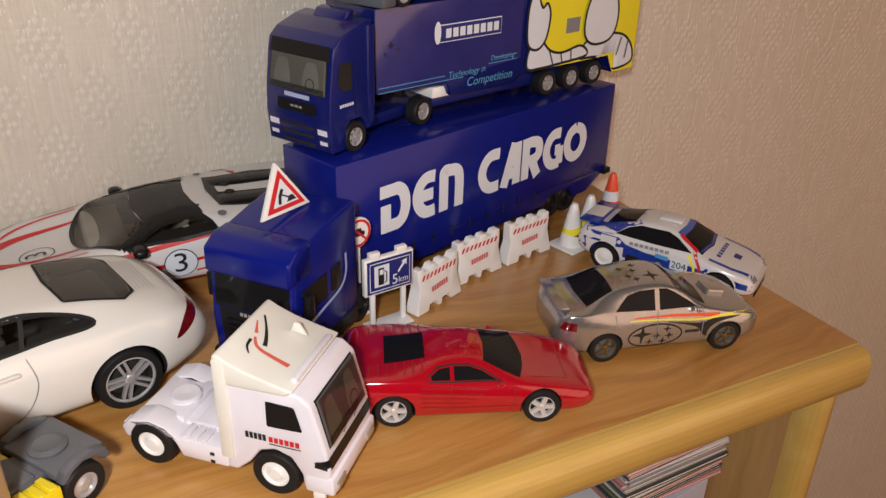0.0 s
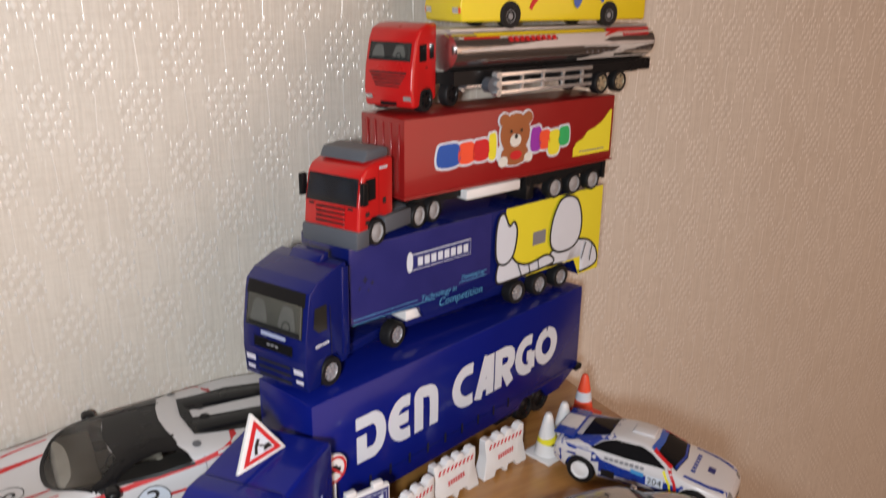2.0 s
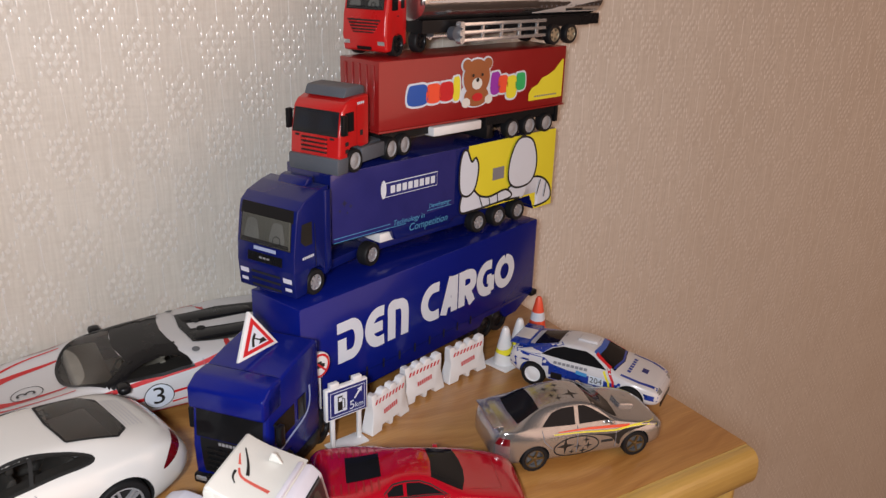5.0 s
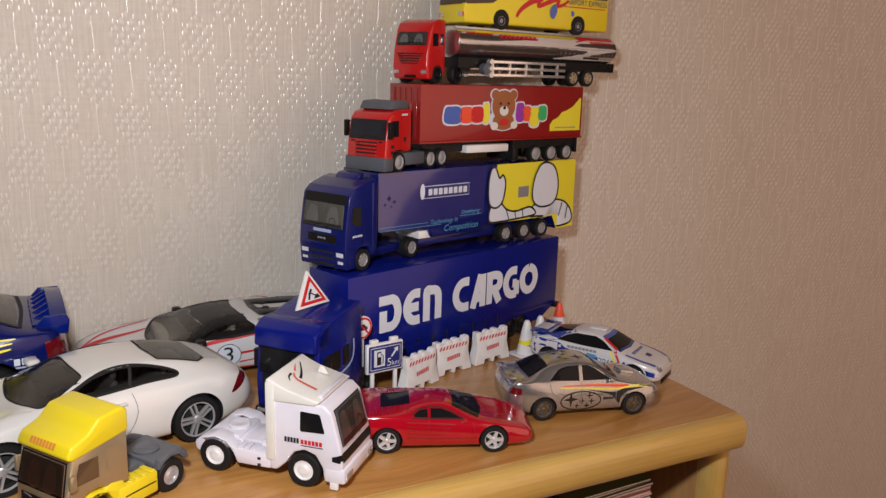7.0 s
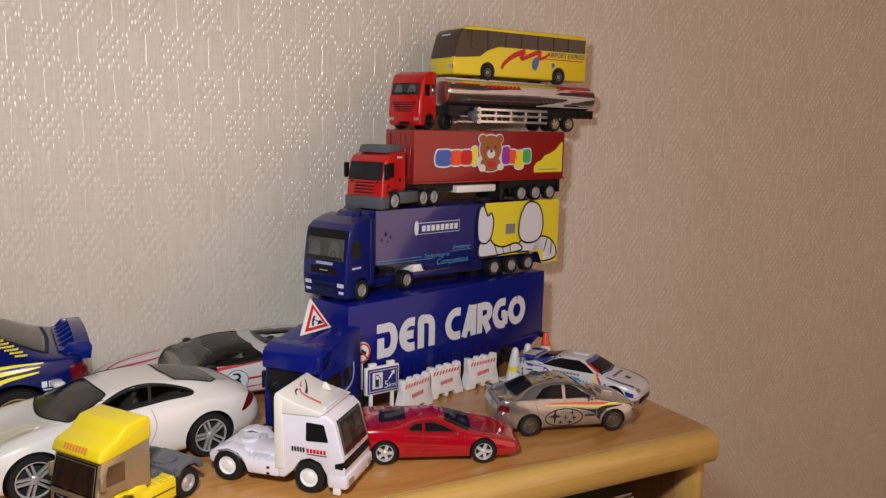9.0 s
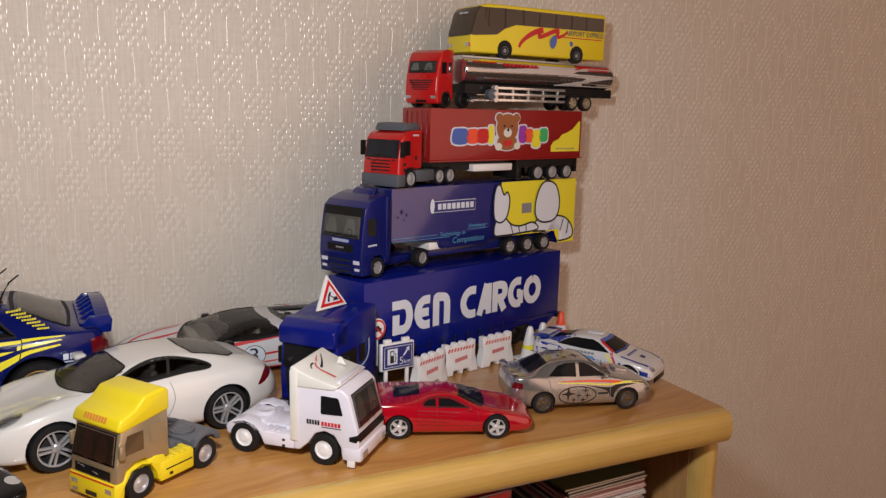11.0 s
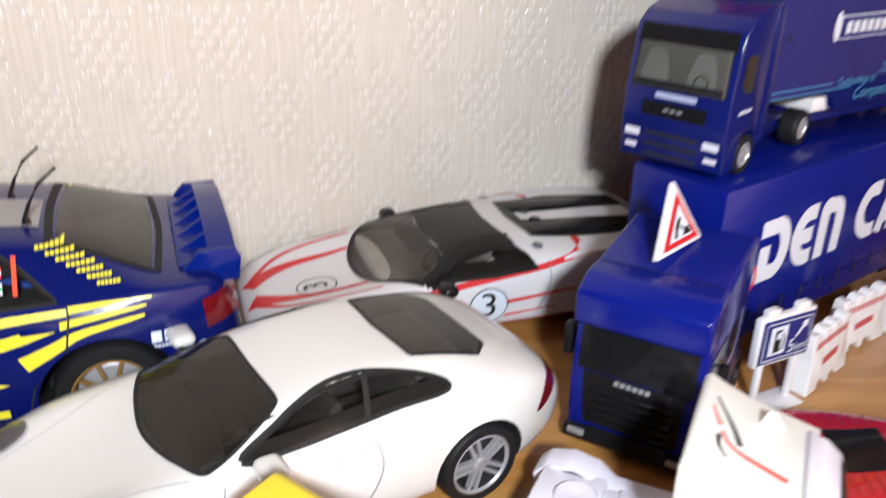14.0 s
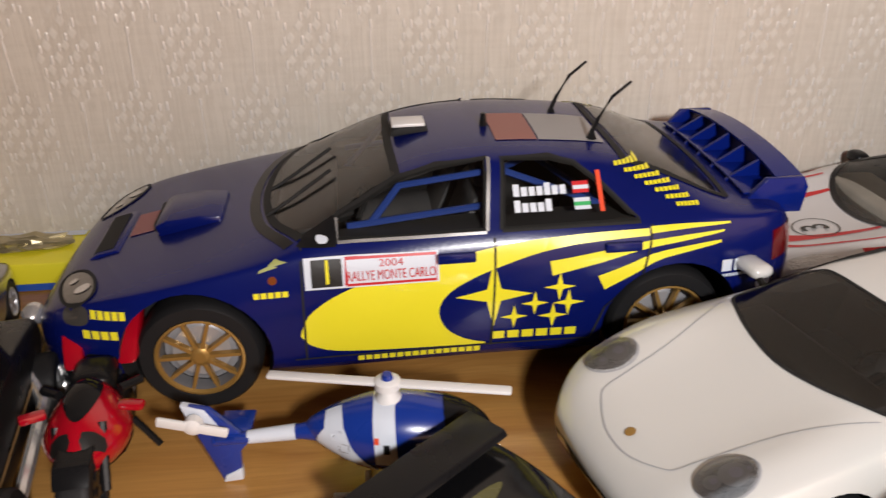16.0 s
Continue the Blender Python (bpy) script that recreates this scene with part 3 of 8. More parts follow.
def car_body(spec, s, name, material, parent, zk=1.0, squat=1.0, stations=44, tail=1.0):
    """Lofts a car's shell from its lines: top, shoulder, half width and roof width, all in full-size metres."""
    length = spec["length"]
    xs = length * (0.5 - 0.5 * np.cos(np.linspace(0.0, math.pi, stations))) * 0.35 + np.linspace(0, length, stations) * 0.65
    top, belt = spread_line(spec["top"], xs, 2), spread_line(spec["belt"], xs, 2)
    half, roof = spread_line(spec["half"], xs, 2), spread_line(spec["roof"], xs, 2)
    low = spread_line(spec["low"], xs, 1)
    xc = (spec["front"] + spec["rear"]) / 2
    bm = bmesh.new()
    rows = []
    for x, zt, zb, w, wr, zl in zip(xs, top, belt, half, roof, low):
        x = shortened(x, tail)
        zb = min(zb, zt - 0.015)
        h, b = zt - zb, zb - zl
        k = min(1.0, max(0.0, (h - 0.10) / 0.22))
        k = k * k * (3 - 2 * k)
        sec = [(0.0, zl), (0.80 * w, zl), (0.93 * w, zl + 0.05 * b), (0.975 * w, zl + 0.22 * b), (w * 0.992, zl + 0.45 * b), (w, zl + 0.66 * b), (w * 0.985, zl + 0.86 * b), (w * 0.945, zb)]
        for u in (0.12, 0.3, 0.5, 0.68, 0.84, 1.0):
            a = u * math.pi / 2
            hood = (0.945 * w * math.cos(a) ** 0.75 if u < 1 else 0.0, zb + h * math.sin(a) ** 0.9)
            if u <= 0.5:
                t = u / 0.5
                cab = (0.905 * w + (wr - 0.905 * w) * t ** 1.1, zb + 0.012 + (h * 0.86 - 0.012) * t)
            else:
                t = (u - 0.5) / 0.5
                cab = (wr * math.cos(t * math.pi / 2) ** 0.8 if u < 1 else 0.0, zb + h * (0.86 + 0.14 * math.sin(t * math.pi / 2)))
            sec.append((hood[0] * (1 - k) + cab[0] * k, hood[1] * (1 - k) + cab[1] * k))
        if "crest" in spec:
            # the wings swell over the wheels beside a lower bonnet
            rise, x0, x1 = spec["crest"]
            f = math.sin(math.pi * min(1.0, max(0.0, (x - x0) / (x1 - x0)))) ** 0.7 * rise * (1 - k)
            sec = [(y, z + f * (math.exp(-((y / w - 0.72) / 0.16) ** 2) - 0.45 * math.exp(-(y / w / 0.42) ** 2)) if z > zb else z) for y, z in sec]
        ring = [bm.verts.new(((xc - x) * s, y * s, lowered(z, squat) * s * zk)) for y, z in sec]
        ring += [bm.verts.new(((xc - x) * s, -y * s, lowered(z, squat) * s * zk)) for y, z in sec[-2:0:-1]]
        rows.append(ring)
    n = len(rows[0])
    for p, q in zip(rows, rows[1:]):
        for k in range(n):
            bm.faces.new((p[k], p[(k + 1) % n], q[(k + 1) % n], q[k]))
    for ring, flip in ((rows[0], True), (rows[-1], False)):
        bm.faces.new(ring[::-1] if flip else ring)
    cutters = []
    for ax, arch in ((spec["front"], spec["arch"][0]), (spec["rear"], spec["arch"][1])):
        zc = spec["axle"]
        for d in (1, -1):
            y0, y1 = sorted((d * 0.52 * s * spec["half_max"], d * 1.3 * s * spec["half_max"]))
            cutters.append(drum((xc - ax) * s, y0, y1, zc * s, arch * s))
    mesh = baked(bm, 1, cutters, MATT, material)
    ob = link_mesh(name, mesh, [material, MATT], parent)
    return ob


class Car:
    """A lofted car with what is laid on to it. Its own x runs from the nose backwards, in full-size metres."""

    def __init__(self, name, m, spec, scale, paint, label, group="", zk=1.0, squat=1.0, tail=1.0):
        self.zk, self.squat, self.tail = zk, squat, tail
        self.s, self.spec, self.xc = scale, spec, (spec["front"] + spec["rear"]) / 2
        self.ob = thing(name, m, label, "toy car", group)
        self.body = car_body(spec, scale, "body", paint, self.ob, zk, squat, tail=tail)
        self.tree = tree_of(self.body)

    def flat(self, pts, facing):
        s = self.s
        if isinstance(pts[0], list):
            return [self.flat(p, facing) for p in pts]
        if facing != "T":
            pts = [(a, lowered(b, self.squat) * self.zk) for a, b in pts]
        if facing in "LRT":
            return [((self.xc - shortened(a, self.tail)) * s, b * s) for a, b in pts]
        return [(a * s, b * s) for a, b in pts]

    def lay(self, name, facing, pts, material, label="", lift=0.005, cells=9):
        for f in facing:
            decal(name, self.flat(pts, f), self.tree, f, material, self.ob, label, lift * self.s, cells)

    def both(self, name, pts, material, label="", lift=0.005, cells=8):
        self.lay(name, "LR", pts, material, label, lift, cells)

    def mirror_top(self, name, pts, material, label="", lift=0.005, cells=8, facing="T"):
        self.lay(name, facing, pts, material, label, lift, cells)
        turn = lambda q: [turn(p) for p in q] if isinstance(q, list) else (q[0], -q[1])
        self.lay(name, facing, turn(pts), material, label, lift, cells)

    def line(self, name, facing, pts, width, material, end=None, lift=0.006, cells=10):
        self.lay(name, facing, ribbon(pts, width, end), material, "", lift, cells)

    def text(self, words, facing, at, height, material, name="lettering", turn=0.0, squeeze=1.0, lift=0.008, slant=0.0):
        p = self.flat([at], facing)[0]
        flip = facing in "LF"
        if facing == "T":
            flip = False
        lettering(words, height * self.s, p, self.tree, facing, material, self.ob, name, turn, flip, squeeze, lift * self.s, slant)

    def wheels(self, r, width, rim, spokes, style, track=0.0, rim_r=0.66, front_turn=0.0):
        for ax in (self.spec["front"], self.spec["rear"]):
            for d in (1, -1):
                wheel(self.ob, (self.xc - ax) * self.s, d * (self.spec["half_max"] - width / 2 - 0.02 + track) * self.s, r * self.s, r * self.s, width * self.s, d, rim, spokes, rim_r, style)

    def hollow(self, sides, tops, cabin):
        """Opens the body behind its panes into one cabin, so that the seats show through the glass."""
        s, up = self.s, lambda z: lowered(z, self.squat) * self.zk * self.s
        cutters = [slab(self.flat(pts, "L"), -1.3 * s, 1.3 * s) for pts in sides]
        cutters += [slab(self.flat(pts, "T"), up(z), 2.2 * s, axis="z") for pts, z in tops]
        x0, x1, y, z0, z1 = cabin
        cutters.append(block((self.xc - x1) * s, (self.xc - x0) * s, -y * s, y * s, up(z0), up(z1)))
        for bm in cutters:
            bmesh.ops.recalc_face_normals(bm, faces=bm.faces)
            cme = bpy.data.meshes.new("cutter")
            bm.to_mesh(cme)
            bm.free()
            cme.materials.append(CABIN_DARK)
            cut, tmp = new("cutter", cme), new("cage", self.body.data)
            b = tmp.modifiers.new("openings", "BOOLEAN")
            b.operation, b.solver, b.object, b.material_mode = "DIFFERENCE", "EXACT", cut, "TRANSFER"
            out = bpy.data.meshes.new_from_object(tmp.evaluated_get(bpy.context.evaluated_depsgraph_get()))
            for ob in (cut, tmp):
                bpy.data.objects.remove(ob)
            if len(out.polygons) > 200:
                self.body.data = out
        self.body.data.name = "body"
        self.body.data.set_sharp_from_angle(angle=radians(38))

    def seats(self, places, material, floor, high):
        for x, y in places:
            h = high - floor
            back = slab(curved([(x + 0.10, floor + 0.08 * h), (x + 0.22, floor + 0.55 * h), (x + 0.28, floor + 0.86 * h), (x + 0.36, floor + 0.88 * h), (x + 0.34, floor + 0.55 * h), (x + 0.26, floor + 0.05 * h)], 3), y - 0.23, y + 0.23, 0.03, 2)
            rest = moved(block(-0.04, 0.05, -0.12, 0.12, -0.07, 0.08, 0.035, 2), pose(x + 0.34, y, floor + 0.98 * h))
            self.add("seat", joined(back, rest, block(x - 0.34, x + 0.20, y - 0.23, y + 0.23, floor, floor + 0.22 * h, 0.04, 2)), material, "moulded bucket seat")

    def dash(self, x0, x1, half, z, drop, wheel_y, material):
        self.add("dashboard", slab(curved([(x0, z - drop), (x0, z - 0.02), (x0 + 0.10, z + 0.005), (x1 - 0.05, z), (x1, z - 0.05), (x1 - 0.04, z - drop)], 3), -half, half, 0.02, 2), material)
        ring = [(x1 + 0.10 + 0.07 * math.cos(a), wheel_y + 0.17 * math.sin(a), z - 0.04 + 0.15 * math.cos(a)) for a in (2 * math.pi * k / 20 for k in range(21))]
        self.add("steering_wheel", joined(tube(ring, 0.017, 6), tube([(x1 - 0.04, wheel_y, z - 0.08), (x1 + 0.10, wheel_y, z - 0.04)], 0.035, 8)), MATT)

    def edging(self, name, pts, width, material, lift=0.006, cells=14):
        self.both(name, ribbon(pts + pts[:1], width), material, lift=lift, cells=cells)

    def add(self, name, bm, material, label="", parent=None):
        for v in bm.verts:
            v.co.x, v.co.z = shortened(v.co.x, self.tail), lowered(v.co.z, self.squat)
        moved(bm, Matrix.Diagonal((-self.s, self.s, self.s * self.zk, 1)))
        moved(bm, pose(self.xc * self.s, 0, 0))
        bmesh.ops.reverse_faces(bm, faces=bm.faces)
        return part(name, bm, material, parent or self.ob, label)


SEDAN = dict(length=4.40, front=0.90, rear=3.44, axle=0.32, arch=(0.365, 0.365), half_max=0.90,
    top=[(0, 0.50), (0.06, 0.62), (0.20, 0.72), (0.6, 0.82), (1.30, 0.97), (1.42, 1.01), (2.02, 1.36), (2.25, 1.405), (2.6, 1.42), (3.1, 1.37), (3.3, 1.32), (3.86, 1.05), (4.0, 1.035), (4.28, 1.03), (4.36, 0.95), (4.40, 0.72)],
    belt=[(0, 0.44), (0.1, 0.60), (0.4, 0.72), (1.3, 0.88), (2.0, 0.92), (3.2, 0.965), (3.9, 0.985), (4.28, 0.97), (4.4, 0.62)],
    half=[(0, 0.50), (0.05, 0.64), (0.25, 0.80), (0.55, 0.88), (0.9, 0.90), (1.4, 0.87), (2.4, 0.86), (3.0, 0.88), (3.44, 0.90), (3.95, 0.86), (4.25, 0.78), (4.40, 0.60)],
    roof=[(0, 0.5), (1.3, 0.70), (1.5, 0.68), (2.05, 0.57), (2.6, 0.56), (3.2, 0.55), (3.8, 0.62), (4.4, 0.6)],
    low=[(0, 0.30), (0.1, 0.20), (0.5, 0.16), (3.8, 0.16), (4.2, 0.24), (4.4, 0.36)])

RALLY = dict(SEDAN, axle=0.365, arch=(0.390, 0.385), top=[(0, 0.50), (0.06, 0.60), (0.20, 0.685), (0.6, 0.775), (1.20, 0.905), (1.36, 0.96), (2.0, 1.345), (2.25, 1.405), (2.6, 1.42), (3.1, 1.37), (3.3, 1.32), (3.86, 1.05), (4.0, 1.035), (4.28, 1.03), (4.36, 0.95), (4.40, 0.72)])

COUPE = dict(crest=(0.070, 0.08, 1.45), length=4.28, front=0.93, rear=3.28, axle=0.32, arch=(0.365, 0.375), half_max=0.905,
    top=[(0, 0.44), (0.06, 0.54), (0.25, 0.66), (0.8, 0.80), (1.25, 0.91), (1.36, 0.95), (1.95, 1.235), (2.2, 1.295), (2.45, 1.31), (2.75, 1.295), (3.2, 1.195), (3.689, 1.02), (3.993, 0.895), (4.167, 0.76), (4.254, 0.62), (4.28, 0.52)],
    belt=[(0, 0.40), (0.12, 0.56), (0.35, 0.69), (0.75, 0.785), (1.2, 0.82), (2, 0.86), (2.9, 0.90), (3.384, 0.90), (3.819, 0.82), (4.124, 0.68), (4.28, 0.48)],
    half=[(0, 0.48), (0.06, 0.62), (0.3, 0.79), (0.7, 0.87), (1, 0.875), (1.6, 0.845), (2.3, 0.85), (2.8, 0.88), (3.3, 0.905), (3.732, 0.87), (4.08, 0.74), (4.237, 0.60), (4.28, 0.50)],
    roof=[(0, 0.4), (1.2, 0.66), (1.5, 0.66), (2, 0.56), (2.5, 0.55), (3.2, 0.56), (3.732, 0.52), (4.254, 0.4)],
    low=[(0, 0.30), (0.15, 0.20), (0.5, 0.15), (3.645, 0.15), (3.993, 0.22), (4.28, 0.34)])

SPYDER = dict(crest=(0.095, 0.15, 1.60), length=4.64, front=0.98, rear=3.71, axle=0.25, arch=(0.265, 0.27), half_max=0.97,
    top=[(0, 0.36), (0.06, 0.44), (0.3, 0.53), (0.9, 0.60), (1.2, 0.64), (1.36, 0.69), (1.86, 0.94), (2.10, 1.01), (2.35, 1.03), (2.65, 1.01), (2.95, 0.955), (3.3, 0.93), (3.7, 0.915), (4.3, 0.87), (4.56, 0.83), (4.64, 0.62)],
    belt=[(0, 0.32), (0.1, 0.42), (0.35, 0.50), (0.8, 0.60), (1.1, 0.66), (1.7, 0.74), (2.4, 0.79), (3.0, 0.86), (3.6, 0.92), (4.2, 0.88), (4.55, 0.78), (4.64, 0.54)],
    half=[(0, 0.62), (0.06, 0.76), (0.3, 0.90), (0.8, 0.96), (1.2, 0.95), (2.0, 0.90), (2.8, 0.94), (3.5, 0.97), (4.2, 0.95), (4.55, 0.86), (4.64, 0.74)],
    roof=[(0, 0.4), (1.2, 0.72), (1.6, 0.66), (2.15, 0.52), (2.6, 0.50), (3.0, 0.50), (3.4, 0.52), (4.0, 0.55), (4.6, 0.5)],
    low=[(0, 0.20), (0.2, 0.13), (0.6, 0.12), (4.0, 0.12), (4.4, 0.20), (4.64, 0.34)])

WEDGE = dict(crest=(0.03, 0.2, 1.7), length=4.49, front=1.02, rear=3.57, axle=0.32, arch=(0.365, 0.375), half_max=0.965,
    top=[(0, 0.40), (0.05, 0.50), (0.3, 0.59), (0.8, 0.69), (1.22, 0.77), (1.36, 0.81), (2.06, 1.09), (2.32, 1.13), (2.75, 1.12), (3.05, 1.06), (3.5, 0.99), (4.3, 0.94), (4.44, 0.90), (4.49, 0.74)],
    belt=[(0, 0.35), (0.1, 0.48), (0.6, 0.62), (1.3, 0.735), (2.2, 0.79), (3.1, 0.88), (3.7, 0.92), (4.3, 0.90), (4.49, 0.68)],
    half=[(0, 0.62), (0.05, 0.74), (0.35, 0.86), (1.0, 0.92), (1.8, 0.93), (2.8, 0.96), (3.6, 0.985), (4.3, 0.96), (4.45, 0.92), (4.49, 0.84)],
    roof=[(0, 0.5), (1.2, 0.74), (1.45, 0.69), (2.1, 0.52), (2.7, 0.51), (3.1, 0.60), (3.5, 0.80), (4.4, 0.80)],
    low=[(0, 0.24), (0.1, 0.17), (0.5, 0.14), (4.1, 0.14), (4.49, 0.28)])

RAID = dict(length=4.45, front=0.83, rear=3.62, axle=0.36, arch=(0.41, 0.41), half_max=0.92,
    top=[(0, 0.52), (0.05, 0.64), (0.25, 0.74), (0.7, 0.84), (1.20, 0.94), (1.32, 0.98), (2.0, 1.30), (2.2, 1.345), (2.6, 1.35), (2.95, 1.31), (3.3, 1.20), (3.9, 1.05), (4.3, 1.00), (4.40, 0.92), (4.45, 0.70)],
    belt=[(0, 0.46), (0.1, 0.61), (0.4, 0.72), (1.2, 0.84), (2.0, 0.90), (3.0, 0.96), (3.8, 0.96), (4.3, 0.92), (4.45, 0.64)],
    half=[(0, 0.60), (0.05, 0.72), (0.3, 0.85), (0.8, 0.92), (1.5, 0.88), (2.6, 0.88), (3.5, 0.92), (4.2, 0.88), (4.45, 0.70)],
    roof=[(0, 0.5), (1.2, 0.70), (1.4, 0.68), (2.0, 0.55), (2.6, 0.54), (3.3, 0.52), (3.9, 0.60), (4.4, 0.6)],
    low=[(0, 0.36), (0.1, 0.26), (0.6, 0.24), (4.0, 0.24), (4.45, 0.40)])

# ---- the cars ----
def wing_mirrors(c, x, z, y, material):
    for d in (1, -1):
        c.add("wing_mirror", moved(block(-0.05, 0.07, -0.08, 0.08, -0.055, 0.055, 0.04, 3), pose(x, d * (y + 0.09), z)), material)


def sparkle(x, z, r, w=0.26):
    """A four-pointed star."""
    return [p for k in range(4) for p in ((x + r * math.cos(k * math.pi / 2), z + r * math.sin(k * math.pi / 2) * 1.0), (x + r * w * math.cos((k + 0.5) * math.pi / 2), z + r * w * math.sin((k + 0.5) * math.pi / 2)))]


def bars(c, facing, x0, x1, z, h, material, n=5):
    """Unreadable or brand writing as a row of plain bars."""
    step = (x1 - x0) / n
    for k in range(n):
        a = x0 + k * step
        c.lay("lettering_bar", facing, [(a, z - h / 2), (a + step * 0.78, z - h / 2), (a + step * 0.78, z + h / 2), (a, z + h / 2)], material, cells=4, lift=0.010)


def blue_rally_car():
    c = Car("blue_rally_car", pose(-0.002, -0.069, TOP, rz=182), RALLY, 1 / 18, RALLY_BLUE, "dusty dark blue toy rally car with yellow swoosh decals", zk=0.98, squat=0.82, tail=0.82)
    # glass over an open cabin with seats and a roll cage
    screen = [(1.46, -0.69), (1.31, -0.42), (1.25, 0), (1.31, 0.42), (1.46, 0.69), (1.98, 0.53), (1.96, 0.3), (1.95, 0), (1.96, -0.3), (1.98, -0.53)]
    light = [(3.26, -0.50), (3.24, 0), (3.26, 0.50), (3.80, 0.62), (3.84, 0), (3.80, -0.62)]
    c.lay("windscreen", "T", screen, CAR_GLASS, cells=14)
    c.lay("rear_window", "T", light, CAR_GLASS, cells=12)
    front = [(1.60, 0.975), (1.68, 1.09), (1.98, 1.265), (2.20, 1.33), (2.46, 1.36), (2.425, 0.99), (1.9, 0.975)]
    back = [(2.515, 0.99), (2.55, 1.355), (2.80, 1.345), (2.93, 1.31), (3.06, 1.20), (3.19, 1.05), (3.24, 1.005)]
    for w in (front, back):
        c.edging("window_frame", w, 0.030, MATT)
        c.both("side_window", w, CAR_GLASS, lift=0.008, cells=12)
    c.hollow((front, back), ((screen, 0.84), (light, 0.97)), (1.62, 3.15, 0.55, 0.50, 1.26))
    c.dash(1.34, 1.66, 0.56, 0.955, 0.14, 0.30, SEAT_GREY)
    c.seats(((2.12, 0.32), (2.12, -0.32)), SEAT_GREY, 0.52, 1.18)
    for pts in ([(2.52, -0.62, 0.6), (2.54, -0.50, 1.28), (2.54, 0.50, 1.28), (2.52, 0.62, 0.6)], [(2.54, -0.48, 1.26), (2.52, 0.60, 0.72)], [(2.54, 0.48, 1.26), (2.52, -0.60, 0.72)], *([(1.70, d * 0.62, 0.80), (2.0, d * 0.55, 1.22), (2.54, d * 0.50, 1.27), (3.12, d * 0.52, 0.98)] for d in (1, -1)), *([(1.72, d * 0.60, 0.98), (2.52, d * 0.60, 1.08)] for d in (1, -1)), [(2.54, 0.48, 1.26), (3.12, -0.48, 0.98)], [(2.54, -0.48, 1.26), (3.12, 0.48, 0.98)]):
        c.add("roll_cage_bar", tube(pts, 0.024, 7), CAGE_BLUE)
    for pts in ([(1.48, 0.71), (1.32, 0.43), (1.26, 0), (1.32, -0.43), (1.48, -0.71)], [(1.99, 0.55), (1.97, 0.0), (1.99, -0.55)], [(3.22, 0.52), (3.20, 0.0), (3.22, -0.52)], [(3.84, 0.64), (3.88, 0.0), (3.84, -0.64)]):
        c.line("glass_seal", "T", curved(pts, 5, False), 0.045, MATT, cells=12)
    c.line("cowl", "T", curved([(1.42, 0.74), (1.25, 0.43), (1.19, 0), (1.25, -0.43), (1.42, -0.74)], 5, False), 0.06, BLACK, cells=14, lift=0.004)
    for d in (1, -1):
        c.line("glass_seal", "T", [(1.48, d * 0.71), (2.0, d * 0.55)], 0.04, MATT, cells=8)
        c.line("glass_seal", "T", [(3.24, d * 0.52), (3.84, d * 0.64)], 0.04, MATT, cells=8)
    # yellow swoosh
    swoosh = curved([(1.44, 0.47), (1.50, 0.60), (1.66, 0.71), (1.89, 0.785), (2.42, 0.895), (2.84, 0.945), (3.28, 0.965)], 5, False) + curved([(3.28, 0.925), (2.80, 0.885), (2.45, 0.785), (2.24, 0.68), (2.17, 0.57), (2.20, 0.45), (2.30, 0.365), (2.42, 0.325)], 5, False) + curved([(2.42, 0.312), (2.0, 0.325), (1.62, 0.35), (1.48, 0.41)], 4, False)
    c.both("yellow_swoosh", swoosh, STRIPE_YELLOW, "yellow swoosh decal", cells=20)
    c.both("yellow_stripe", ribbon(curved([(2.76, 0.775), (3.02, 0.825), (3.30, 0.885), (3.74, 0.925)], 4, False), 0.085, 0.012), STRIPE_YELLOW, cells=14)
    c.both("yellow_stripe", ribbon(curved([(3.03, 0.675), (3.18, 0.745), (3.36, 0.825), (3.72, 0.87)], 4, False), 0.095, 0.015), STRIPE_YELLOW, cells=14)
    c.both("yellow_stripe", ribbon(curved([(3.29, 0.955), (3.50, 0.968), (3.78, 0.972)], 4, False), 0.040, 0.012), STRIPE_YELLOW, cells=10)
    for x, z, r in ((2.46, 0.635, 0.205), (2.81, 0.665, 0.085), (2.68, 0.57, 0.075), (2.86, 0.565, 0.085), (2.57, 0.49, 0.075), (2.78, 0.485, 0.080)):
        c.both("star", sparkle(x, z, r), STRIPE_YELLOW, cells=5)
    for f in "LR":
        bars(c, f, 2.46, 2.93, 0.375, 0.052, STRIPE_YELLOW, 6)
        bars(c, f, 1.73, 2.40, 0.285, 0.036, STRIPE_YELLOW, 16)
        bars(c, f, 0.415, 0.60, 0.668, 0.044, STRIPE_YELLOW, 5)
        bars(c, f, 0.36, 0.55, 0.56, 0.048, STRIPE_YELLOW, 4)
        bars(c, f, 1.23, 1.41, 0.735, 0.032, STRIPE_YELLOW, 5)
        bars(c, f, 3.74, 4.00, 0.725, 0.07, PRINT_WHITE, 3)
        bars(c, f, 3.75, 3.97, 0.665, 0.018, PRINT_WHITE, 9)
        for k in range(7):
            bars(c, f, 3.15 + 0.050 * k, 3.15 + 0.050 * k + 0.15, 1.285 - 0.036 * k, 0.019, STRIPE_YELLOW, 6)
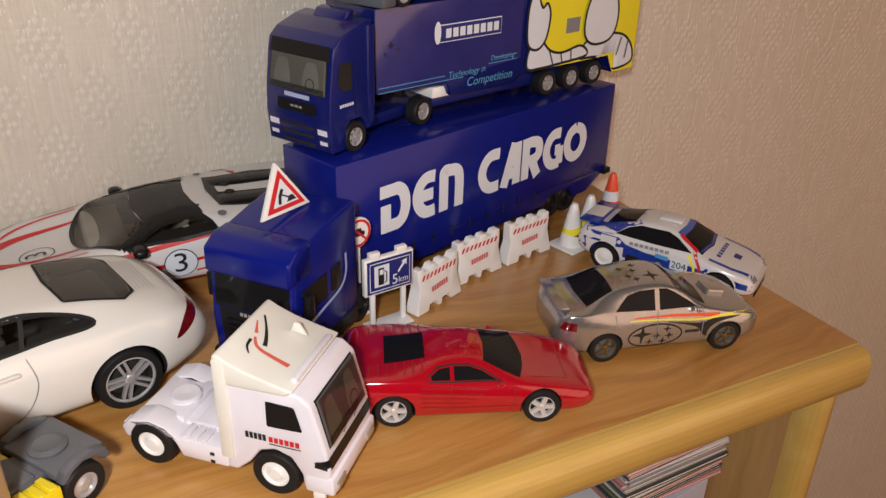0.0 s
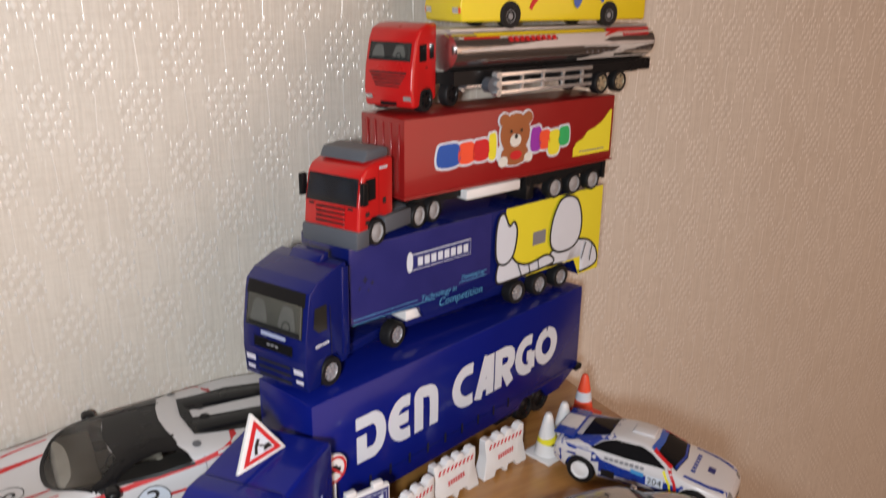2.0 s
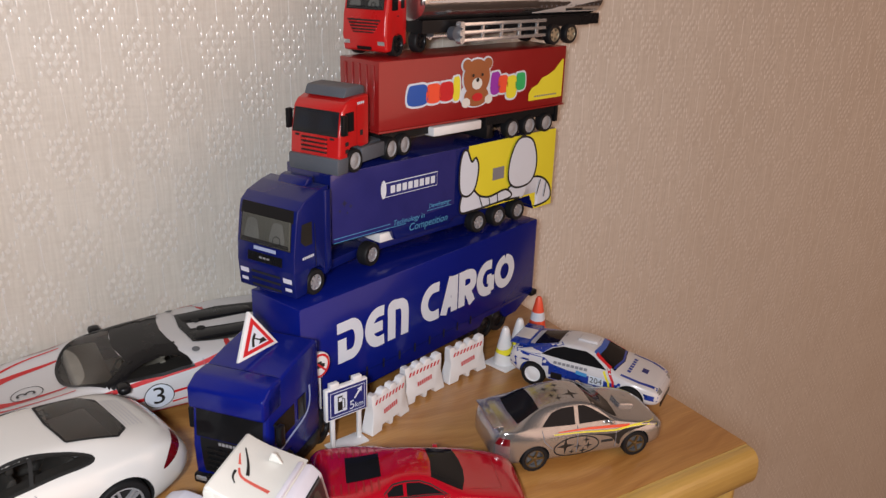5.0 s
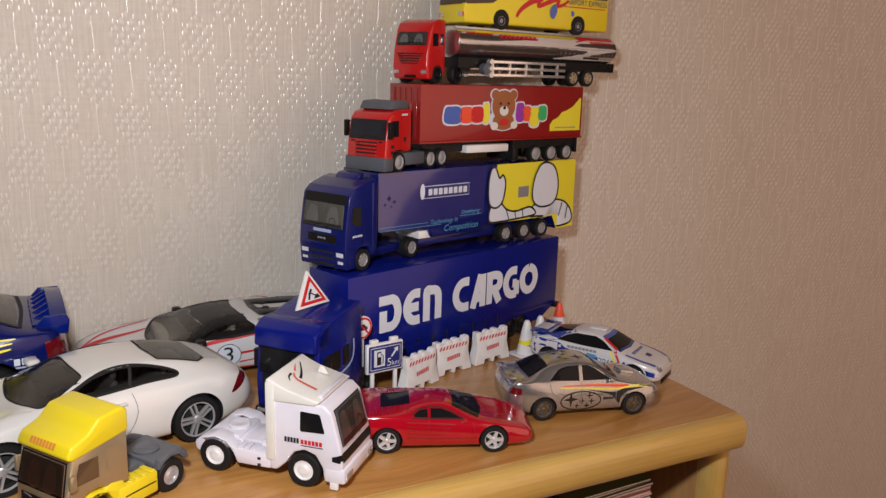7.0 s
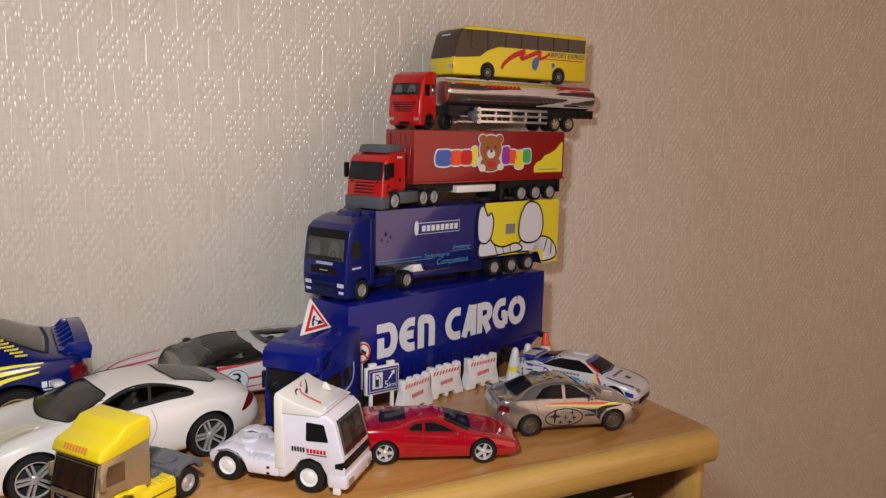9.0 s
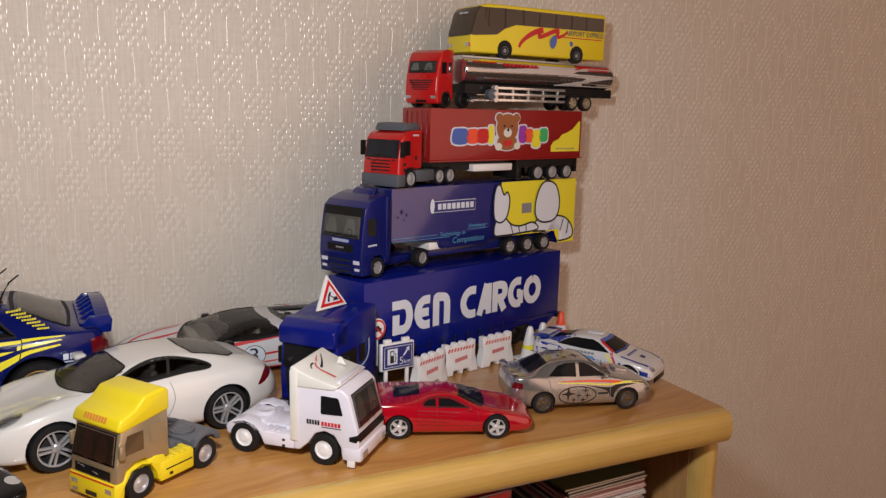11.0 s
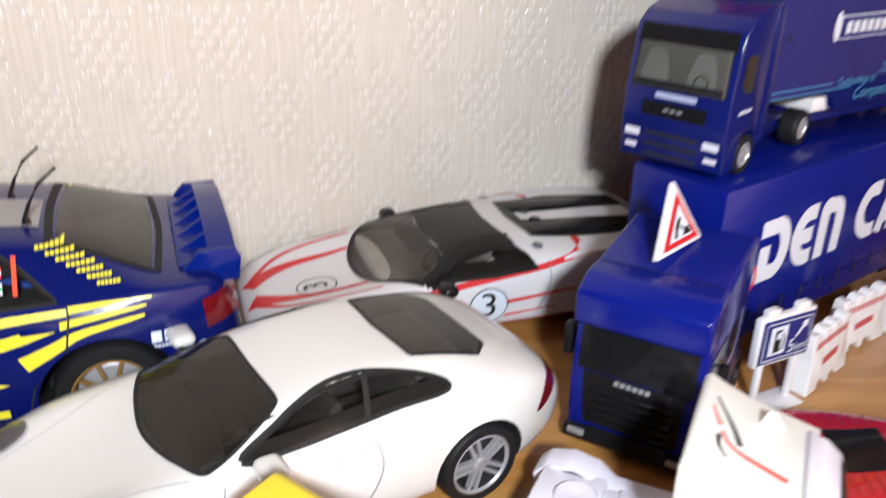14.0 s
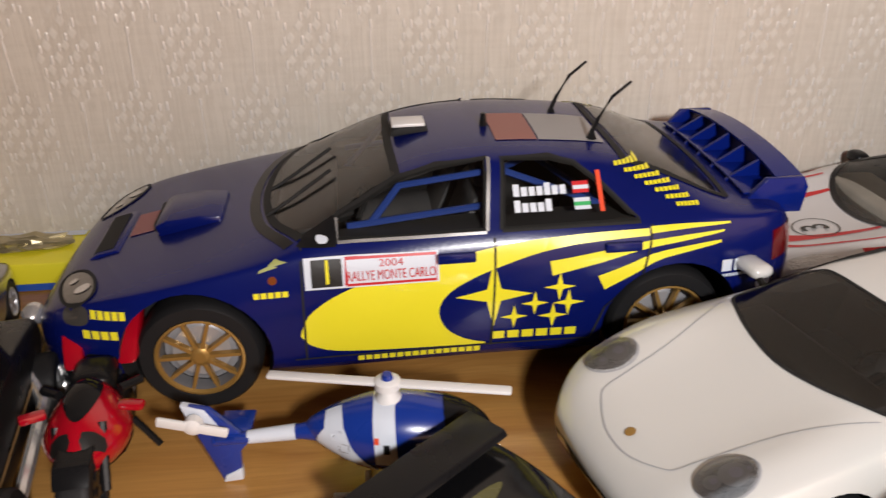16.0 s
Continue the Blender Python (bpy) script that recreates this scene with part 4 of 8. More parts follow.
        # flags and the class plate
        for z, a, b in ((1.185, SIGN_RED, PRINT_WHITE), (1.10, PRINT_WHITE, GREEN)):
            for k in range(7 if z > 1.15 else 5):
                c.lay("name_bar", f, [(2.585 + 0.041 * k, z - 0.030), (2.617 + 0.041 * k, z - 0.030), (2.617 + 0.041 * k, z + (0.018 if k % 4 else 0.034)), (2.585 + 0.041 * k, z + (0.018 if k % 4 else 0.034))], PRINT_WHITE, lift=0.018, cells=2)
            c.lay("flag", f, [(2.90, z - 0.03), (2.985, z - 0.03), (2.985, z + 0.03), (2.90, z + 0.03)], a, lift=0.018, cells=2)
            c.lay("flag_stripe", f, [(2.90, z - 0.012), (2.985, z - 0.012), (2.985, z + 0.008), (2.90, z + 0.008)], b, lift=0.022, cells=2)
        c.text("1", f, (3.045, 1.145), 0.17, ORANGE, lift=0.020)
        c.lay("number_plate_panel", f, [(1.49, 0.745), (1.49, 0.905), (2.175, 0.905), (2.175, 0.745)], PRINT_WHITE, lift=0.010, cells=6)
        c.lay("number_field", f, [(1.525, 0.757), (1.525, 0.893), (1.680, 0.893), (1.680, 0.757)], PRINT_BLACK, lift=0.014, cells=3)
        c.text("1", f, (1.605, 0.825), 0.115, STRIPE_YELLOW, lift=0.018)
        c.lay("plate_border", f, ribbon([(1.70, 0.760), (1.70, 0.892), (2.160, 0.892), (2.160, 0.760), (1.70, 0.760)], 0.014), SIGN_RED, lift=0.014, cells=8)
        c.text("2004", f, (1.93, 0.862), 0.032, SIGN_RED, lift=0.018, squeeze=1.4)
        c.text("RALLYE MONTE CARLO", f, (1.93, 0.803), 0.048, SIGN_RED, lift=0.018, squeeze=0.62)
    # shut lines, handles, lamps
    for x in (1.46, 2.45):
        c.line("door_gap", "LR", [(x, 0.30), (x + 0.01, 0.6), (x + 0.02, 0.95)], 0.012, MATT)
    c.line("door_gap", "LR", [(3.30, 0.985), (3.25, 0.72), (3.06, 0.52), (3.0, 0.32)], 0.012, MATT)
    c.line("door_gap", "LR", [(1.40, 0.31), (3.0, 0.31)], 0.012, MATT)
    for x in (2.265, 3.14):
        for d in (1, -1):
            c.add("door_handle", moved(block(-0.10, 0.10, -0.015, 0.02, -0.028, 0.028, 0.012, 2), pose(x, d * 0.86, 0.875)), RALLY_BLUE)
    lamp = curved([(0.16, 0.42), (0.20, 0.36), (0.30, 0.42), (0.38, 0.56), (0.41, 0.70), (0.37, 0.77), (0.27, 0.72), (0.20, 0.58)], 3)
    c.mirror_top("headlight", lamp, RALLY_LAMP, "smoky oval headlight", cells=10)
    c.mirror_top("headlight_rim", ribbon(lamp + lamp[:1], 0.018), MATT, cells=12, lift=0.008)
    for x, y, r in ((0.33, 0.62, 0.042), (0.25, 0.50, 0.025)):
        c.mirror_top("lamp_bulb", disc(x, y, r, 14), CHROME, cells=4, lift=0.010)
    c.both("headlight", curved([(0.27, 0.60), (0.26, 0.66), (0.34, 0.70), (0.40, 0.68), (0.38, 0.61)], 3), RALLY_LAMP, cells=5)
    c.both("tail_light", [(4.12, 0.70), (4.10, 0.88), (4.30, 0.90), (4.36, 0.72)], TAIL_RED)
    c.both("side_repeater", disc(1.33, 0.808, 0.022, 12), surface("amber_lens", (0.20, 0.05, 0.008), 0.2), cells=3)
    # bonnet: front slot, faded sticker and scoop
    c.add("slot_lip", slab([(0.27, 0.66), (0.27, 0.705), (0.31, 0.725), (0.43, 0.752), (0.45, 0.73)], -0.27, 0.27, 0.008), RALLY_BLUE)
    c.add("bonnet_slot", slab([(0.285, 0.712), (0.30, 0.729), (0.40, 0.752), (0.40, 0.725)], -0.235, 0.235), MATT)
    c.lay("bonnet_sticker", "T", [(0.46, -0.20), (0.46, 0.10), (0.60, 0.10), (0.60, -0.20)], surface("faded_pink_print", (0.30, 0.11, 0.11), 0.5), cells=4)
    scoop = slab([(0.66, 0.74), (0.63, 0.850), (0.70, 0.880), (0.88, 0.900), (1.00, 0.890), (1.02, 0.84)], -0.20, 0.20, 0.02, 2)
    c.add("bonnet_scoop", scoop, RALLY_BLUE)
    c.add("scoop_mouth", block(0.622, 0.650, -0.16, 0.16, 0.795, 0.845, 0.005), MATT)
    for y in (-0.02, 0.34):
        c.add("wiper", tube([(1.28, y, 0.945), (1.42, y - 0.05, 1.035), (1.64, y - 0.16, 1.175)], 0.012, 6), MATT)
    # roof: vent, plates and aerials
    c.add("roof_vent", slab([(1.99, 1.35), (2.00, 1.40), (2.06, 1.415), (2.19, 1.415), (2.21, 1.38)], -0.09, 0.09, 0.010, 2), MATT)
    c.add("roof_vent_front", block(2.00, 2.19, -0.075, 0.075, 1.412, 1.436, 0.006), WHITE)
    c.lay("roof_sticker", "T", [(2.55, -0.10), (2.55, 0.34), (2.78, 0.34), (2.78, -0.10)], surface("faded_red_print", (0.32, 0.13, 0.11), 0.5), cells=5)
    c.lay("roof_sticker", "T", [(2.79, -0.10), (2.79, 0.34), (3.16, 0.34), (3.16, -0.10)], surface("faded_white_print", (0.34, 0.33, 0.33), 0.5), cells=5)
    c.add("aerial", tube([(2.52, 0.10, 1.40), (2.52, 0.10, 1.50)], [0.025, 0.015], 8), BLACK)
    for x, y, h in ((2.98, -0.16, 0.34), (3.10, 0.30, 0.34)):
        c.add("aerial", tube([(x, y, 1.36), (x, y, 1.41), (x + 0.03, y, 1.50), (x + 0.10, y, 1.41 + h * 0.7), (x + 0.20, y, 1.41 + h)], [0.03, 0.014, 0.012, 0.011, 0.009], 7), BLACK)
    # rear wing: three planes with upright fins between them
    def wing(x, z):
        return 3.44 + (x - 3.44) / c.tail, 0.92 + (z - 0.92) / c.squat

    def arch(y, rise):
        return rise * (1 - (abs(y) / 0.62) ** 2.4)

    def plane(x0, z0, x1, z1, thick, rise):
        bm = bmesh.new()
        rows = []
        for k in range(13):
            y = -0.61 + 1.22 * k / 12
            h = arch(y, rise)
            rows.append([bm.verts.new((p[0], y, p[1])) for p in (wing(x0, z0 + h), wing(x1, z1 + h), wing(x1, z1 + h + thick), wing(x0, z0 + h + thick))])
        for p, q in zip(rows, rows[1:]):
            for i in range(4):
                bm.faces.new((p[i], p[(i + 1) % 4], q[(i + 1) % 4], q[i]))
        bm.faces.new(rows[0][::-1]), bm.faces.new(rows[-1])
        return bm

    foot = (wing(3.90, 0)[0], wing(4.05, 0)[0])
    c.add("rear_wing", joined(plane(3.80, 0.935, 4.20, 0.940, 0.013, 0.0), plane(3.885, 1.015, 4.20, 1.010, 0.011, 0.025), plane(4.055, 1.098, 4.215, 1.090, 0.013, 0.055), block(*foot, -0.40, -0.34, 0.93, 0.98), block(*foot, 0.34, 0.40, 0.93, 0.98)), WING_BLUE, "tall arched rally rear wing in three planes")
    for y in (-0.40, -0.20, 0.0, 0.20, 0.40):
        c.add("wing_fin", slab([wing(p, q + arch(y, h)) for p, q, h in ((3.81, 0.945, 0.0), (3.89, 1.022, 0.025), (4.06, 1.102, 0.055), (4.18, 1.092, 0.055), (4.18, 0.950, 0.0))], y - 0.011, y + 0.011), WING_BLUE)
    for y in (-0.62, 0.62):
        c.add("wing_end_plate", slab([wing(*p) for p in ((3.83, 0.915), (3.93, 1.035), (4.00, 1.112), (4.21, 1.112), (4.24, 1.05), (4.22, 0.905))], y - 0.018, y + 0.018, 0.004), WING_BLUE)
    c.both("mirror_panel", [(1.46, 0.945), (1.50, 0.985), (1.66, 1.085), (1.66, 0.945)], BLACK, lift=0.014, cells=6)
    c.both("mirror_mark", curved([(1.57, 0.963), (1.56, 0.988), (1.585, 0.998), (1.62, 0.988), (1.61, 0.963)], 2), PRINT_WHITE, lift=0.019, cells=3)
    c.line("window_trim", "LR", [(1.67, 1.075), (1.67, 0.965), (2.43, 0.978)], 0.016, CHROME, lift=0.016, cells=8)
    c.line("window_trim", "LR", [(2.435, 0.985), (2.475, 1.36)], 0.018, CHROME, lift=0.016, cells=8)
    c.both("green_sticker", [[(1.26, 0.848), (1.36, 0.872), (1.33, 0.885), (1.27, 0.862)], [(1.31, 0.870), (1.41, 0.893), (1.35, 0.905), (1.32, 0.885)]], surface("olive_print", (0.35, 0.38, 0.12), 0.4), cells=4)
    c.both("fuel_cap", disc(4.08, 0.575, 0.055, 14), PRINT_WHITE, cells=3)
    c.add("front_splitter", slab([(0.02, 0.56), (0.02, -0.56), (0.35, -0.84), (0.35, 0.84)], 0.14, 0.20, 0.01, axis="z"), BLACK)
    c.wheels(0.330, 0.23, GOLD, 10, "thin", track=-0.07, rim_r=0.71)
    for w in [o for o in c.ob.children if o.name.startswith("wheel")]:
        side = 1 if w.matrix_local.translation.y > 0 else -1
        for turn in (146, 330):
            for k in range(4):
                bm = moved(block(0.272, 0.310, -0.003, 0.0035, -0.012, 0.012), Matrix.Rotation(radians(turn + 6 * k), 4, "Y") )
                for v in bm.verts:
                    v.co = Vector((v.co.x * c.s, (v.co.y + side * 0.115) * c.s, v.co.z * c.s))
                part("tyre_lettering_bar", bm, STRIPE_YELLOW, w)
    return c


def silver_car():
    c = Car("silver_rally_car", pose(0.4005, -0.2150, TOP, rz=-14.5), SEDAN, 1 / 43, SILVER, "silver toy saloon car with black star decals", zk=1.06)
    c.lay("windscreen", "T", [(1.36, -0.68), (1.27, 0), (1.36, 0.68), (1.98, 0.54), (1.92, 0), (1.98, -0.54)], TINT, cells=10)
    c.lay("rear_window", "T", [(3.26, -0.48), (3.24, 0), (3.26, 0.48), (3.80, 0.58), (3.84, 0), (3.80, -0.58)], TINT, cells=10)
    c.both("side_window", [(1.56, 0.965), (2.0, 1.22), (2.18, 1.30), (2.34, 1.31), (2.36, 0.975)], TINT, cells=9)
    c.both("side_window", [(2.46, 0.975), (2.44, 1.31), (2.75, 1.30), (3.0, 1.24), (3.28, 1.02)], TINT, cells=9)
    c.line("orange_stripe", "LR", [(1.10, 0.80), (2.1, 0.86), (2.9, 0.875)], 0.07, ORANGE, 0.02)
    c.line("yellow_stripe", "LR", curved([(0.3, 0.70), (0.9, 0.79), (1.5, 0.74), (2.3, 0.80), (3.0, 0.835)], 5, False), 0.055, STRIPE_YELLOW, 0.02)
    c.both("black_swoosh", curved([(0.62, 0.74), (1.2, 0.74), (1.5, 0.66), (2.2, 0.745), (1.6, 0.60), (1.42, 0.42), (1.32, 0.36), (1.30, 0.50), (1.12, 0.66)], 4), PRINT_BLACK, cells=12)
    ring = disc(2.42, 0.47, 0.56, 36, 0.44)
    c.both("oval_ring", ribbon(ring + ring[:1], 0.03), PRINT_BLACK, cells=14)
    for x, z, r in ((2.70, 0.52, 0.22), (2.18, 0.60, 0.10), (2.38, 0.46, 0.10), (2.12, 0.45, 0.10), (2.52, 0.34, 0.08), (2.24, 0.33, 0.10)):
        c.both("star", sparkle(x, z, r), PRINT_BLACK, cells=4)
    for f in "LR":
        bars(c, f, 1.50, 1.80, 0.50, 0.06, PRINT_BLACK, 6)
    for x, y, r in ((2.35, -0.20, 0.20), (2.66, 0.02, 0.10), (2.82, -0.16, 0.10), (2.88, 0.15, 0.10), (2.58, 0.24, 0.10), (2.70, -0.30, 0.09)):
        c.lay("star", "T", sparkle(x, y, r), PRINT_BLACK, cells=4)
    c.both("tail_light", [(4.05, 0.70), (4.05, 0.86), (4.26, 0.88), (4.34, 0.72)], TAIL_RED)
    c.both("headlight", [(0.10, 0.54), (0.10, 0.68), (0.28, 0.71), (0.30, 0.58)], LAMP)
    for pts in ([(1.42, 0.30), (1.45, 0.94)], [(2.40, 0.30), (2.41, 0.96)], [(3.30, 0.97), (3.24, 0.72), (3.02, 0.50)]):
        c.line("door_gap", "LR", pts, 0.016, PRINT_GREY)
    c.add("boot_spoiler", slab([(4.12, 1.04), (4.16, 1.085), (4.38, 1.09), (4.37, 1.04)], -0.60, 0.60, 0.012), SILVER)
    c.add("bonnet_scoop", slab([(0.66, 0.82), (0.66, 0.93), (1.05, 0.985), (1.05, 0.88)], -0.22, 0.22, 0.03), SILVER)
    wing_mirrors(c, 1.60, 0.99, 0.80, SILVER)
    c.wheels(0.325, 0.24, BRONZE, 5, "spoke", rim_r=0.70)
    return c


def white_coupe():
    c = Car("white_coupe", pose(0.1165, -0.1495, TOP, rz=194.5), COUPE, 1 / 24, PEARL, "pearl white toy sports coupe with grey alloy wheels", zk=0.97, squat=0.78)
    screen = curved([(1.43, 0.67), (1.50, 0.66), (1.64, 0.625), (1.82, 0.56), (1.93, 0.50), (1.965, 0.43), (1.96, 0.2), (1.955, 0.0)], 3, False) + curved([(1.955, 0.0), (1.96, -0.2), (1.965, -0.43), (1.93, -0.50), (1.82, -0.56), (1.64, -0.625), (1.50, -0.66), (1.43, -0.67)], 3, False)[1:] + curved([(1.43, -0.67), (1.37, -0.62), (1.29, -0.42), (1.24, -0.2), (1.22, 0.0), (1.24, 0.2), (1.29, 0.42), (1.37, 0.62), (1.43, 0.67)], 3, False)[1:-1]
    c.lay("windscreen", "T", screen, CAR_GLASS, cells=22, lift=0.004)
    c.line("glass_seal", "T", screen + screen[:1], 0.022, MATT, cells=22)
    light = [(2.94, -0.45), (2.90, 0), (2.94, 0.45), (3.44, 0.53), (3.57, 0.40), (3.64, 0), (3.57, -0.40), (3.44, -0.53)]
    c.lay("rear_window", "T", light, CAR_GLASS, cells=12)
    for d in (1, -1):
        c.line("glass_seal", "T", [(2.93, d * 0.46), (3.45, d * 0.54), (3.58, d * 0.41)], 0.035, MATT, cells=8)
    c.line("glass_seal", "T", [(3.58, 0.41), (3.65, 0.0), (3.58, -0.41)], 0.035, MATT, cells=8)
    c.line("glass_seal", "T", [(2.93, 0.46), (2.89, 0.0), (2.93, -0.46)], 0.03, MATT, cells=8)
    win = curved([(1.63, 0.965), (1.87, 1.10), (2.11, 1.205), (2.36, 1.25), (2.63, 1.235), (2.90, 1.15), (3.09, 1.04), (3.02, 1.00), (2.70, 1.0), (2.36, 0.975), (1.91, 0.95)], 4)
    c.edging("window_frame", win, 0.040, MATT)
    c.both("side_window", win, CAR_GLASS, lift=0.008, cells=14)
    c.hollow((win,), ((screen, 0.80), (light, 0.92)), (1.55, 3.05, 0.56, 0.42, 1.16))
    c.dash(1.32, 1.62, 0.56, 0.905, 0.12, 0.30, CABIN_DARK)
    c.seats(((2.02, 0.31), (2.02, -0.31)), CABIN_DARK, 0.46, 1.10)
    c.seats(((2.62, 0.28), (2.62, -0.28)), CABIN_DARK, 0.60, 1.02)
    c.add("rear_shelf", slab([(2.98, 0.92), (2.96, 0.96), (3.44, 0.95), (3.50, 0.91)], -0.46, 0.46, 0.01), SEAT_GREY)
    c.add("rear_mirror", block(1.93, 1.96, -0.12, 0.12, 1.12, 1.18, 0.012), MATT)
    c.line("window_pillar", "LR", [(2.46, 0.985), (2.53, 1.245)], 0.04, MATT, lift=0.012, cells=6)
    c.line("door_gap", "LR", curved([(1.42, 0.25), (1.40, 0.6), (1.50, 0.88)], 4, False), 0.010, PRINT_GREY)
    c.line("door_gap", "LR", curved([(2.46, 0.90), (2.50, 0.66), (2.40, 0.42), (2.22, 0.26)], 4, False), 0.010, PRINT_GREY)
    for d in (1, -1):
        c.add("door_handle", moved(block(-0.10, 0.10, -0.02, 0.025, -0.018, 0.018, 0.01, 2), pose(2.28, d * 0.845, 0.80)), PEARL)
    c.mirror_top("headlight", disc(0.455, 0.585, 0.165, 26, 0.76), HEADLIGHT, "clear oval headlight", cells=12)
    for x, y, r in ((0.49, 0.590, 0.078), (0.375, 0.575, 0.045), (0.565, 0.605, 0.026)):
        c.mirror_top("lamp_bowl", disc(x, y, r, 18), RIM_SILVER, cells=5, lift=0.008)
        c.mirror_top("lamp_bulb", disc(x + r * 0.15, y, r * 0.45, 14), LILAC_WHITE, cells=4, lift=0.011)
    c.mirror_top("headlight_glass", disc(0.455, 0.585, 0.167, 26, 0.76), CLEAR, cells=12, lift=0.020)
    rim = disc(0.455, 0.585, 0.172, 26, 0.76)
    c.mirror_top("headlight_rim", ribbon(rim + rim[:1], 0.010), SEAM, cells=10)
    c.lay("bonnet_gap", "T", ribbon(curved([(1.33, 0.665), (0.87, 0.50), (0.46, 0.415), (0.30, 0.385), (0.245, 0.33), (0.17, 0.16), (0.15, 0.0), (0.17, -0.16), (0.245, -0.33), (0.30, -0.385), (0.46, -0.415), (0.87, -0.50), (1.33, -0.665)], 4, False), 0.008), SEAM, cells=18)
    c.lay("bonnet_badge", "T", disc(0.25, 0.0, 0.032, 12), GOLD, cells=3, lift=0.01)
    c.both("tail_light", curved([(3.79, 0.585), (3.83, 0.66), (3.92, 0.765), (4.02, 0.805), (4.09, 0.79), (4.09, 0.73), (4.01, 0.655), (3.89, 0.595)], 3), TAIL_RED, "red wrap-round tail light", cells=6)
    c.lay("engine_grille", "T", [(3.60, -0.40), (3.60, 0.40), (3.85, 0.36), (3.85, -0.36)], PEARL, cells=5, lift=0.008)
    for k in range(5):
        c.lay("grille_slot", "T", [(3.62 + k * 0.045, -0.36), (3.62 + k * 0.045, 0.36), (3.635 + k * 0.045, 0.36), (3.635 + k * 0.045, -0.36)], SEAM, cells=6, lift=0.011)
    c.lay("front_intake", "F", [(-0.62, 0.26), (-0.62, 0.36), (-0.36, 0.38), (0.36, 0.38), (0.62, 0.36), (0.62, 0.26)], MATT, cells=8)
    c.both("indicator", [(0.07, 0.46), (0.08, 0.50), (0.26, 0.53), (0.26, 0.50)], LAMP, cells=4)
    for d in (1, -1):
        c.add("wing_mirror", moved(block(-0.085, 0.095, -0.13, 0.13, -0.065, 0.065, 0.058, 3), pose(1.74, d * 0.90, 1.005)), PEARL)
        c.add("mirror_stalk", tube([(1.70, d * 0.72, 0.93), (1.72, d * 0.84, 0.985)], 0.028, 6), BLACK)
    c.wheels(0.325, 0.25, ALLOY, 5, "fork", rim_r=0.74)
    return c


def race_spyder():
    c = Car("white_racing_car", pose(0.2125, -0.049, TOP, rz=181.5), SPYDER, 1 / 24, RACE_WHITE, "white toy racing car with red stripes and black roof", zk=0.93)
    c.lay("roof_panel", "T", [(1.92, -0.60), (1.84, 0.0), (1.92, 0.60), (2.20, 0.60), (2.62, 0.60), (2.54, 0.3), (2.51, 0), (2.54, -0.3), (2.62, -0.60), (2.20, -0.60)], BLACK, cells=14, lift=0.004, label="black removable roof panel")
    screen = curved([(1.60, -0.82), (1.34, -0.60), (1.19, -0.30), (1.15, 0), (1.19, 0.30), (1.34, 0.60), (1.60, 0.82)], 3, False) + [(1.76, 0.74), (1.92, 0.55), (1.87, 0.3), (1.85, 0), (1.87, -0.3), (1.92, -0.55), (1.76, -0.74)]
    c.lay("windscreen", "T", screen, CAR_GLASS, cells=16, lift=0.006)
    for d in (1, -1):
        c.line("windscreen_pillar", "T", [(1.60, d * 0.84), (1.77, d * 0.745), (1.96, d * 0.56)], 0.09, BLACK, cells=10, lift=0.012)
    c.line("windscreen_frame", "T", curved([(1.60, 0.84), (1.32, 0.61), (1.17, 0.31), (1.13, 0), (1.17, -0.31), (1.32, -0.61), (1.60, -0.84)], 4, False), 0.05, BLACK, cells=14, lift=0.010)
    win = [(1.78, 0.755), (1.90, 0.835), (2.08, 0.905), (2.35, 0.945), (2.58, 0.94), (2.67, 0.885), (2.74, 0.80), (2.3, 0.755)]
    c.edging("window_frame", win, 0.040, BLACK, lift=0.009)
    c.line("roof_rail", "LR", [(1.66, 0.715), (1.76, 0.790), (1.88, 0.865), (2.06, 0.935), (2.35, 0.972), (2.60, 0.962)], 0.062, BLACK, cells=16, lift=0.012)
    c.both("side_window", win, CAR_GLASS, lift=0.008, cells=12)
    c.hollow((win,), ((screen, 0.60),), (1.55, 2.72, 0.52, 0.30, 0.90))
    c.dash(1.28, 1.74, 0.64, 0.720, 0.16, 0.32, PALE_SEAT)
    c.seats(((2.08, 0.33), (2.08, -0.33)), PALE_SEAT, 0.32, 0.84)
    c.lay("engine_cover", "T", [(2.84, -0.50), (2.78, 0), (2.84, 0.50), (3.5, 0.60), (4.35, 0.52), (4.40, 0), (4.35, -0.52), (3.5, -0.60)], BLACK, cells=14, lift=0.006)
    c.lay("spine", "T", [(2.92, -0.10), (2.92, 0.10), (4.30, 0.16), (4.30, -0.16)], RACE_WHITE, cells=12, lift=0.014)
    for y in (-0.32, 0.32):
        c.add("headrest_hump", slab(curved([(2.86, 0.96), (3.0, 0.985), (3.4, 0.965), (3.9, 0.925), (3.9, 0.86), (2.86, 0.88)], 3), y - 0.13, y + 0.13, 0.03, 2), BLACK)
        c.add("air_pipe", tube([(3.06, y * 0.45, 0.92), (3.06, y * 0.45, 0.99)], 0.06, 12), MATT)
    # stripes and numbers
    c.line("red_stripe", "LR", curved([(0.80, 0.61), (1.1, 0.635), (1.77, 0.675), (2.70, 0.785), (3.0, 0.845), (3.42, 0.925)], 4, False), 0.065, SIGN_RED, 0.055, cells=24)
    c.line("red_stripe", "LR", curved([(1.62, 0.385), (1.85, 0.43), (2.5, 0.47), (3.15, 0.535)], 4, False), 0.085, SIGN_RED, 0.020, cells=16)
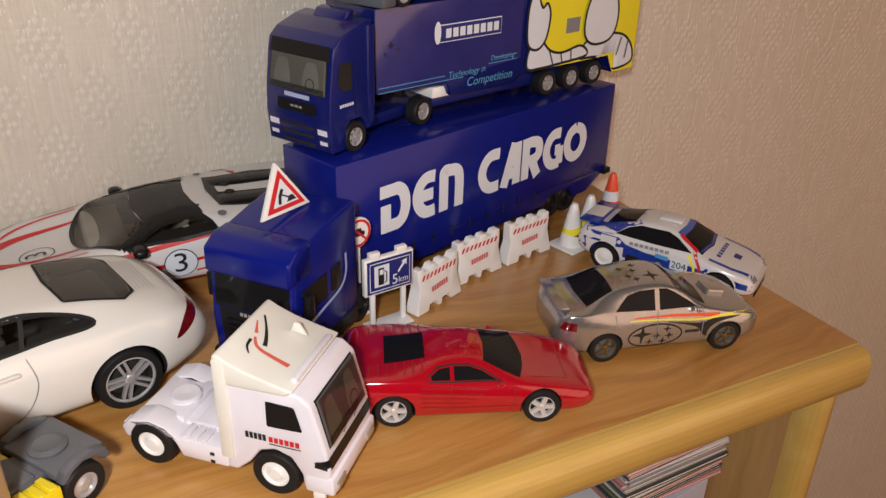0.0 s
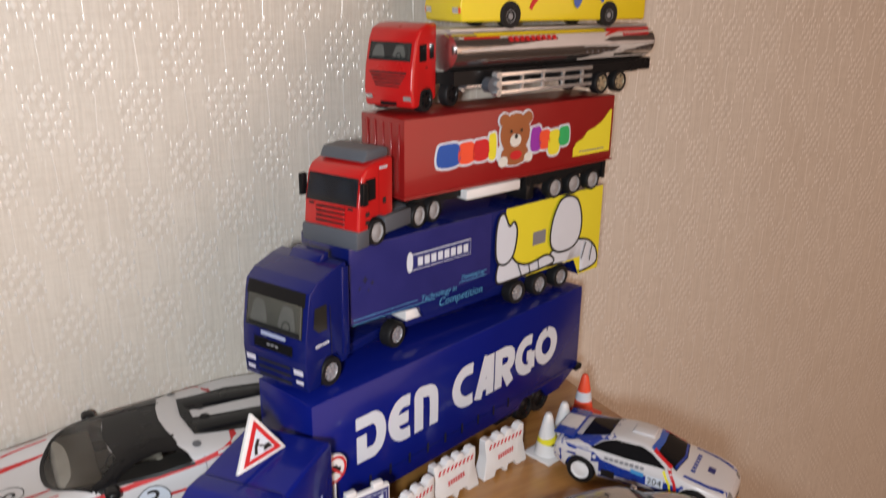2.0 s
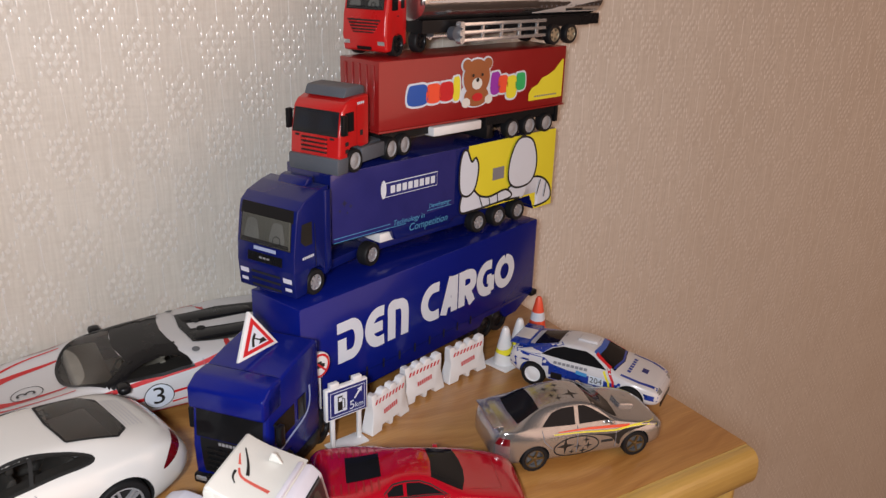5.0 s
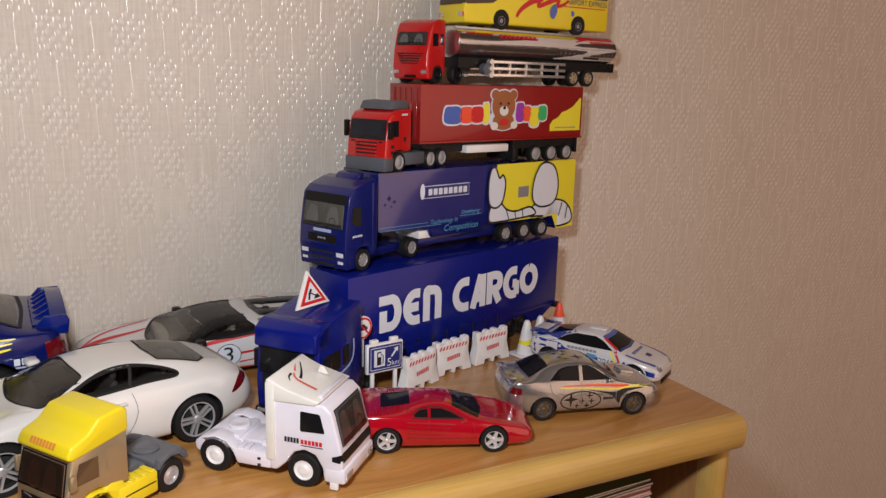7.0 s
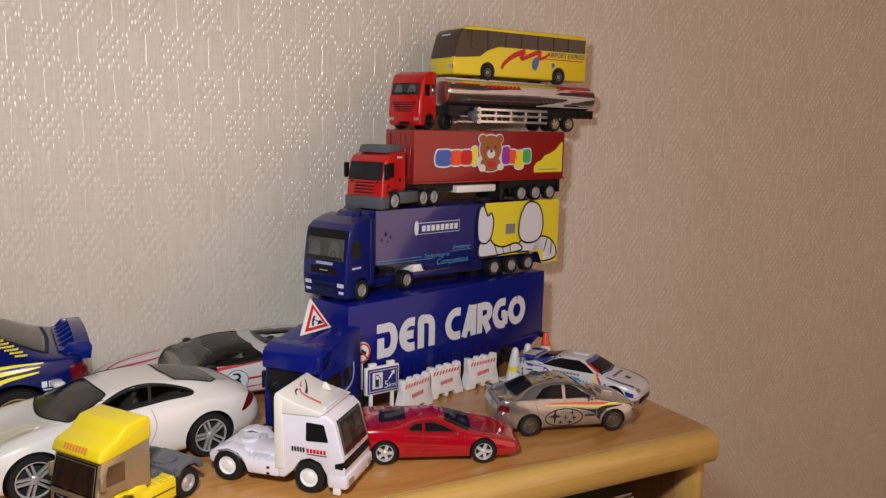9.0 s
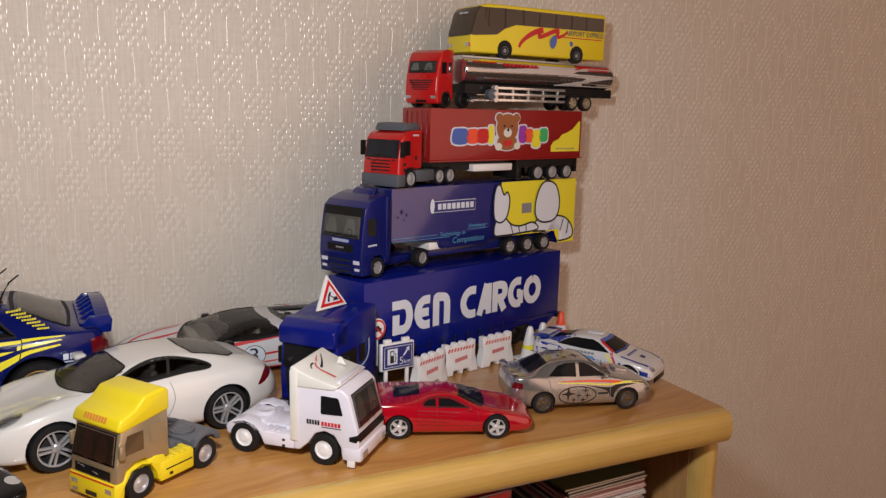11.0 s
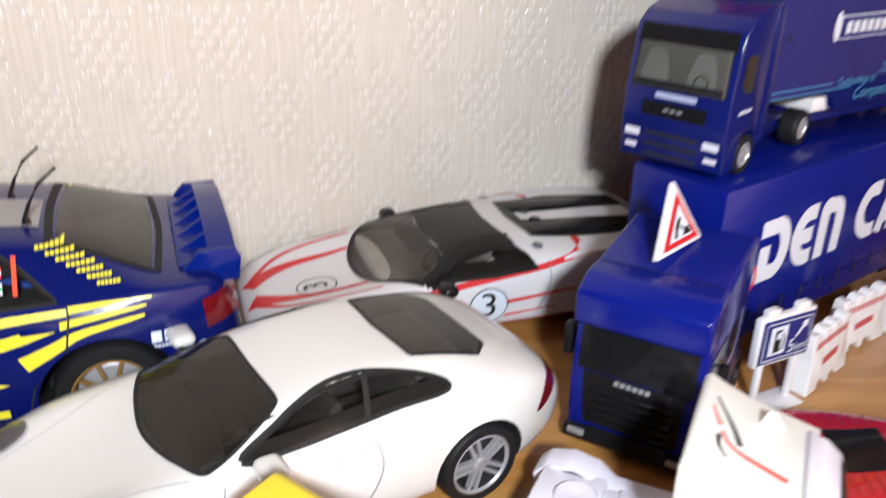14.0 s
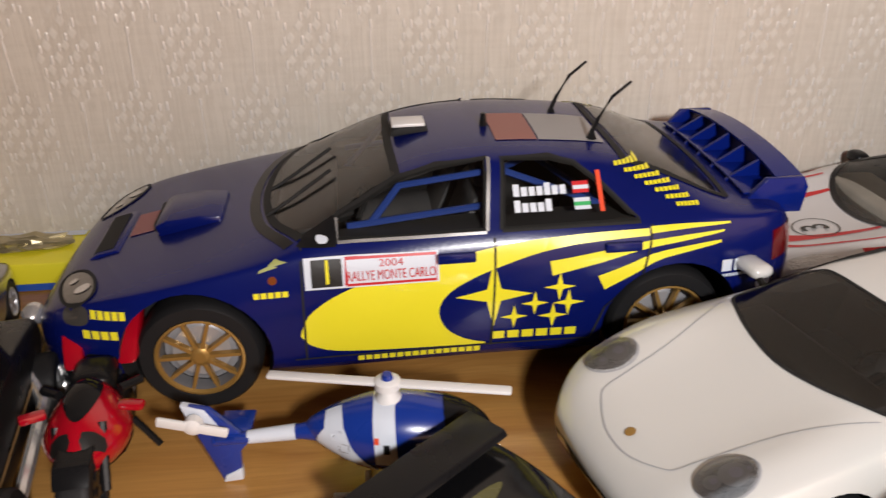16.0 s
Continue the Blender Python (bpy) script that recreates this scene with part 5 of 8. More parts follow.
    c.line("red_stripe", "LR", [(2.40, 0.30), (2.95, 0.345)], 0.030, SIGN_RED, 0.01, cells=12)
    c.line("red_stripe", "LR", [(1.6, 0.165), (3.25, 0.185)], 0.05, SIGN_RED, 0.04, cells=12)
    for pts, w0, w1 in (([(0.10, 0.16), (0.34, 0.30), (0.62, 0.38), (1.18, 0.42)], 0.21, 0.04), ([(0.10, 0.22), (0.40, 0.52), (0.80, 0.64), (1.25, 0.68)], 0.06, 0.02)):
        c.mirror_top("red_flash", ribbon(curved(pts, 5, False), w0, w1), SIGN_RED, cells=16)
    for f in "LR":
        c.lay("number_disc", f, disc(2.23, 0.445, 0.20, 28), PRINT_BLACK, lift=0.010, cells=6)
        c.lay("number_disc", f, disc(2.23, 0.445, 0.188, 28), PRINT_WHITE, lift=0.013, cells=6)
        c.text("3", f, (2.23, 0.445), 0.25, PRINT_BLACK, lift=0.017, squeeze=1.15)
    c.lay("number_ring", "T", ribbon(disc(0.72, 0.20, 0.195, 28) + disc(0.72, 0.20, 0.195, 28)[:1], 0.012), PRINT_BLACK, lift=0.009, cells=16)
    c.text("3", "T", (0.72, 0.20), 0.24, PRINT_BLACK, lift=0.015, turn=-90)
    c.mirror_top("headlight", curved([(0.16, 0.66), (0.22, 0.78), (0.50, 0.84), (0.58, 0.80), (0.40, 0.70)], 3), HEADLIGHT, cells=10)
    c.mirror_top("fuel_cap", disc(2.82, 0.70, 0.055, 16), GREY, cells=4, lift=0.018)
    c.line("door_gap", "LR", curved([(1.66, 0.70), (1.60, 0.50), (1.68, 0.26)], 4, False), 0.010, PRINT_GREY)
    c.line("door_gap", "LR", curved([(2.86, 0.86), (2.86, 0.6), (2.74, 0.28)], 4, False), 0.010, PRINT_GREY)
    for d in (1, -1):
        c.add("wing_mirror", moved(block(-0.08, 0.09, -0.11, 0.11, -0.065, 0.065, 0.06, 3), pose(1.78, d * 0.98, 0.745)), BLACK)
        c.add("mirror_stalk", tube([(1.74, d * 0.86, 0.68), (1.77, d * 0.94, 0.72)], 0.02, 6), BLACK)
    c.lay("white_roof_band", "T", [(2.62, -0.64), (2.54, -0.3), (2.51, 0), (2.54, 0.3), (2.62, 0.64), (2.86, 0.70), (2.79, 0.3), (2.76, 0), (2.79, -0.3), (2.86, -0.70)], RACE_WHITE, cells=10, lift=0.009)
    c.wheels(0.250, 0.22, RIM_SILVER, 10, "spoke", rim_r=0.76)
    return c


def red_car():
    c = Car("red_sports_car", pose(0.2985, -0.2195, TOP, rz=-22), WEDGE, 1 / 43, RED, "glossy red toy sports car with silver wheels")
    c.lay("windscreen", "T", [(1.40, -0.72), (1.30, -0.36), (1.26, 0), (1.30, 0.36), (1.40, 0.72), (2.02, 0.51), (1.97, 0), (2.02, -0.51)], TINT, cells=10)
    c.lay("rear_deck_grille", "T", [(3.02, -0.40), (3.02, 0.40), (3.72, 0.43), (3.72, -0.43)], TINT, cells=8)
    for k in range(7):
        x = 3.06 + 0.15 * k
        for d in (1, -1):
            c.lay("deck_slot", "T", [(x, d * 0.44), (x, d * 0.76), (x + 0.035, d * 0.76), (x + 0.035, d * 0.44)], BOX_RED, cells=3, lift=0.006)
    c.both("side_window", [(1.80, 0.835), (2.06, 0.945), (2.28, 1.005), (2.54, 1.015), (2.54, 0.865)], TINT, cells=8)
    c.edging("window_frame", [(1.72, 0.82), (2.05, 0.965), (2.28, 1.025), (2.56, 1.035), (2.82, 1.02), (3.0, 0.935), (2.97, 0.88), (2.54, 0.85)], 0.018, MATT)
    c.both("quarter_window", [(2.61, 0.875), (2.61, 1.01), (2.80, 1.00), (2.94, 0.94), (2.92, 0.895)], TINT, cells=5)
    # strakes and body crease are flat darker red lines: their shade painted as colour
    for k in range(5):
        c.line("side_strake", "LR", [(1.95 + 0.10 * k, 0.72 - 0.085 * k), (3.10, 0.80 - 0.095 * k)], 0.025, BOX_RED, cells=10)
    c.line("door_gap", "LR", [(1.52, 0.76), (1.48, 0.5), (1.56, 0.26)], 0.016, BOX_RED)
    c.line("door_gap", "LR", [(2.58, 0.82), (2.60, 0.5), (2.52, 0.26)], 0.016, BOX_RED)
    c.line("body_crease", "LR", [(0.25, 0.36), (4.2, 0.40)], 0.02, BOX_RED)
    c.line("bonnet_gap", "T", [(1.20, 0.64), (0.55, 0.52), (0.53, -0.52), (1.20, -0.64)], 0.014, BOX_RED)
    c.lay("tail_panel", "B", [(-0.78, 0.60), (-0.78, 0.78), (0.78, 0.78), (0.78, 0.60)], MATT, cells=8)
    for d in (1, -1):
        c.add("wing_mirror", moved(block(-0.05, 0.07, -0.07, 0.07, -0.04, 0.04, 0.03, 2), pose(1.72, d * 0.87, 0.80)), RED)
    c.wheels(0.33, 0.27, RIM_SILVER, 5, "star", rim_r=0.68)
    return c


RAID_BLUE = surface("racing_blue_paint", (0.010, 0.040, 0.30), 0.25, coat=0.5, spread=0.1)


def raid_car():
    c = Car("white_blue_rally_car", pose(0.4535, -0.1700, TOP, rz=-59), RAID, 1 / 45.5, RACE_WHITE, "white and blue toy desert rally car with number 204", zk=1.05)
    c.lay("windscreen", "T", [(1.32, -0.68), (1.22, 0), (1.32, 0.68), (1.94, 0.52), (1.88, 0), (1.94, -0.52)], TINT, cells=10)
    c.both("side_window", [(1.54, 0.95), (1.95, 1.17), (2.20, 1.25), (2.85, 1.23), (3.15, 1.14), (3.42, 0.99), (2.5, 0.955)], TINT, cells=12)
    c.lay("rear_window", "T", [(3.05, -0.45), (3.05, 0.45), (3.75, 0.50), (3.75, -0.50)], TINT, cells=8)
    c.both("blue_flank", [(1.28, 0.33), (1.14, 0.66), (1.70, 0.70), (2.6, 0.72), (3.1, 0.80), (3.3, 0.92), (4.30, 0.95), (4.36, 0.72), (4.36, 0.40), (4.06, 0.34)], RAID_BLUE, cells=16)
    c.both("blue_rear_quarter", [(2.86, 1.26), (3.05, 1.31), (3.5, 1.10), (4.3, 0.99), (4.30, 0.93), (3.46, 0.96), (3.18, 1.15)], RAID_BLUE, cells=12)
    c.both("blue_nose", [(0.10, 0.40), (0.08, 0.53), (0.50, 0.62), (1.14, 0.74), (1.20, 0.66), (0.75, 0.62), (0.46, 0.46)], RAID_BLUE, cells=10)
    c.mirror_top("bonnet_stripe", [(0.16, 0.50), (0.14, 0.62), (0.60, 0.74), (1.15, 0.74), (1.15, 0.66), (0.60, 0.64)], RAID_BLUE, cells=8)
    c.mirror_top("rear_pillar", [(3.02, 0.46), (3.02, 0.58), (3.9, 0.72), (4.3, 0.70), (4.3, 0.40), (3.78, 0.50)], RAID_BLUE, cells=10)
    c.lay("sun_strip", "T", [(1.84, -0.54), (1.80, 0), (1.84, 0.54), (2.0, 0.50), (1.95, 0), (2.0, -0.50)], BRIGHT_BLUE, cells=8, lift=0.012)
    c.line("red_band", "LR", [(1.50, 1.0), (1.30, 0.72), (1.24, 0.36)], 0.07, SIGN_RED, cells=8)
    c.line("yellow_band", "LR", [(1.60, 0.92), (1.42, 0.66), (1.36, 0.36)], 0.06, STRIPE_YELLOW, cells=8)
    c.line("red_pillar", "LR", [(1.44, 0.98), (1.92, 1.22)], 0.035, SIGN_RED, cells=12, lift=0.024)
    for f in "LR":
        c.lay("number_panel", f, [(1.56, 0.50), (1.56, 0.74), (1.98, 0.74), (1.98, 0.50)], PRINT_WHITE, lift=0.012, cells=4)
        c.text("204", f, (1.77, 0.62), 0.17, PRINT_BLACK, lift=0.018)
        c.lay("blue_badge", f, [(2.04, 0.66), (2.04, 0.76), (2.36, 0.78), (2.36, 0.68)], SKY_BLUE, lift=0.012, cells=3)
        bars(c, f, 2.05, 3.05, 0.855, 0.07, PRINT_GREY, 8)
        c.lay("exhaust_panel", f, [(2.75, 0.36), (2.75, 0.56), (3.08, 0.56), (3.08, 0.36)], PRINT_BLACK, lift=0.012, cells=3)
    for k in range(6):
        c.lay("lettering_bar", "T", [(0.95, -0.44 + 0.15 * k), (0.95, -0.33 + 0.15 * k), (1.05, -0.33 + 0.15 * k), (1.05, -0.44 + 0.15 * k)], RAID_BLUE, cells=2)
    c.line("windscreen_bar", "T", [(1.36, 0.62), (1.27, 0.0), (1.36, -0.62)], 0.06, RAID_BLUE, cells=10, lift=0.012)
    c.lay("bonnet_badge", "T", [(0.55, -0.12), (0.55, 0.12), (0.72, 0.12), (0.72, -0.12)], SIGN_BLUE, cells=3)
    c.lay("roof_number", "T", ribbon(disc(2.35, 0.05, 0.14, 14) + disc(2.35, 0.05, 0.14, 14)[:1], 0.05), PRINT_BLACK, cells=5)
    c.add("roof_scoop", slab([(2.0, 1.33), (2.02, 1.41), (2.55, 1.40), (2.6, 1.34)], -0.20, 0.20, 0.02), RACE_WHITE)
    c.add("rear_wing", joined(slab([(3.90, 1.055), (3.94, 1.09), (4.44, 1.075), (4.44, 1.04)], -0.70, 0.70, 0.012), block(4.0, 4.2, -0.5, -0.45, 0.98, 1.06), block(4.0, 4.2, 0.45, 0.5, 0.98, 1.06)), RAID_BLUE, "blue rear wing")
    c.add("wing_decal", slab([(3.96, 1.093), (3.97, 1.097), (4.42, 1.082), (4.42, 1.078)], -0.34, 0.34), RACE_WHITE)
    c.lay("headlight", "F", [(-0.66, 0.56), (-0.66, 0.64), (-0.40, 0.66), (-0.40, 0.56)], LAMP, cells=3)
    c.lay("headlight", "F", [(0.66, 0.56), (0.66, 0.64), (0.40, 0.66), (0.40, 0.56)], LAMP, cells=3)
    c.add("mud_flap", block(0.02, 0.05, -0.5, 0.5, 0.18, 0.36, 0.01), BLACK)
    c.wheels(0.36, 0.26, WHITE, 5, "disc", rim_r=0.66)
    return c


blue_rally_car()
silver_car()
white_coupe()
race_spyder()
red_car()
raid_car()

# ---- the stack of lorries and the coach ----
def stack_pose(x, y, z, heading, width):
    """A pose whose x runs backwards to front; (x, y) is the near front corner, the near side is +width / 2."""
    h = radians(heading)
    y -= (z - TOP) * 0.021
    return pose(x - width / 2 * math.sin(h), y + width / 2 * math.cos(h), z, rz=180 + heading)


class Body:
    """A shaped box with films, glass and writing laid on to it; x forward, metres."""

    def __init__(self, name, bm, material, parent, label=""):
        self.parent = parent
        self.ob = part(name, bm, material, parent, label)
        self.tree = tree_of(self.ob)

    def lay(self, name, facing, pts, material, label="", lift=0.0003, cells=5):
        for f in facing:
            decal(name, pts, self.tree, f, material, self.parent, label, lift, cells)

    def bars(self, facing, a0, a1, b, h, material, n=6, lift=0.0004, rise=0.0):
        step = (a1 - a0) / n
        for k in range(n):
            a, z = a0 + k * step, b + rise * k / n
            self.lay("lettering_bar", facing, [(a, z - h / 2), (a + step * 0.75, z - h / 2), (a + step * 0.75, z + h / 2), (a, z + h / 2)], material, lift=lift, cells=2)

    def text(self, words, facing, at, height, material, squeeze=1.0, lift=0.0005, slant=0.0, name="lettering", turn=0.0):
        lettering(words, height, at, self.tree, facing, material, self.parent, name, turn, facing in "LF", squeeze, lift, slant)


def box(a0, a1, b0, b1):
    return [(a0, b0), (a1, b0), (a1, b1), (a0, b1)]


def axle_wheels(parent, x, half, r, width, rim, style="disc", spokes=6, rim_r=0.62):
    for d in (1, -1):
        wheel(parent, x, d * (half - width / 2), r, r, width, d, rim, spokes, rim_r, style)


def cargo_lorry():
    """The large blue articulated lorry at the foot of the stack; its cab stands turned."""
    w = 0.042
    ob = thing("blue_cargo_lorry", stack_pose(0.2745, -0.1365, TOP, 18.0, w), "large blue toy articulated lorry with white side lettering", "toy lorry")
    shape = [(0.0, 0.0760), (0.0, 0.012), (-0.02, 0.0105), (-0.158, 0.0105), (-0.163, 0.016), (-0.182, 0.016), (-0.188, 0.0085), (-0.201, 0.0085), (-0.2215, 0.0195), (-0.2215, 0.0760)]
    b = Body("trailer_box", slab(shape, -w / 2, w / 2, 0.0009), TRUCK_BLUE, ob, "blue box trailer with white company lettering")
    b.lay("side_rail", "LR", box(-0.218, -0.002, 0.0205, 0.0212), NAVY)
    for k in range(9):
        x = -0.035 - 0.014 * k
        b.lay("curtain_buckle", "LR", box(x - 0.0008, x + 0.0008, 0.0175, 0.0235), PRINT_BLACK, cells=2)
    # the company's mark: thick white bands in two groups
    z0, z1, thick = 0.0370, 0.0558, 0.0066

    def band(x0, x1, *strokes):
        for i, pts in enumerate(strokes):
            line = [(0.0038 - (x0 + (x1 - x0) * u), z0 + (z1 - z0) * v) for u, v in pts]
            b.lay("white_band", "L", ribbon(curved(line, 4, False) if len(line) > 3 else line, thick), PRINT_WHITE, lift=0.0004 + 0.00004 * i, cells=3)

    bow = [(0.45, 1), (0.62, 1), (0.88, 0.85), (1.0, 0.5), (0.88, 0.15), (0.62, 0), (0.45, 0)]
    cup = [(1.0, 1), (0.5, 1), (0.15, 0.82), (0.0, 0.5), (0.15, 0.18), (0.5, 0), (1.0, 0)]
    band(0.0330, 0.0465, [(-0.25, 1), (0.5, 1)], bow, [(0.02, 0.62), (0.02, -0.17)], [(-0.10, 0), (0.5, 0)])
    band(0.0545, 0.0670, cup, [(0.1, 0.5), (0.9, 0.5)])
    band(0.0735, 0.0850, [(0, -0.17), (0, 0.6), (0.02, 1.0), (0.4, 1.0), (0.8, 0.95), (1.0, 0.7), (1.0, -0.17)])
    band(0.1030, 0.1170, cup)
    band(0.1215, 0.1350, [(0.0, -0.17), (0.62, 1.17)], [(0.80, 1.17), (0.80, -0.17)], [(0.30, 0.22), (0.80, 0.22)])
    band(0.1400, 0.1520, [(0.0, -0.17), (0.0, 1.17)], [(0.0, 1), (0.55, 1), (0.95, 0.88), (0.95, 0.55), (0.55, 0.42), (0.1, 0.42)], [(0.45, 0.42), (0.95, -0.17)])
    band(0.1590, 0.1720, cup, [(1.0, -0.05), (1.0, 0.55)], [(0.62, 0.46), (1.0, 0.46)])
    loop = [(0.5, 1), (0.85, 0.85), (1, 0.5), (0.85, 0.15), (0.5, 0), (0.15, 0.15), (0, 0.5), (0.15, 0.85), (0.5, 1)]
    band(0.1790, 0.1955, loop)
    part("rear_frame", block(-0.2235, -0.2215, -w / 2 + 0.002, w / 2 - 0.002, 0.020, 0.0745, 0.0005), NAVY, ob)
    part("rear_bumper", block(-0.226, -0.219, -w / 2 + 0.001, w / 2 + 0.001, 0.0155, 0.0195, 0.0006), BLACK, ob)
    part("chassis", joined(block(-0.215, -0.02, -0.012, 0.012, 0.008, 0.0125), block(-0.195, -0.14, -w / 2 + 0.003, w / 2 - 0.003, 0.006, 0.012)), BLACK, ob)
    for x in (-0.166, -0.182):
        axle_wheels(ob, x, w / 2 - 0.001, 0.0095, 0.008, BLACK)
    # cab, turned on its coupling
    cab = new("cab")
    cab.parent = ob
    cab.matrix_local = ob.matrix_world.inverted() @ stack_pose(0.2380, -0.1850, TOP, 40.0, 0.042)
    cab.empty_display_size = 0.01
    hw = 0.021
    prof = [(0.0, 0.006), (0.001, 0.024), (-0.001, 0.046), (-0.001, 0.0565), (-0.008, 0.0605), (-0.030, 0.0640), (-0.050, 0.0660), (-0.053, 0.0645), (-0.053, 0.011), (-0.026, 0.0095), (-0.022, 0.018), (-0.010, 0.018), (-0.007, 0.006)]
    c = Body("cab_shell", slab(prof, -hw, hw, 0.0022, 3), TRUCK_BLUE, cab)
    part("roof_visor", slab([(0.0026, 0.0462), (0.0024, 0.0575), (-0.0050, 0.0618), (-0.0150, 0.0622), (-0.0150, 0.0462)], -hw, hw, 0.0016, 3), TRUCK_BLUE, cab, "boxy blue roof visor")
    c.lay("windscreen", "F", [(-0.0185, 0.030), (0.0185, 0.030), (0.0185, 0.0450), (0.017, 0.0470), (-0.017, 0.0470), (-0.0185, 0.0450)], TINT, "smoked dark windscreen")
    c.lay("grille", "F", [(-0.0150, 0.0065), (0.0150, 0.0065), (0.0165, 0.0298), (-0.0165, 0.0298)], BLACK, "black front grille")
    for k in range(6):
        part("grille_bar", block(0.0008, 0.0022, -0.0130, 0.0130, 0.0085 + 0.003 * k, 0.0098 + 0.003 * k, 0.0003, 1), BLACK, cab)
    c.bars("F", -0.006, 0.006, 0.0280, 0.0016, ALLOY, 6)
    c.lay("bumper_panel", "F", box(-0.0195, 0.0195, 0.0040, 0.0085), BLACK)
    part("bumper", block(-0.010, 0.0025, -hw - 0.0003, hw + 0.0003, 0.003, 0.0085, 0.0014), BLACK, cab)
    for d in (1, -1):
        part("headlight", block(0.0012, 0.0032, d * 0.0165 - 0.003, d * 0.0165 + 0.003, 0.0055, 0.0078, 0.0006), LAMP, cab)
    c.lay("side_window", "LR", [(-0.0055, 0.0300), (-0.006, 0.0420), (-0.0255, 0.0420), (-0.0255, 0.0300)], TINT)
    c.lay("side_window", "LR", box(-0.0375, -0.0290, 0.0300, 0.0420), TINT)
    c.lay("side_flash", "LR", ribbon(curved([(-0.003, 0.0225), (-0.020, 0.0255), (-0.036, 0.0285), (-0.0415, 0.0345), (-0.0415, 0.0440)], 4, False), 0.0016), surface("pale_blue_print", (0.35, 0.45, 0.75), 0.35), cells=10)
    c.lay("roof_gap", "T", box(-0.0155, -0.0150, -0.018, 0.018), NAVY)
    for d in (1, -1):
        part("wing_mirror", block(-0.008, -0.004, d * 0.0245 - 0.0016, d * 0.0245 + 0.0016, 0.030, 0.0415, 0.0008), BLACK, cab)
        part("mirror_arm", tube([(-0.006, d * 0.020, 0.041), (-0.006, d * 0.0245, 0.040)], 0.0006, 6), BLACK, cab)
        part("side_skirt", block(-0.052, -0.024, d * 0.0205 - 0.001, d * 0.0205 + 0.001, 0.004, 0.012, 0.0006), BLACK, cab)
    part("tractor_chassis", block(-0.068, -0.006, -0.012, 0.012, 0.006, 0.011, 0.0008), BLACK, cab)
    axle_wheels(cab, -0.0160, hw, 0.0095, 0.008, ALLOY)
    axle_wheels(cab, -0.0560, hw, 0.0095, 0.009, BLACK)
    return ob


def glazed(c, half, low, high, inside, seat, label):
    """A clear cab windscreen with the dashboard, seats and wipers behind and on it."""
    pane = [(-half, low), (half, low), (half * 0.97, high), (-half * 0.97, high)]
    h = high - low
    c.lay("windscreen_seal", "F", [(-half - 0.0006, low - 0.0006), (half + 0.0006, low - 0.0006), (half * 0.97 + 0.0006, high + 0.0006), (-half * 0.97 - 0.0006, high + 0.0006)], MATT, lift=0.0002, cells=6)
    c.lay("cabin_back", "F", pane, inside, lift=0.0004, cells=6)
    for y in (-0.55, 0.48):
        c.lay("seat", "F", curved([((y - 0.28) * half, low + 0.12 * h), ((y + 0.28) * half, low + 0.12 * h), ((y + 0.24) * half, low + 0.62 * h), ((y + 0.14) * half, low + 0.86 * h), ((y - 0.14) * half, low + 0.86 * h), ((y - 0.24) * half, low + 0.62 * h)], 3), seat, lift=0.0006, cells=4)
    c.lay("dashboard", "F", [(-half * 0.98, low + 0.02 * h), (half * 0.98, low + 0.02 * h), (half * 0.96, low + 0.16 * h), (-half * 0.96, low + 0.16 * h)], CABIN_DARK, lift=0.0008, cells=5)
    ring = disc(0.48 * half, low + 0.24 * h, 0.17 * h, 16)
    c.lay("steering_wheel", "F", ribbon(ring + ring[:1], 0.0005), CABIN_DARK, lift=0.0009, cells=4)
    c.lay("windscreen", "F", pane, CLEAR, label, lift=0.0012, cells=6)
    for y in (-0.45, 0.15):
        c.lay("wiper", "F", ribbon([(y * half, low - 0.0002), ((y + 0.55) * half, low + 0.16 * h)], 0.0004), MATT, lift=0.0016, cells=3)


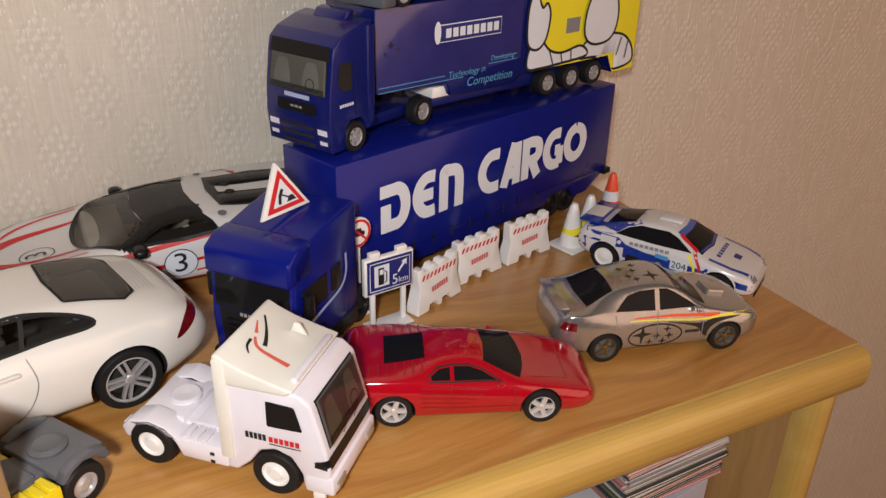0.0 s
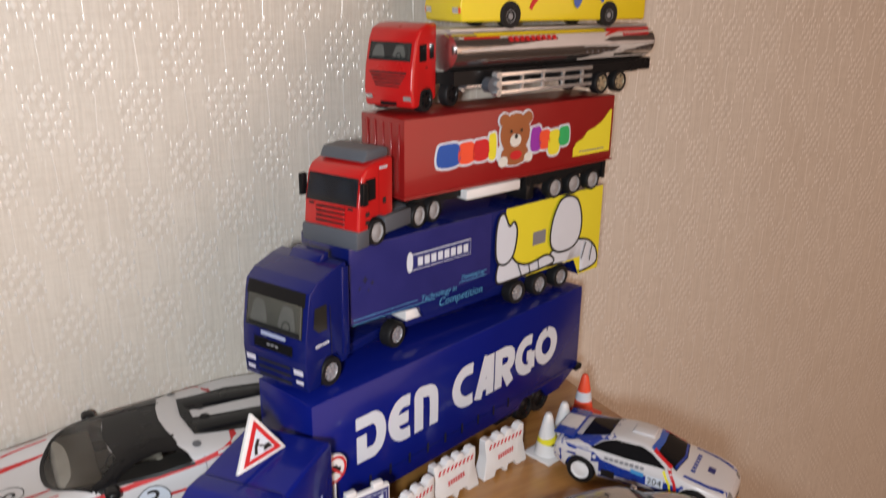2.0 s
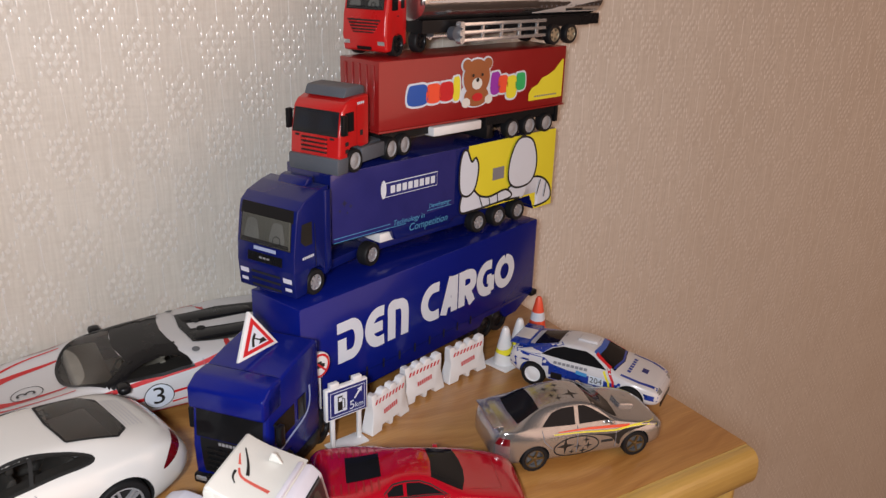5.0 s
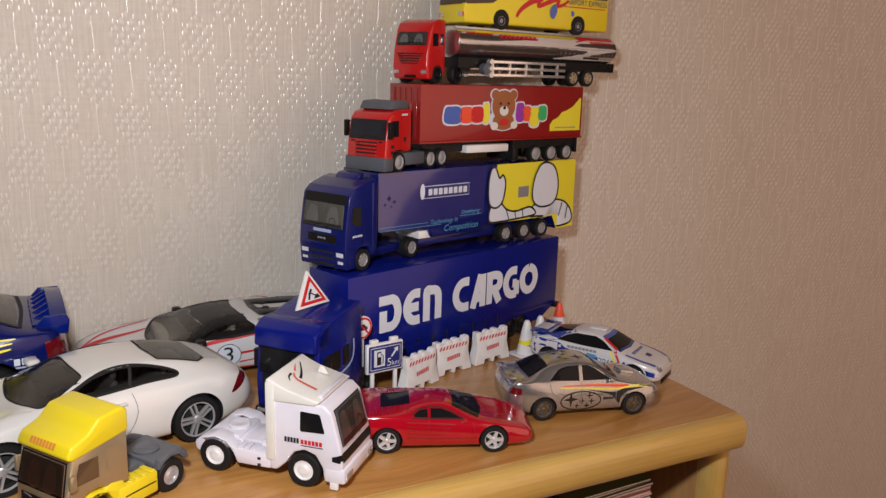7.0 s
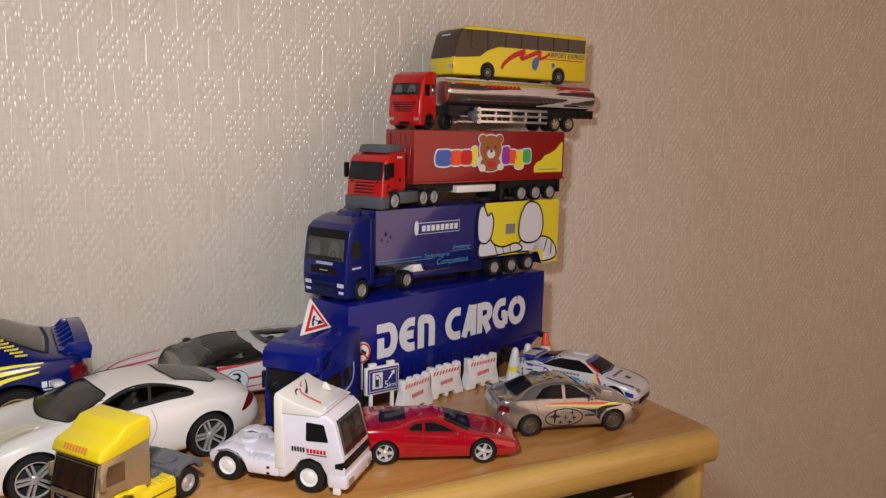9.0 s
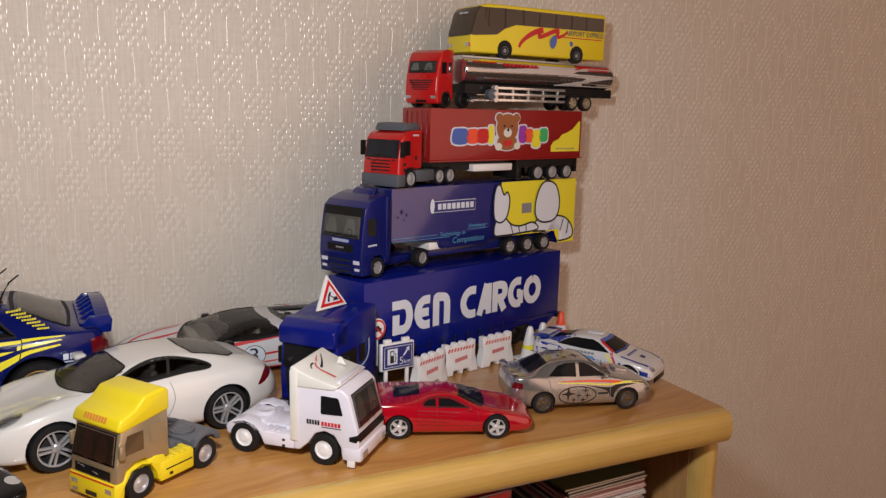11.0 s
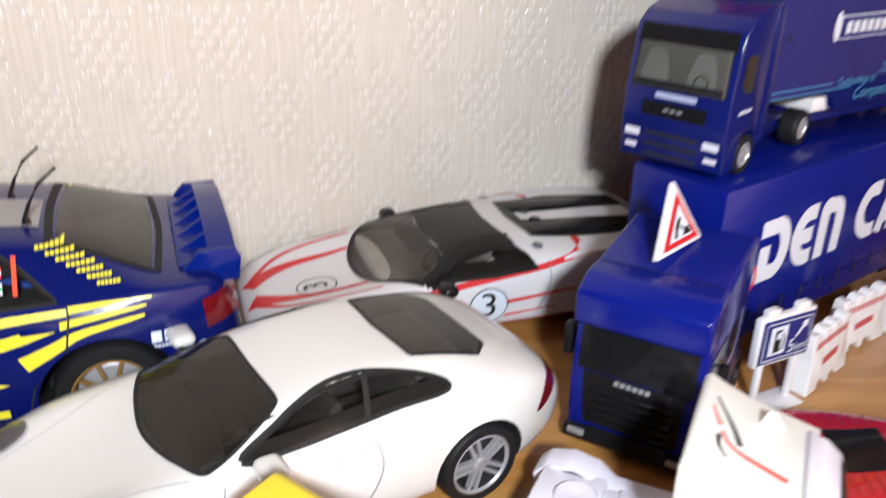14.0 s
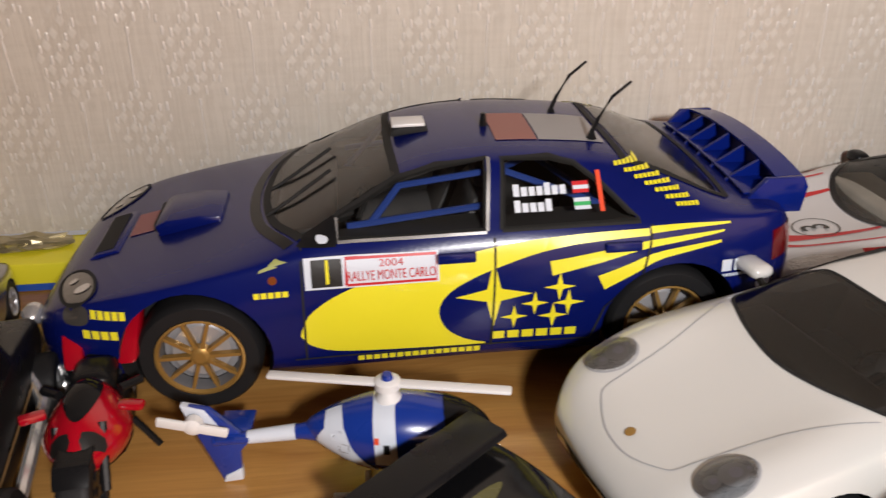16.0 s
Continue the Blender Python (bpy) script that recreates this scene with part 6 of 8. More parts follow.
def navy_lorry():
    """The dark blue show lorry with a yellow rear panel."""
    w = 0.041
    ob = thing("navy_show_lorry", stack_pose(0.2752, -0.1130, TOP + 0.0762, 14.4, w), "navy blue toy lorry with yellow panelled trailer", "toy lorry")
    hw = w / 2
    b = Body("trailer_box", slab([(-0.0325, 0.0625), (-0.0325, 0.0215), (-0.066, 0.0205), (-0.079, 0.0195), (-0.082, 0.0130), (-0.128, 0.0130), (-0.134, 0.0165), (-0.2120, 0.0165), (-0.2150, 0.0120), (-0.2180, 0.0050), (-0.2390, 0.0050), (-0.2390, 0.0625)], -hw, hw, 0.0007), NAVY, ob, "navy blue trailer box with printed sides")
    # violet tint on the front half stands for the sheen reflected in the navy paint
    b.lay("sheen_panel", "L", [(-0.0330, 0.0620), (-0.0330, 0.0225), (-0.066, 0.0215), (-0.1330, 0.0260), (-0.1330, 0.0620)], surface("navy_with_violet_sheen", (0.028, 0.028, 0.16), 0.12, coat=1.0, spread=0.2), lift=0.0002, cells=8)
    b.lay("yellow_panel", "LR", [(-0.1455, 0.0622), (-0.1435, 0.0400), (-0.1430, 0.0170), (-0.2122, 0.0168), (-0.2182, 0.0055), (-0.2387, 0.0055), (-0.2387, 0.0622)], LEMON, "lemon yellow rear panel", cells=6)
    # plain white rounded shapes edged in black, in place of the printed figure
    shapes = (
        [(-0.1840, 0.0190), (-0.1880, 0.0270), (-0.2000, 0.0300), (-0.2160, 0.0300), (-0.2270, 0.0270), (-0.2350, 0.0195), (-0.2362, 0.0105), (-0.2250, 0.0075), (-0.2110, 0.0085), (-0.2040, 0.0165), (-0.1940, 0.0180)],
        [(-0.1385, 0.0190), (-0.1395, 0.0300), (-0.1480, 0.0340), (-0.1570, 0.0270), (-0.1680, 0.0245), (-0.1840, 0.0265), (-0.1900, 0.0200), (-0.1640, 0.0182), (-0.1500, 0.0178)],
        [(-0.1375, 0.0330), (-0.1362, 0.0480), (-0.1385, 0.0585), (-0.1430, 0.0600), (-0.1475, 0.0520), (-0.1515, 0.0540), (-0.1545, 0.0470), (-0.1520, 0.0340), (-0.1450, 0.0290)],
        [(-0.1860, 0.0330), (-0.1865, 0.0470), (-0.1930, 0.0590), (-0.2020, 0.0612), (-0.2110, 0.0570), (-0.2160, 0.0450), (-0.2150, 0.0330), (-0.2080, 0.0265), (-0.1940, 0.0262)],
    )
    for k, shape in enumerate(shapes):
        line = curved(shape, 5)
        b.lay("white_shape", "L", line, PRINT_WHITE, lift=0.0005 + 0.0003 * k, cells=5)
        b.lay("black_edge", "L", ribbon(line + line[:1], 0.0015), PRINT_BLACK, lift=0.0006 + 0.0003 * k, cells=8)
    for pts in ([(-0.1560, 0.0275), (-0.1600, 0.0185)], [(-0.1660, 0.0250), (-0.1680, 0.0182)], [(-0.1750, 0.0252), (-0.1760, 0.0184)], [(-0.2230, 0.0270), (-0.2190, 0.0160)], [(-0.2300, 0.0240), (-0.2280, 0.0130)]):
        b.lay("black_edge", "L", ribbon(pts, 0.0009), PRINT_BLACK, lift=0.0012, cells=3)
    b.lay("grey_box", "L", box(-0.1820, -0.1700, 0.0350, 0.0435), PRINT_GREY, lift=0.0004)
    # brand panel and slogan
    b.lay("brand_panel", "L", box(-0.1165, -0.0720, 0.0418, 0.0508), PRINT_WHITE, lift=0.0004)
    b.lay("brand_panel_blue", "L", box(-0.1160, -0.0725, 0.0423, 0.0503), SIGN_BLUE, lift=0.0007)
    b.bars("L", -0.0765, -0.1150, 0.0463, 0.0046, PRINT_WHITE, 8, lift=0.0010)
    b.lay("brand_mark", "L", disc(-0.0712, 0.0470, 0.0022, 16, 2.6), PRINT_WHITE, lift=0.0008)
    cyan = surface("cyan_print", (0.08, 0.30, 0.52), 0.4)
    b.text("Developing", "L", (-0.1185, 0.0290), 0.0028, cyan, slant=0.2)
    b.text("Technology in", "L", (-0.0925, 0.0242), 0.0033, cyan, slant=0.2)
    b.text("Competition", "L", (-0.1095, 0.0185), 0.0047, cyan, slant=0.2)
    for k, (a0, a1, z) in enumerate(((-0.034, -0.090, 0.0218), (-0.034, -0.077, 0.0242), (-0.108, -0.130, 0.0262), (-0.112, -0.130, 0.0290))):
        b.lay("speed_line", "L", box(a0, a1, z, z + 0.0004), cyan, cells=4)
    scuff = surface("scuffed_print", (0.010, 0.010, 0.045), 0.7)
    for x, z, r, sq in ((-0.0420, 0.0445, 0.0028, 1.3), (-0.0465, 0.0420, 0.0020, 0.8), (-0.0385, 0.0405, 0.0016, 1.6), (-0.0440, 0.0385, 0.0013, 1.1)):
        b.lay("scuff", "L", [(p, q) for p, q in sparkle(x, z, r * 0.8, 0.45)], scuff, lift=0.0004, cells=2)
    part("fifth_wheel_cover", block(-0.092, -0.072, -0.017, 0.017, 0.0120, 0.0180, 0.001), WHITE, ob)
    part("chassis", block(-0.205, -0.075, -0.013, 0.013, 0.0060, 0.0160, 0.001), NAVY, ob)
    hub = ALLOY
    for x in (-0.1590, -0.1800, -0.2010):
        axle_wheels(ob, x, hw - 0.0005, 0.0074, 0.007, hub, "star", 6, 0.60)
    # cab, a little turned on its coupling
    cab = new("cab")
    cab.parent = ob
    cab.empty_display_size = 0.01
    cab.matrix_local = ob.matrix_world.inverted() @ stack_pose(0.2760, -0.1275, TOP + 0.0762, 27.0, w)
    axle_wheels(cab, -0.0165, hw - 0.0002, 0.0074, 0.006, hub, "star", 6, 0.60)
    axle_wheels(cab, -0.0690, hw - 0.0005, 0.0074, 0.007, hub, "star", 6, 0.60)
    part("tractor_chassis", block(-0.076, -0.008, -0.012, 0.012, 0.0050, 0.0110, 0.001), NAVY, cab)
    prof = [(0.0, 0.0030), (0.0012, 0.018), (0.0005, 0.029), (-0.0020, 0.0450), (-0.0034, 0.0510), (-0.0085, 0.0552), (-0.0200, 0.0590), (-0.0275, 0.0603), (-0.0285, 0.0598), (-0.0285, 0.0100), (-0.0242, 0.0095), (-0.0232, 0.0130), (-0.0202, 0.0162), (-0.0128, 0.0162), (-0.0098, 0.0130), (-0.0088, 0.0030)]
    c = Body("cab_shell", slab(prof, -hw, hw, 0.0021, 3), NAVY, cab)
    c.lay("visor_band", "F", [(-0.0188, 0.0445), (0.0188, 0.0445), (0.0182, 0.0510), (-0.0182, 0.0510)], BLACK)
    glazed(c, 0.0176, 0.0298, 0.0448, surface("brown_cabin_wall", (0.16, 0.15, 0.12), 0.6, spread=0.4, grain=300), PALE_SEAT, "clear windscreen over grey seats")
    c.lay("grille", "F", box(-0.0125, 0.0125, 0.0195, 0.0248), BLACK)
    c.bars("F", -0.004, 0.004, 0.0222, 0.0010, ALLOY, 3)
    c.lay("brand_panel", "F", box(-0.0080, 0.0080, 0.0262, 0.0282), surface("pale_print", (0.40, 0.45, 0.62), 0.4))
    for z in (0.0045, 0.0085, 0.0125):
        c.lay("bumper_slot", "F", box(-0.0105, 0.0105, z, z + 0.0015), MATT)
    for d in (1, -1):
        c.lay("headlight", "F", box(d * 0.0125, d * 0.0186, 0.0112, 0.0140), LILAC_WHITE)
        c.lay("fog_lamp", "F", box(d * 0.0135, d * 0.0182, 0.0065, 0.0084), LILAC_WHITE)
    c.lay("side_window", "LR", [(-0.0045, 0.0340), (-0.0058, 0.0435), (-0.0138, 0.0435), (-0.0138, 0.0308), (-0.0080, 0.0308)], SMOKE)
    c.lay("door_gap", "LR", ribbon([(-0.0160, 0.0420), (-0.0165, 0.0170)], 0.0004), PRINT_BLACK)
    c.bars("L", -0.0055, -0.0150, 0.0243, 0.0014, PRINT_WHITE, 6)
    part("air_deflector", slab([(-0.0200, 0.0580), (-0.0240, 0.0625), (-0.0285, 0.0635), (-0.0285, 0.0580)], -0.010, 0.010, 0.0010), NAVY, cab)
    for d in (1, -1):
        part("side_fairing", block(-0.0295, -0.0245, d * hw - 0.0006, d * hw + 0.0006, 0.012, 0.058, 0.0005), NAVY, cab)
    return ob


def red_box_lorry():
    """The red lorry with the coloured toy-shop print; its cab stands a little turned."""
    w = 0.036
    z = TOP + 0.0762 + 0.0627
    ob = thing("red_box_lorry", stack_pose(0.3410, -0.0950, z, 12.5, w), "red toy box lorry with colourful printed side", "toy lorry")
    hw = w / 2
    b = Body("trailer_box", block(-0.1680, 0.0, -hw, hw, 0.0190, 0.0585, 0.0007), BOX_RED, ob, "dark red ribbed trailer box")
    for k in range(5):
        part("front_rib", block(0.0, 0.0006, -hw + 0.004 + 0.0065 * k, -hw + 0.0065 + 0.0065 * k, 0.022, 0.056, 0.0002, 1), BOX_RED, ob)
    part("box_rim", block(-0.1690, 0.0005, -hw - 0.0005, hw + 0.0005, 0.0178, 0.0190, 0.0003), BOX_RED, ob)
    blobs = ((BRIGHT_BLUE, 0.0335, 0.0072, 0.0066, 0.0372), (ORANGE, 0.0463, 0.0052, 0.0062, 0.0372), (SIGN_RED, 0.0570, 0.0052, 0.0062, 0.0374), (LEMON, 0.0655, 0.0026, 0.0078, 0.0385), (VIOLET, 0.1005, 0.0040, 0.0076, 0.0388), (ORANGE, 0.1078, 0.0042, 0.0060, 0.0376), (LEMON, 0.1163, 0.0044, 0.0078, 0.0352), (GREEN, 0.1250, 0.0042, 0.0060, 0.0380))
    for grow, lift in ((0.0010, 0.0003), (0.0, 0.0006)):
        for mat, x, wd, ht, zc in blobs:
            x, ht, zc = x - 0.0045, ht * 0.86, zc + 0.0006
            pts = curved([(-x + wd + grow, zc - ht - grow), (-x + wd + grow, zc + ht * 0.7 + grow), (-x + wd * 0.3, zc + ht + grow), (-x - wd - grow, zc + ht * 0.8 + grow), (-x - wd - grow, zc - ht - grow)], 4)
            b.lay("print_block", "L", pts, PRINT_WHITE if grow else mat, lift=lift, cells=3)
    for x, zc, r, sq, mat, lift in ((-0.0830, 0.0440, 0.0130, 0.95, PRINT_WHITE, 0.0004), (-0.0830, 0.0335, 0.0150, 0.56, PRINT_WHITE, 0.0004), (-0.0740, 0.0520, 0.0050, 0.9, PRINT_WHITE, 0.0004), (-0.0925, 0.0520, 0.0050, 0.9, PRINT_WHITE, 0.0004), (-0.0830, 0.0440, 0.0119, 0.95, BROWN, 0.0008), (-0.0830, 0.0325, 0.0110, 0.60, BROWN, 0.0009), (-0.0740, 0.0520, 0.0040, 0.9, BROWN, 0.0010), (-0.0925, 0.0520, 0.0040, 0.9, BROWN, 0.0010), (-0.0830, 0.0402, 0.0046, 0.8, CREAM, 0.0012), (-0.0735, 0.0290, 0.0038, 0.8, CREAM, 0.0012), (-0.0940, 0.0295, 0.0036, 0.8, CREAM, 0.0012), (-0.0835, 0.0318, 0.0048, 0.55, SIGN_RED, 0.0014)):
        b.lay("round_print", "L", disc(x + 0.0045, zc, r, 20, sq), mat, lift=lift, cells=3)
    for x, zc, r in ((-0.0790, 0.0455, 0.0010), (-0.0872, 0.0455, 0.0010), (-0.0830, 0.0425, 0.0014)):
        b.lay("dark_dot", "L", disc(x + 0.0045, zc, r, 10), PRINT_BLACK, lift=0.0016, cells=2)
    b.lay("yellow_cloud", "L", [(-0.1300, 0.0240), (-0.1300, 0.0290), (-0.1330, 0.0325), (-0.1390, 0.0345), (-0.1430, 0.0385), (-0.1490, 0.0400), (-0.1560, 0.0430), (-0.1640, 0.0500), (-0.1655, 0.0495), (-0.1655, 0.0240)], LEMON, "yellow cloud print")
    b.bars("L", -0.1360, -0.1600, 0.0265, 0.0010, PRINT_GREY, 10)
    part("chassis", joined(block(-0.1640, -0.010, -0.008, 0.008, 0.0105, 0.0178), block(-0.1640, -0.0930, -hw + 0.003, hw - 0.003, 0.0110, 0.0178), block(-0.1660, -0.1630, -hw + 0.002, hw - 0.002, 0.006, 0.0178)), BLACK, ob)
    part("landing_leg", block(-0.1000, -0.0940, -hw + 0.003, hw - 0.003, 0.0020, 0.0115, 0.0005), BLACK, ob)
    part("side_tank", block(-0.0910, -0.0480, -0.0130, 0.0130, 0.0090, 0.0150, 0.001), WHITE, ob)
    for x in (-0.1170, -0.1345, -0.1525):
        axle_wheels(ob, x, hw - 0.0005, 0.0066, 0.006, surface("grey_hub", (0.30, 0.30, 0.31), 0.4), "disc", rim_r=0.72)
    cab = new("cab")
    cab.parent = ob
    cab.empty_display_size = 0.01
    cab.matrix_local = ob.matrix_world.inverted() @ stack_pose(0.3090, -0.1120, z, 28.0, 0.034)
    hw = 0.017
    prof = [(0.0, 0.0035), (0.0010, 0.0110), (0.0, 0.0220), (-0.0030, 0.0360), (-0.0060, 0.0395), (-0.0120, 0.0415), (-0.0270, 0.0425), (-0.0270, 0.0140), (-0.0200, 0.0135), (-0.0175, 0.0148), (-0.0105, 0.0148), (-0.0075, 0.0120), (-0.0070, 0.0035)]
    c = Body("cab_shell", slab(prof, -hw, hw, 0.0014, 3), CAB_RED, cab)
    glazed(c, 0.0150, 0.0225, 0.0345, surface("blue_black_cabin", (0.012, 0.016, 0.026), 0.4, spread=0.4, grain=300), surface("blue_grey_seat", (0.022, 0.030, 0.045), 0.5), "dark blue windscreen")
    for d in (1, -1):
        c.lay("vent_slot", "F", box(d * 0.0105, d * 0.0135, 0.0200, 0.0212), MATT)
    for z in (0.0125, 0.0165):
        c.lay("step", "LR", box(-0.0075, -0.0045, z, z + 0.0022), MATT)
    c.lay("door_vent", "LR", box(-0.0205, -0.0180, 0.0205, 0.0235), MATT)
    for k in range(4):
        part("grille_bar", block(0.0002, 0.0016, -0.0090, 0.0090, 0.0110 + 0.0024 * k, 0.0124 + 0.0024 * k, 0.0003, 1), CAB_RED, cab)
        c.lay("grille_gap", "F", box(-0.0090, 0.0090, 0.0124 + 0.0024 * k, 0.0133 + 0.0024 * k), MATT)
    part("bumper", block(-0.0075, 0.0024, -hw - 0.0004, hw + 0.0004, 0.0012, 0.0105, 0.0012), GREY, cab, "grey front bumper")
    c.lay("side_window", "LR", [(-0.0035, 0.0240), (-0.0050, 0.0345), (-0.0125, 0.0345), (-0.0125, 0.0240)], TINT)
    c.lay("door_gap", "LR", ribbon([(-0.0150, 0.0370), (-0.0150, 0.0160)], 0.0004), BOX_RED)
    c.bars("L", -0.0155, -0.0220, 0.0385, 0.0014, PRINT_WHITE, 4)
    part("air_deflector", slab([(-0.0080, 0.0415), (-0.0110, 0.0470), (-0.0230, 0.0475), (-0.0270, 0.0465), (-0.0270, 0.0420)], -0.0140, 0.0140, 0.0012), GREY, cab, "grey roof air deflector")
    for d in (1, -1):
        part("wing_mirror", block(-0.0035, 0.0005, d * 0.0190 - 0.0012, d * 0.0190 + 0.0012, 0.0230, 0.0340, 0.0006), BLACK, cab)
        part("mirror_arm", tube([(-0.0020, d * 0.016, 0.0335), (-0.0020, d * 0.0190, 0.0330)], 0.0004, 6), BLACK, cab)
        part("side_tank", block(-0.0440, -0.0215, d * 0.0140 - 0.002, d * 0.0140 + 0.002, 0.0040, 0.0125, 0.0008), GREY, cab)
    part("tractor_chassis", block(-0.0720, -0.006, -0.0090, 0.0090, 0.0050, 0.0120, 0.0006), GREY, cab)
    hub = surface("grey_hub_cap", (0.32, 0.32, 0.33), 0.4)
    axle_wheels(cab, -0.0140, hw, 0.0068, 0.006, hub, "disc", rim_r=0.70)
    axle_wheels(cab, -0.0500, hw, 0.0068, 0.006, hub, "disc", rim_r=0.70)
    axle_wheels(cab, -0.0640, hw, 0.0068, 0.006, hub, "disc", rim_r=0.70)
    return ob


def tank_lorry():
    w = 0.030
    z = TOP + 0.0762 + 0.0627 + 0.0587
    ob = thing("red_tank_lorry", stack_pose(0.3530, -0.0850, z, 12.5, w), "red toy tank lorry with chrome tank", "toy lorry")
    hw = w / 2
    cab = new("cab")
    cab.parent = ob
    cab.empty_display_size = 0.01
    cab.matrix_local = ob.matrix_world.inverted() @ stack_pose(0.3515, -0.0830, z, 30.0, w)
    prof = [(0.0, 0.0030), (0.0015, 0.0120), (0.0005, 0.0230), (-0.0030, 0.0370), (-0.0060, 0.0420), (-0.0130, 0.0445), (-0.0220, 0.0445), (-0.0220, 0.0060), (-0.0180, 0.0060), (-0.0165, 0.0105), (-0.0080, 0.0105), (-0.0060, 0.0030)]
    c = Body("cab_shell", slab(prof, -hw, hw, 0.0016, 3), CAB_RED, cab)
    glazed(c, 0.0122, 0.0268, 0.0347, surface("dim_cabin_wall", (0.06, 0.056, 0.05), 0.6, spread=0.4, grain=300), PALE_SEAT, "clear windscreen over pale seats")
    c.lay("door_handle", "LR", box(-0.0125, -0.0105, 0.0225, 0.0232), MATT)
    c.lay("grille", "F", [(-0.0070, 0.0135), (0.0070, 0.0135), (0.0115, 0.0210), (-0.0115, 0.0210)], MATT)
    for k in range(4):
        part("grille_bar", block(0.0004, 0.0018, -0.0105 + 0.0008 * (3 - k), 0.0105 - 0.0008 * (3 - k), 0.0142 + 0.0017 * k, 0.0150 + 0.0017 * k, 0.0002, 1), CAB_RED, cab)
    c.lay("number_plate", "F", box(-0.0050, 0.0050, 0.0040, 0.0060), BLACK)
    for d in (1, -1):
        c.lay("headlight", "F", box(d * 0.0095, d * 0.0140, 0.0070, 0.0092), LAMP)
    c.lay("side_window", "LR", box(-0.0115, -0.0050, 0.0260, 0.0345), TINT)
    c.lay("side_window", "LR", box(-0.0185, -0.0145, 0.0270, 0.0345), TINT)
    # tank: an oval drum with a walkway on top
    tank = lathe([(0.0001, -0.0255), (0.0090, -0.0255), (0.0115, -0.0267), (0.0115, -0.2010), (0.0090, -0.2022), (0.0001, -0.2022)], 32, axis="x")
    for v in tank.verts:
        v.co.y *= 1.25
        v.co.z = v.co.z * 0.95 + 0.0300
    t = Body("tank", tank, TANK_METAL, ob, "dull silver tank drum")
    # pale band painted for the wall mirrored in the upper drum
    t.lay("sheen_band", "LR", box(-0.2000, -0.0300, 0.0300, 0.0368), surface("pale_tank_sheen", (0.62, 0.56, 0.53), 0.3), cells=8)
    panel = surface("silver_white_print", (0.62, 0.60, 0.58), 0.3)
    t.lay("white_panel", "LR", box(-0.2005, -0.1290, 0.0215, 0.0298), panel, "white lower rear panel", cells=6)
    for k in range(13):
        t.lay("panel_stud", "LR", disc(-0.1330 - 0.0053 * k, 0.0262, 0.0006, 8), PRINT_GREY, lift=0.0006, cells=2)
    t.lay("yellow_band", "LR", box(-0.1530, -0.0260, 0.0370, 0.0388), YELLOW, cells=6)
    t.lay("red_band", "LR", box(-0.0600, -0.0260, 0.0360, 0.0370), SIGN_RED, cells=4)
    t.lay("red_wedge", "LR", [(-0.1500, 0.0345), (-0.1560, 0.0388), (-0.1990, 0.0388), (-0.1990, 0.0372), (-0.1640, 0.0366)], SIGN_RED, cells=5, lift=0.0005)
    t.bars("L", -0.0660, -0.1060, 0.0352, 0.0024, SIGN_RED, 9, lift=0.0006)
    t.bars("L", -0.1680, -0.1960, 0.0352, 0.0016, SIGN_RED, 9, lift=0.0006)
    part("walkway", block(-0.2000, -0.0270, -0.0080, 0.0080, 0.0395, 0.0412, 0.0005), surface("silver_plastic", (0.55, 0.55, 0.56), 0.35, metal=0.5), ob)
    part("chassis", joined(block(-0.2060, -0.0300, -0.0085, 0.0085, 0.0120, 0.0195), block(-0.1880, -0.1300, -0.0120, 0.0120, 0.0120, 0.0185), block(-0.2120, -0.2040, -0.0030, 0.0030, 0.0150, 0.0175)), BLACK, ob)
    for d in (1, -1):
        g = part("side_guard", joined(*(block(-0.1375, -0.0560, d * 0.0145 - 0.0008, d * 0.0145 + 0.0008, 0.0062 + 0.0048 * k, 0.0084 + 0.0048 * k, 0.0004) for k in range(3)), *(block(-0.0575 - 0.0175 * k - 0.0018, -0.0575 - 0.0175 * k, d * 0.0145 - 0.0007, d * 0.0145 + 0.0007, 0.0065, 0.0175) for k in range(5)), *(drum(-0.0560, min(d * 0.0125, d * 0.0165), max(d * 0.0125, d * 0.0165), 0.0073 + 0.0048 * k, 0.0020, 12) for k in range(3))), CHROME, ob, "chrome side guard rails")
        part("fuel_tank", drum(-0.0535, d * 0.0095, d * 0.0145, 0.0115, 0.0042, 16) if d > 0 else drum(-0.0535, -0.0145, -0.0095, 0.0115, 0.0042, 16), GREY, ob)
    axle_wheels(cab, -0.0120, hw, 0.0068, 0.0055, BLACK, "star", 5, 0.66)
    axle_wheels(cab, -0.0390, hw, 0.0068, 0.0055, BLACK, "star", 5, 0.66)
    rim = surface("cream_gold_hub", (0.52, 0.44, 0.30), 0.35, metal=0.6)
    for x in (-0.1480, -0.1660):
        axle_wheels(ob, x, hw, 0.0068, 0.0055, rim, "star", 5, 0.66)
    return ob


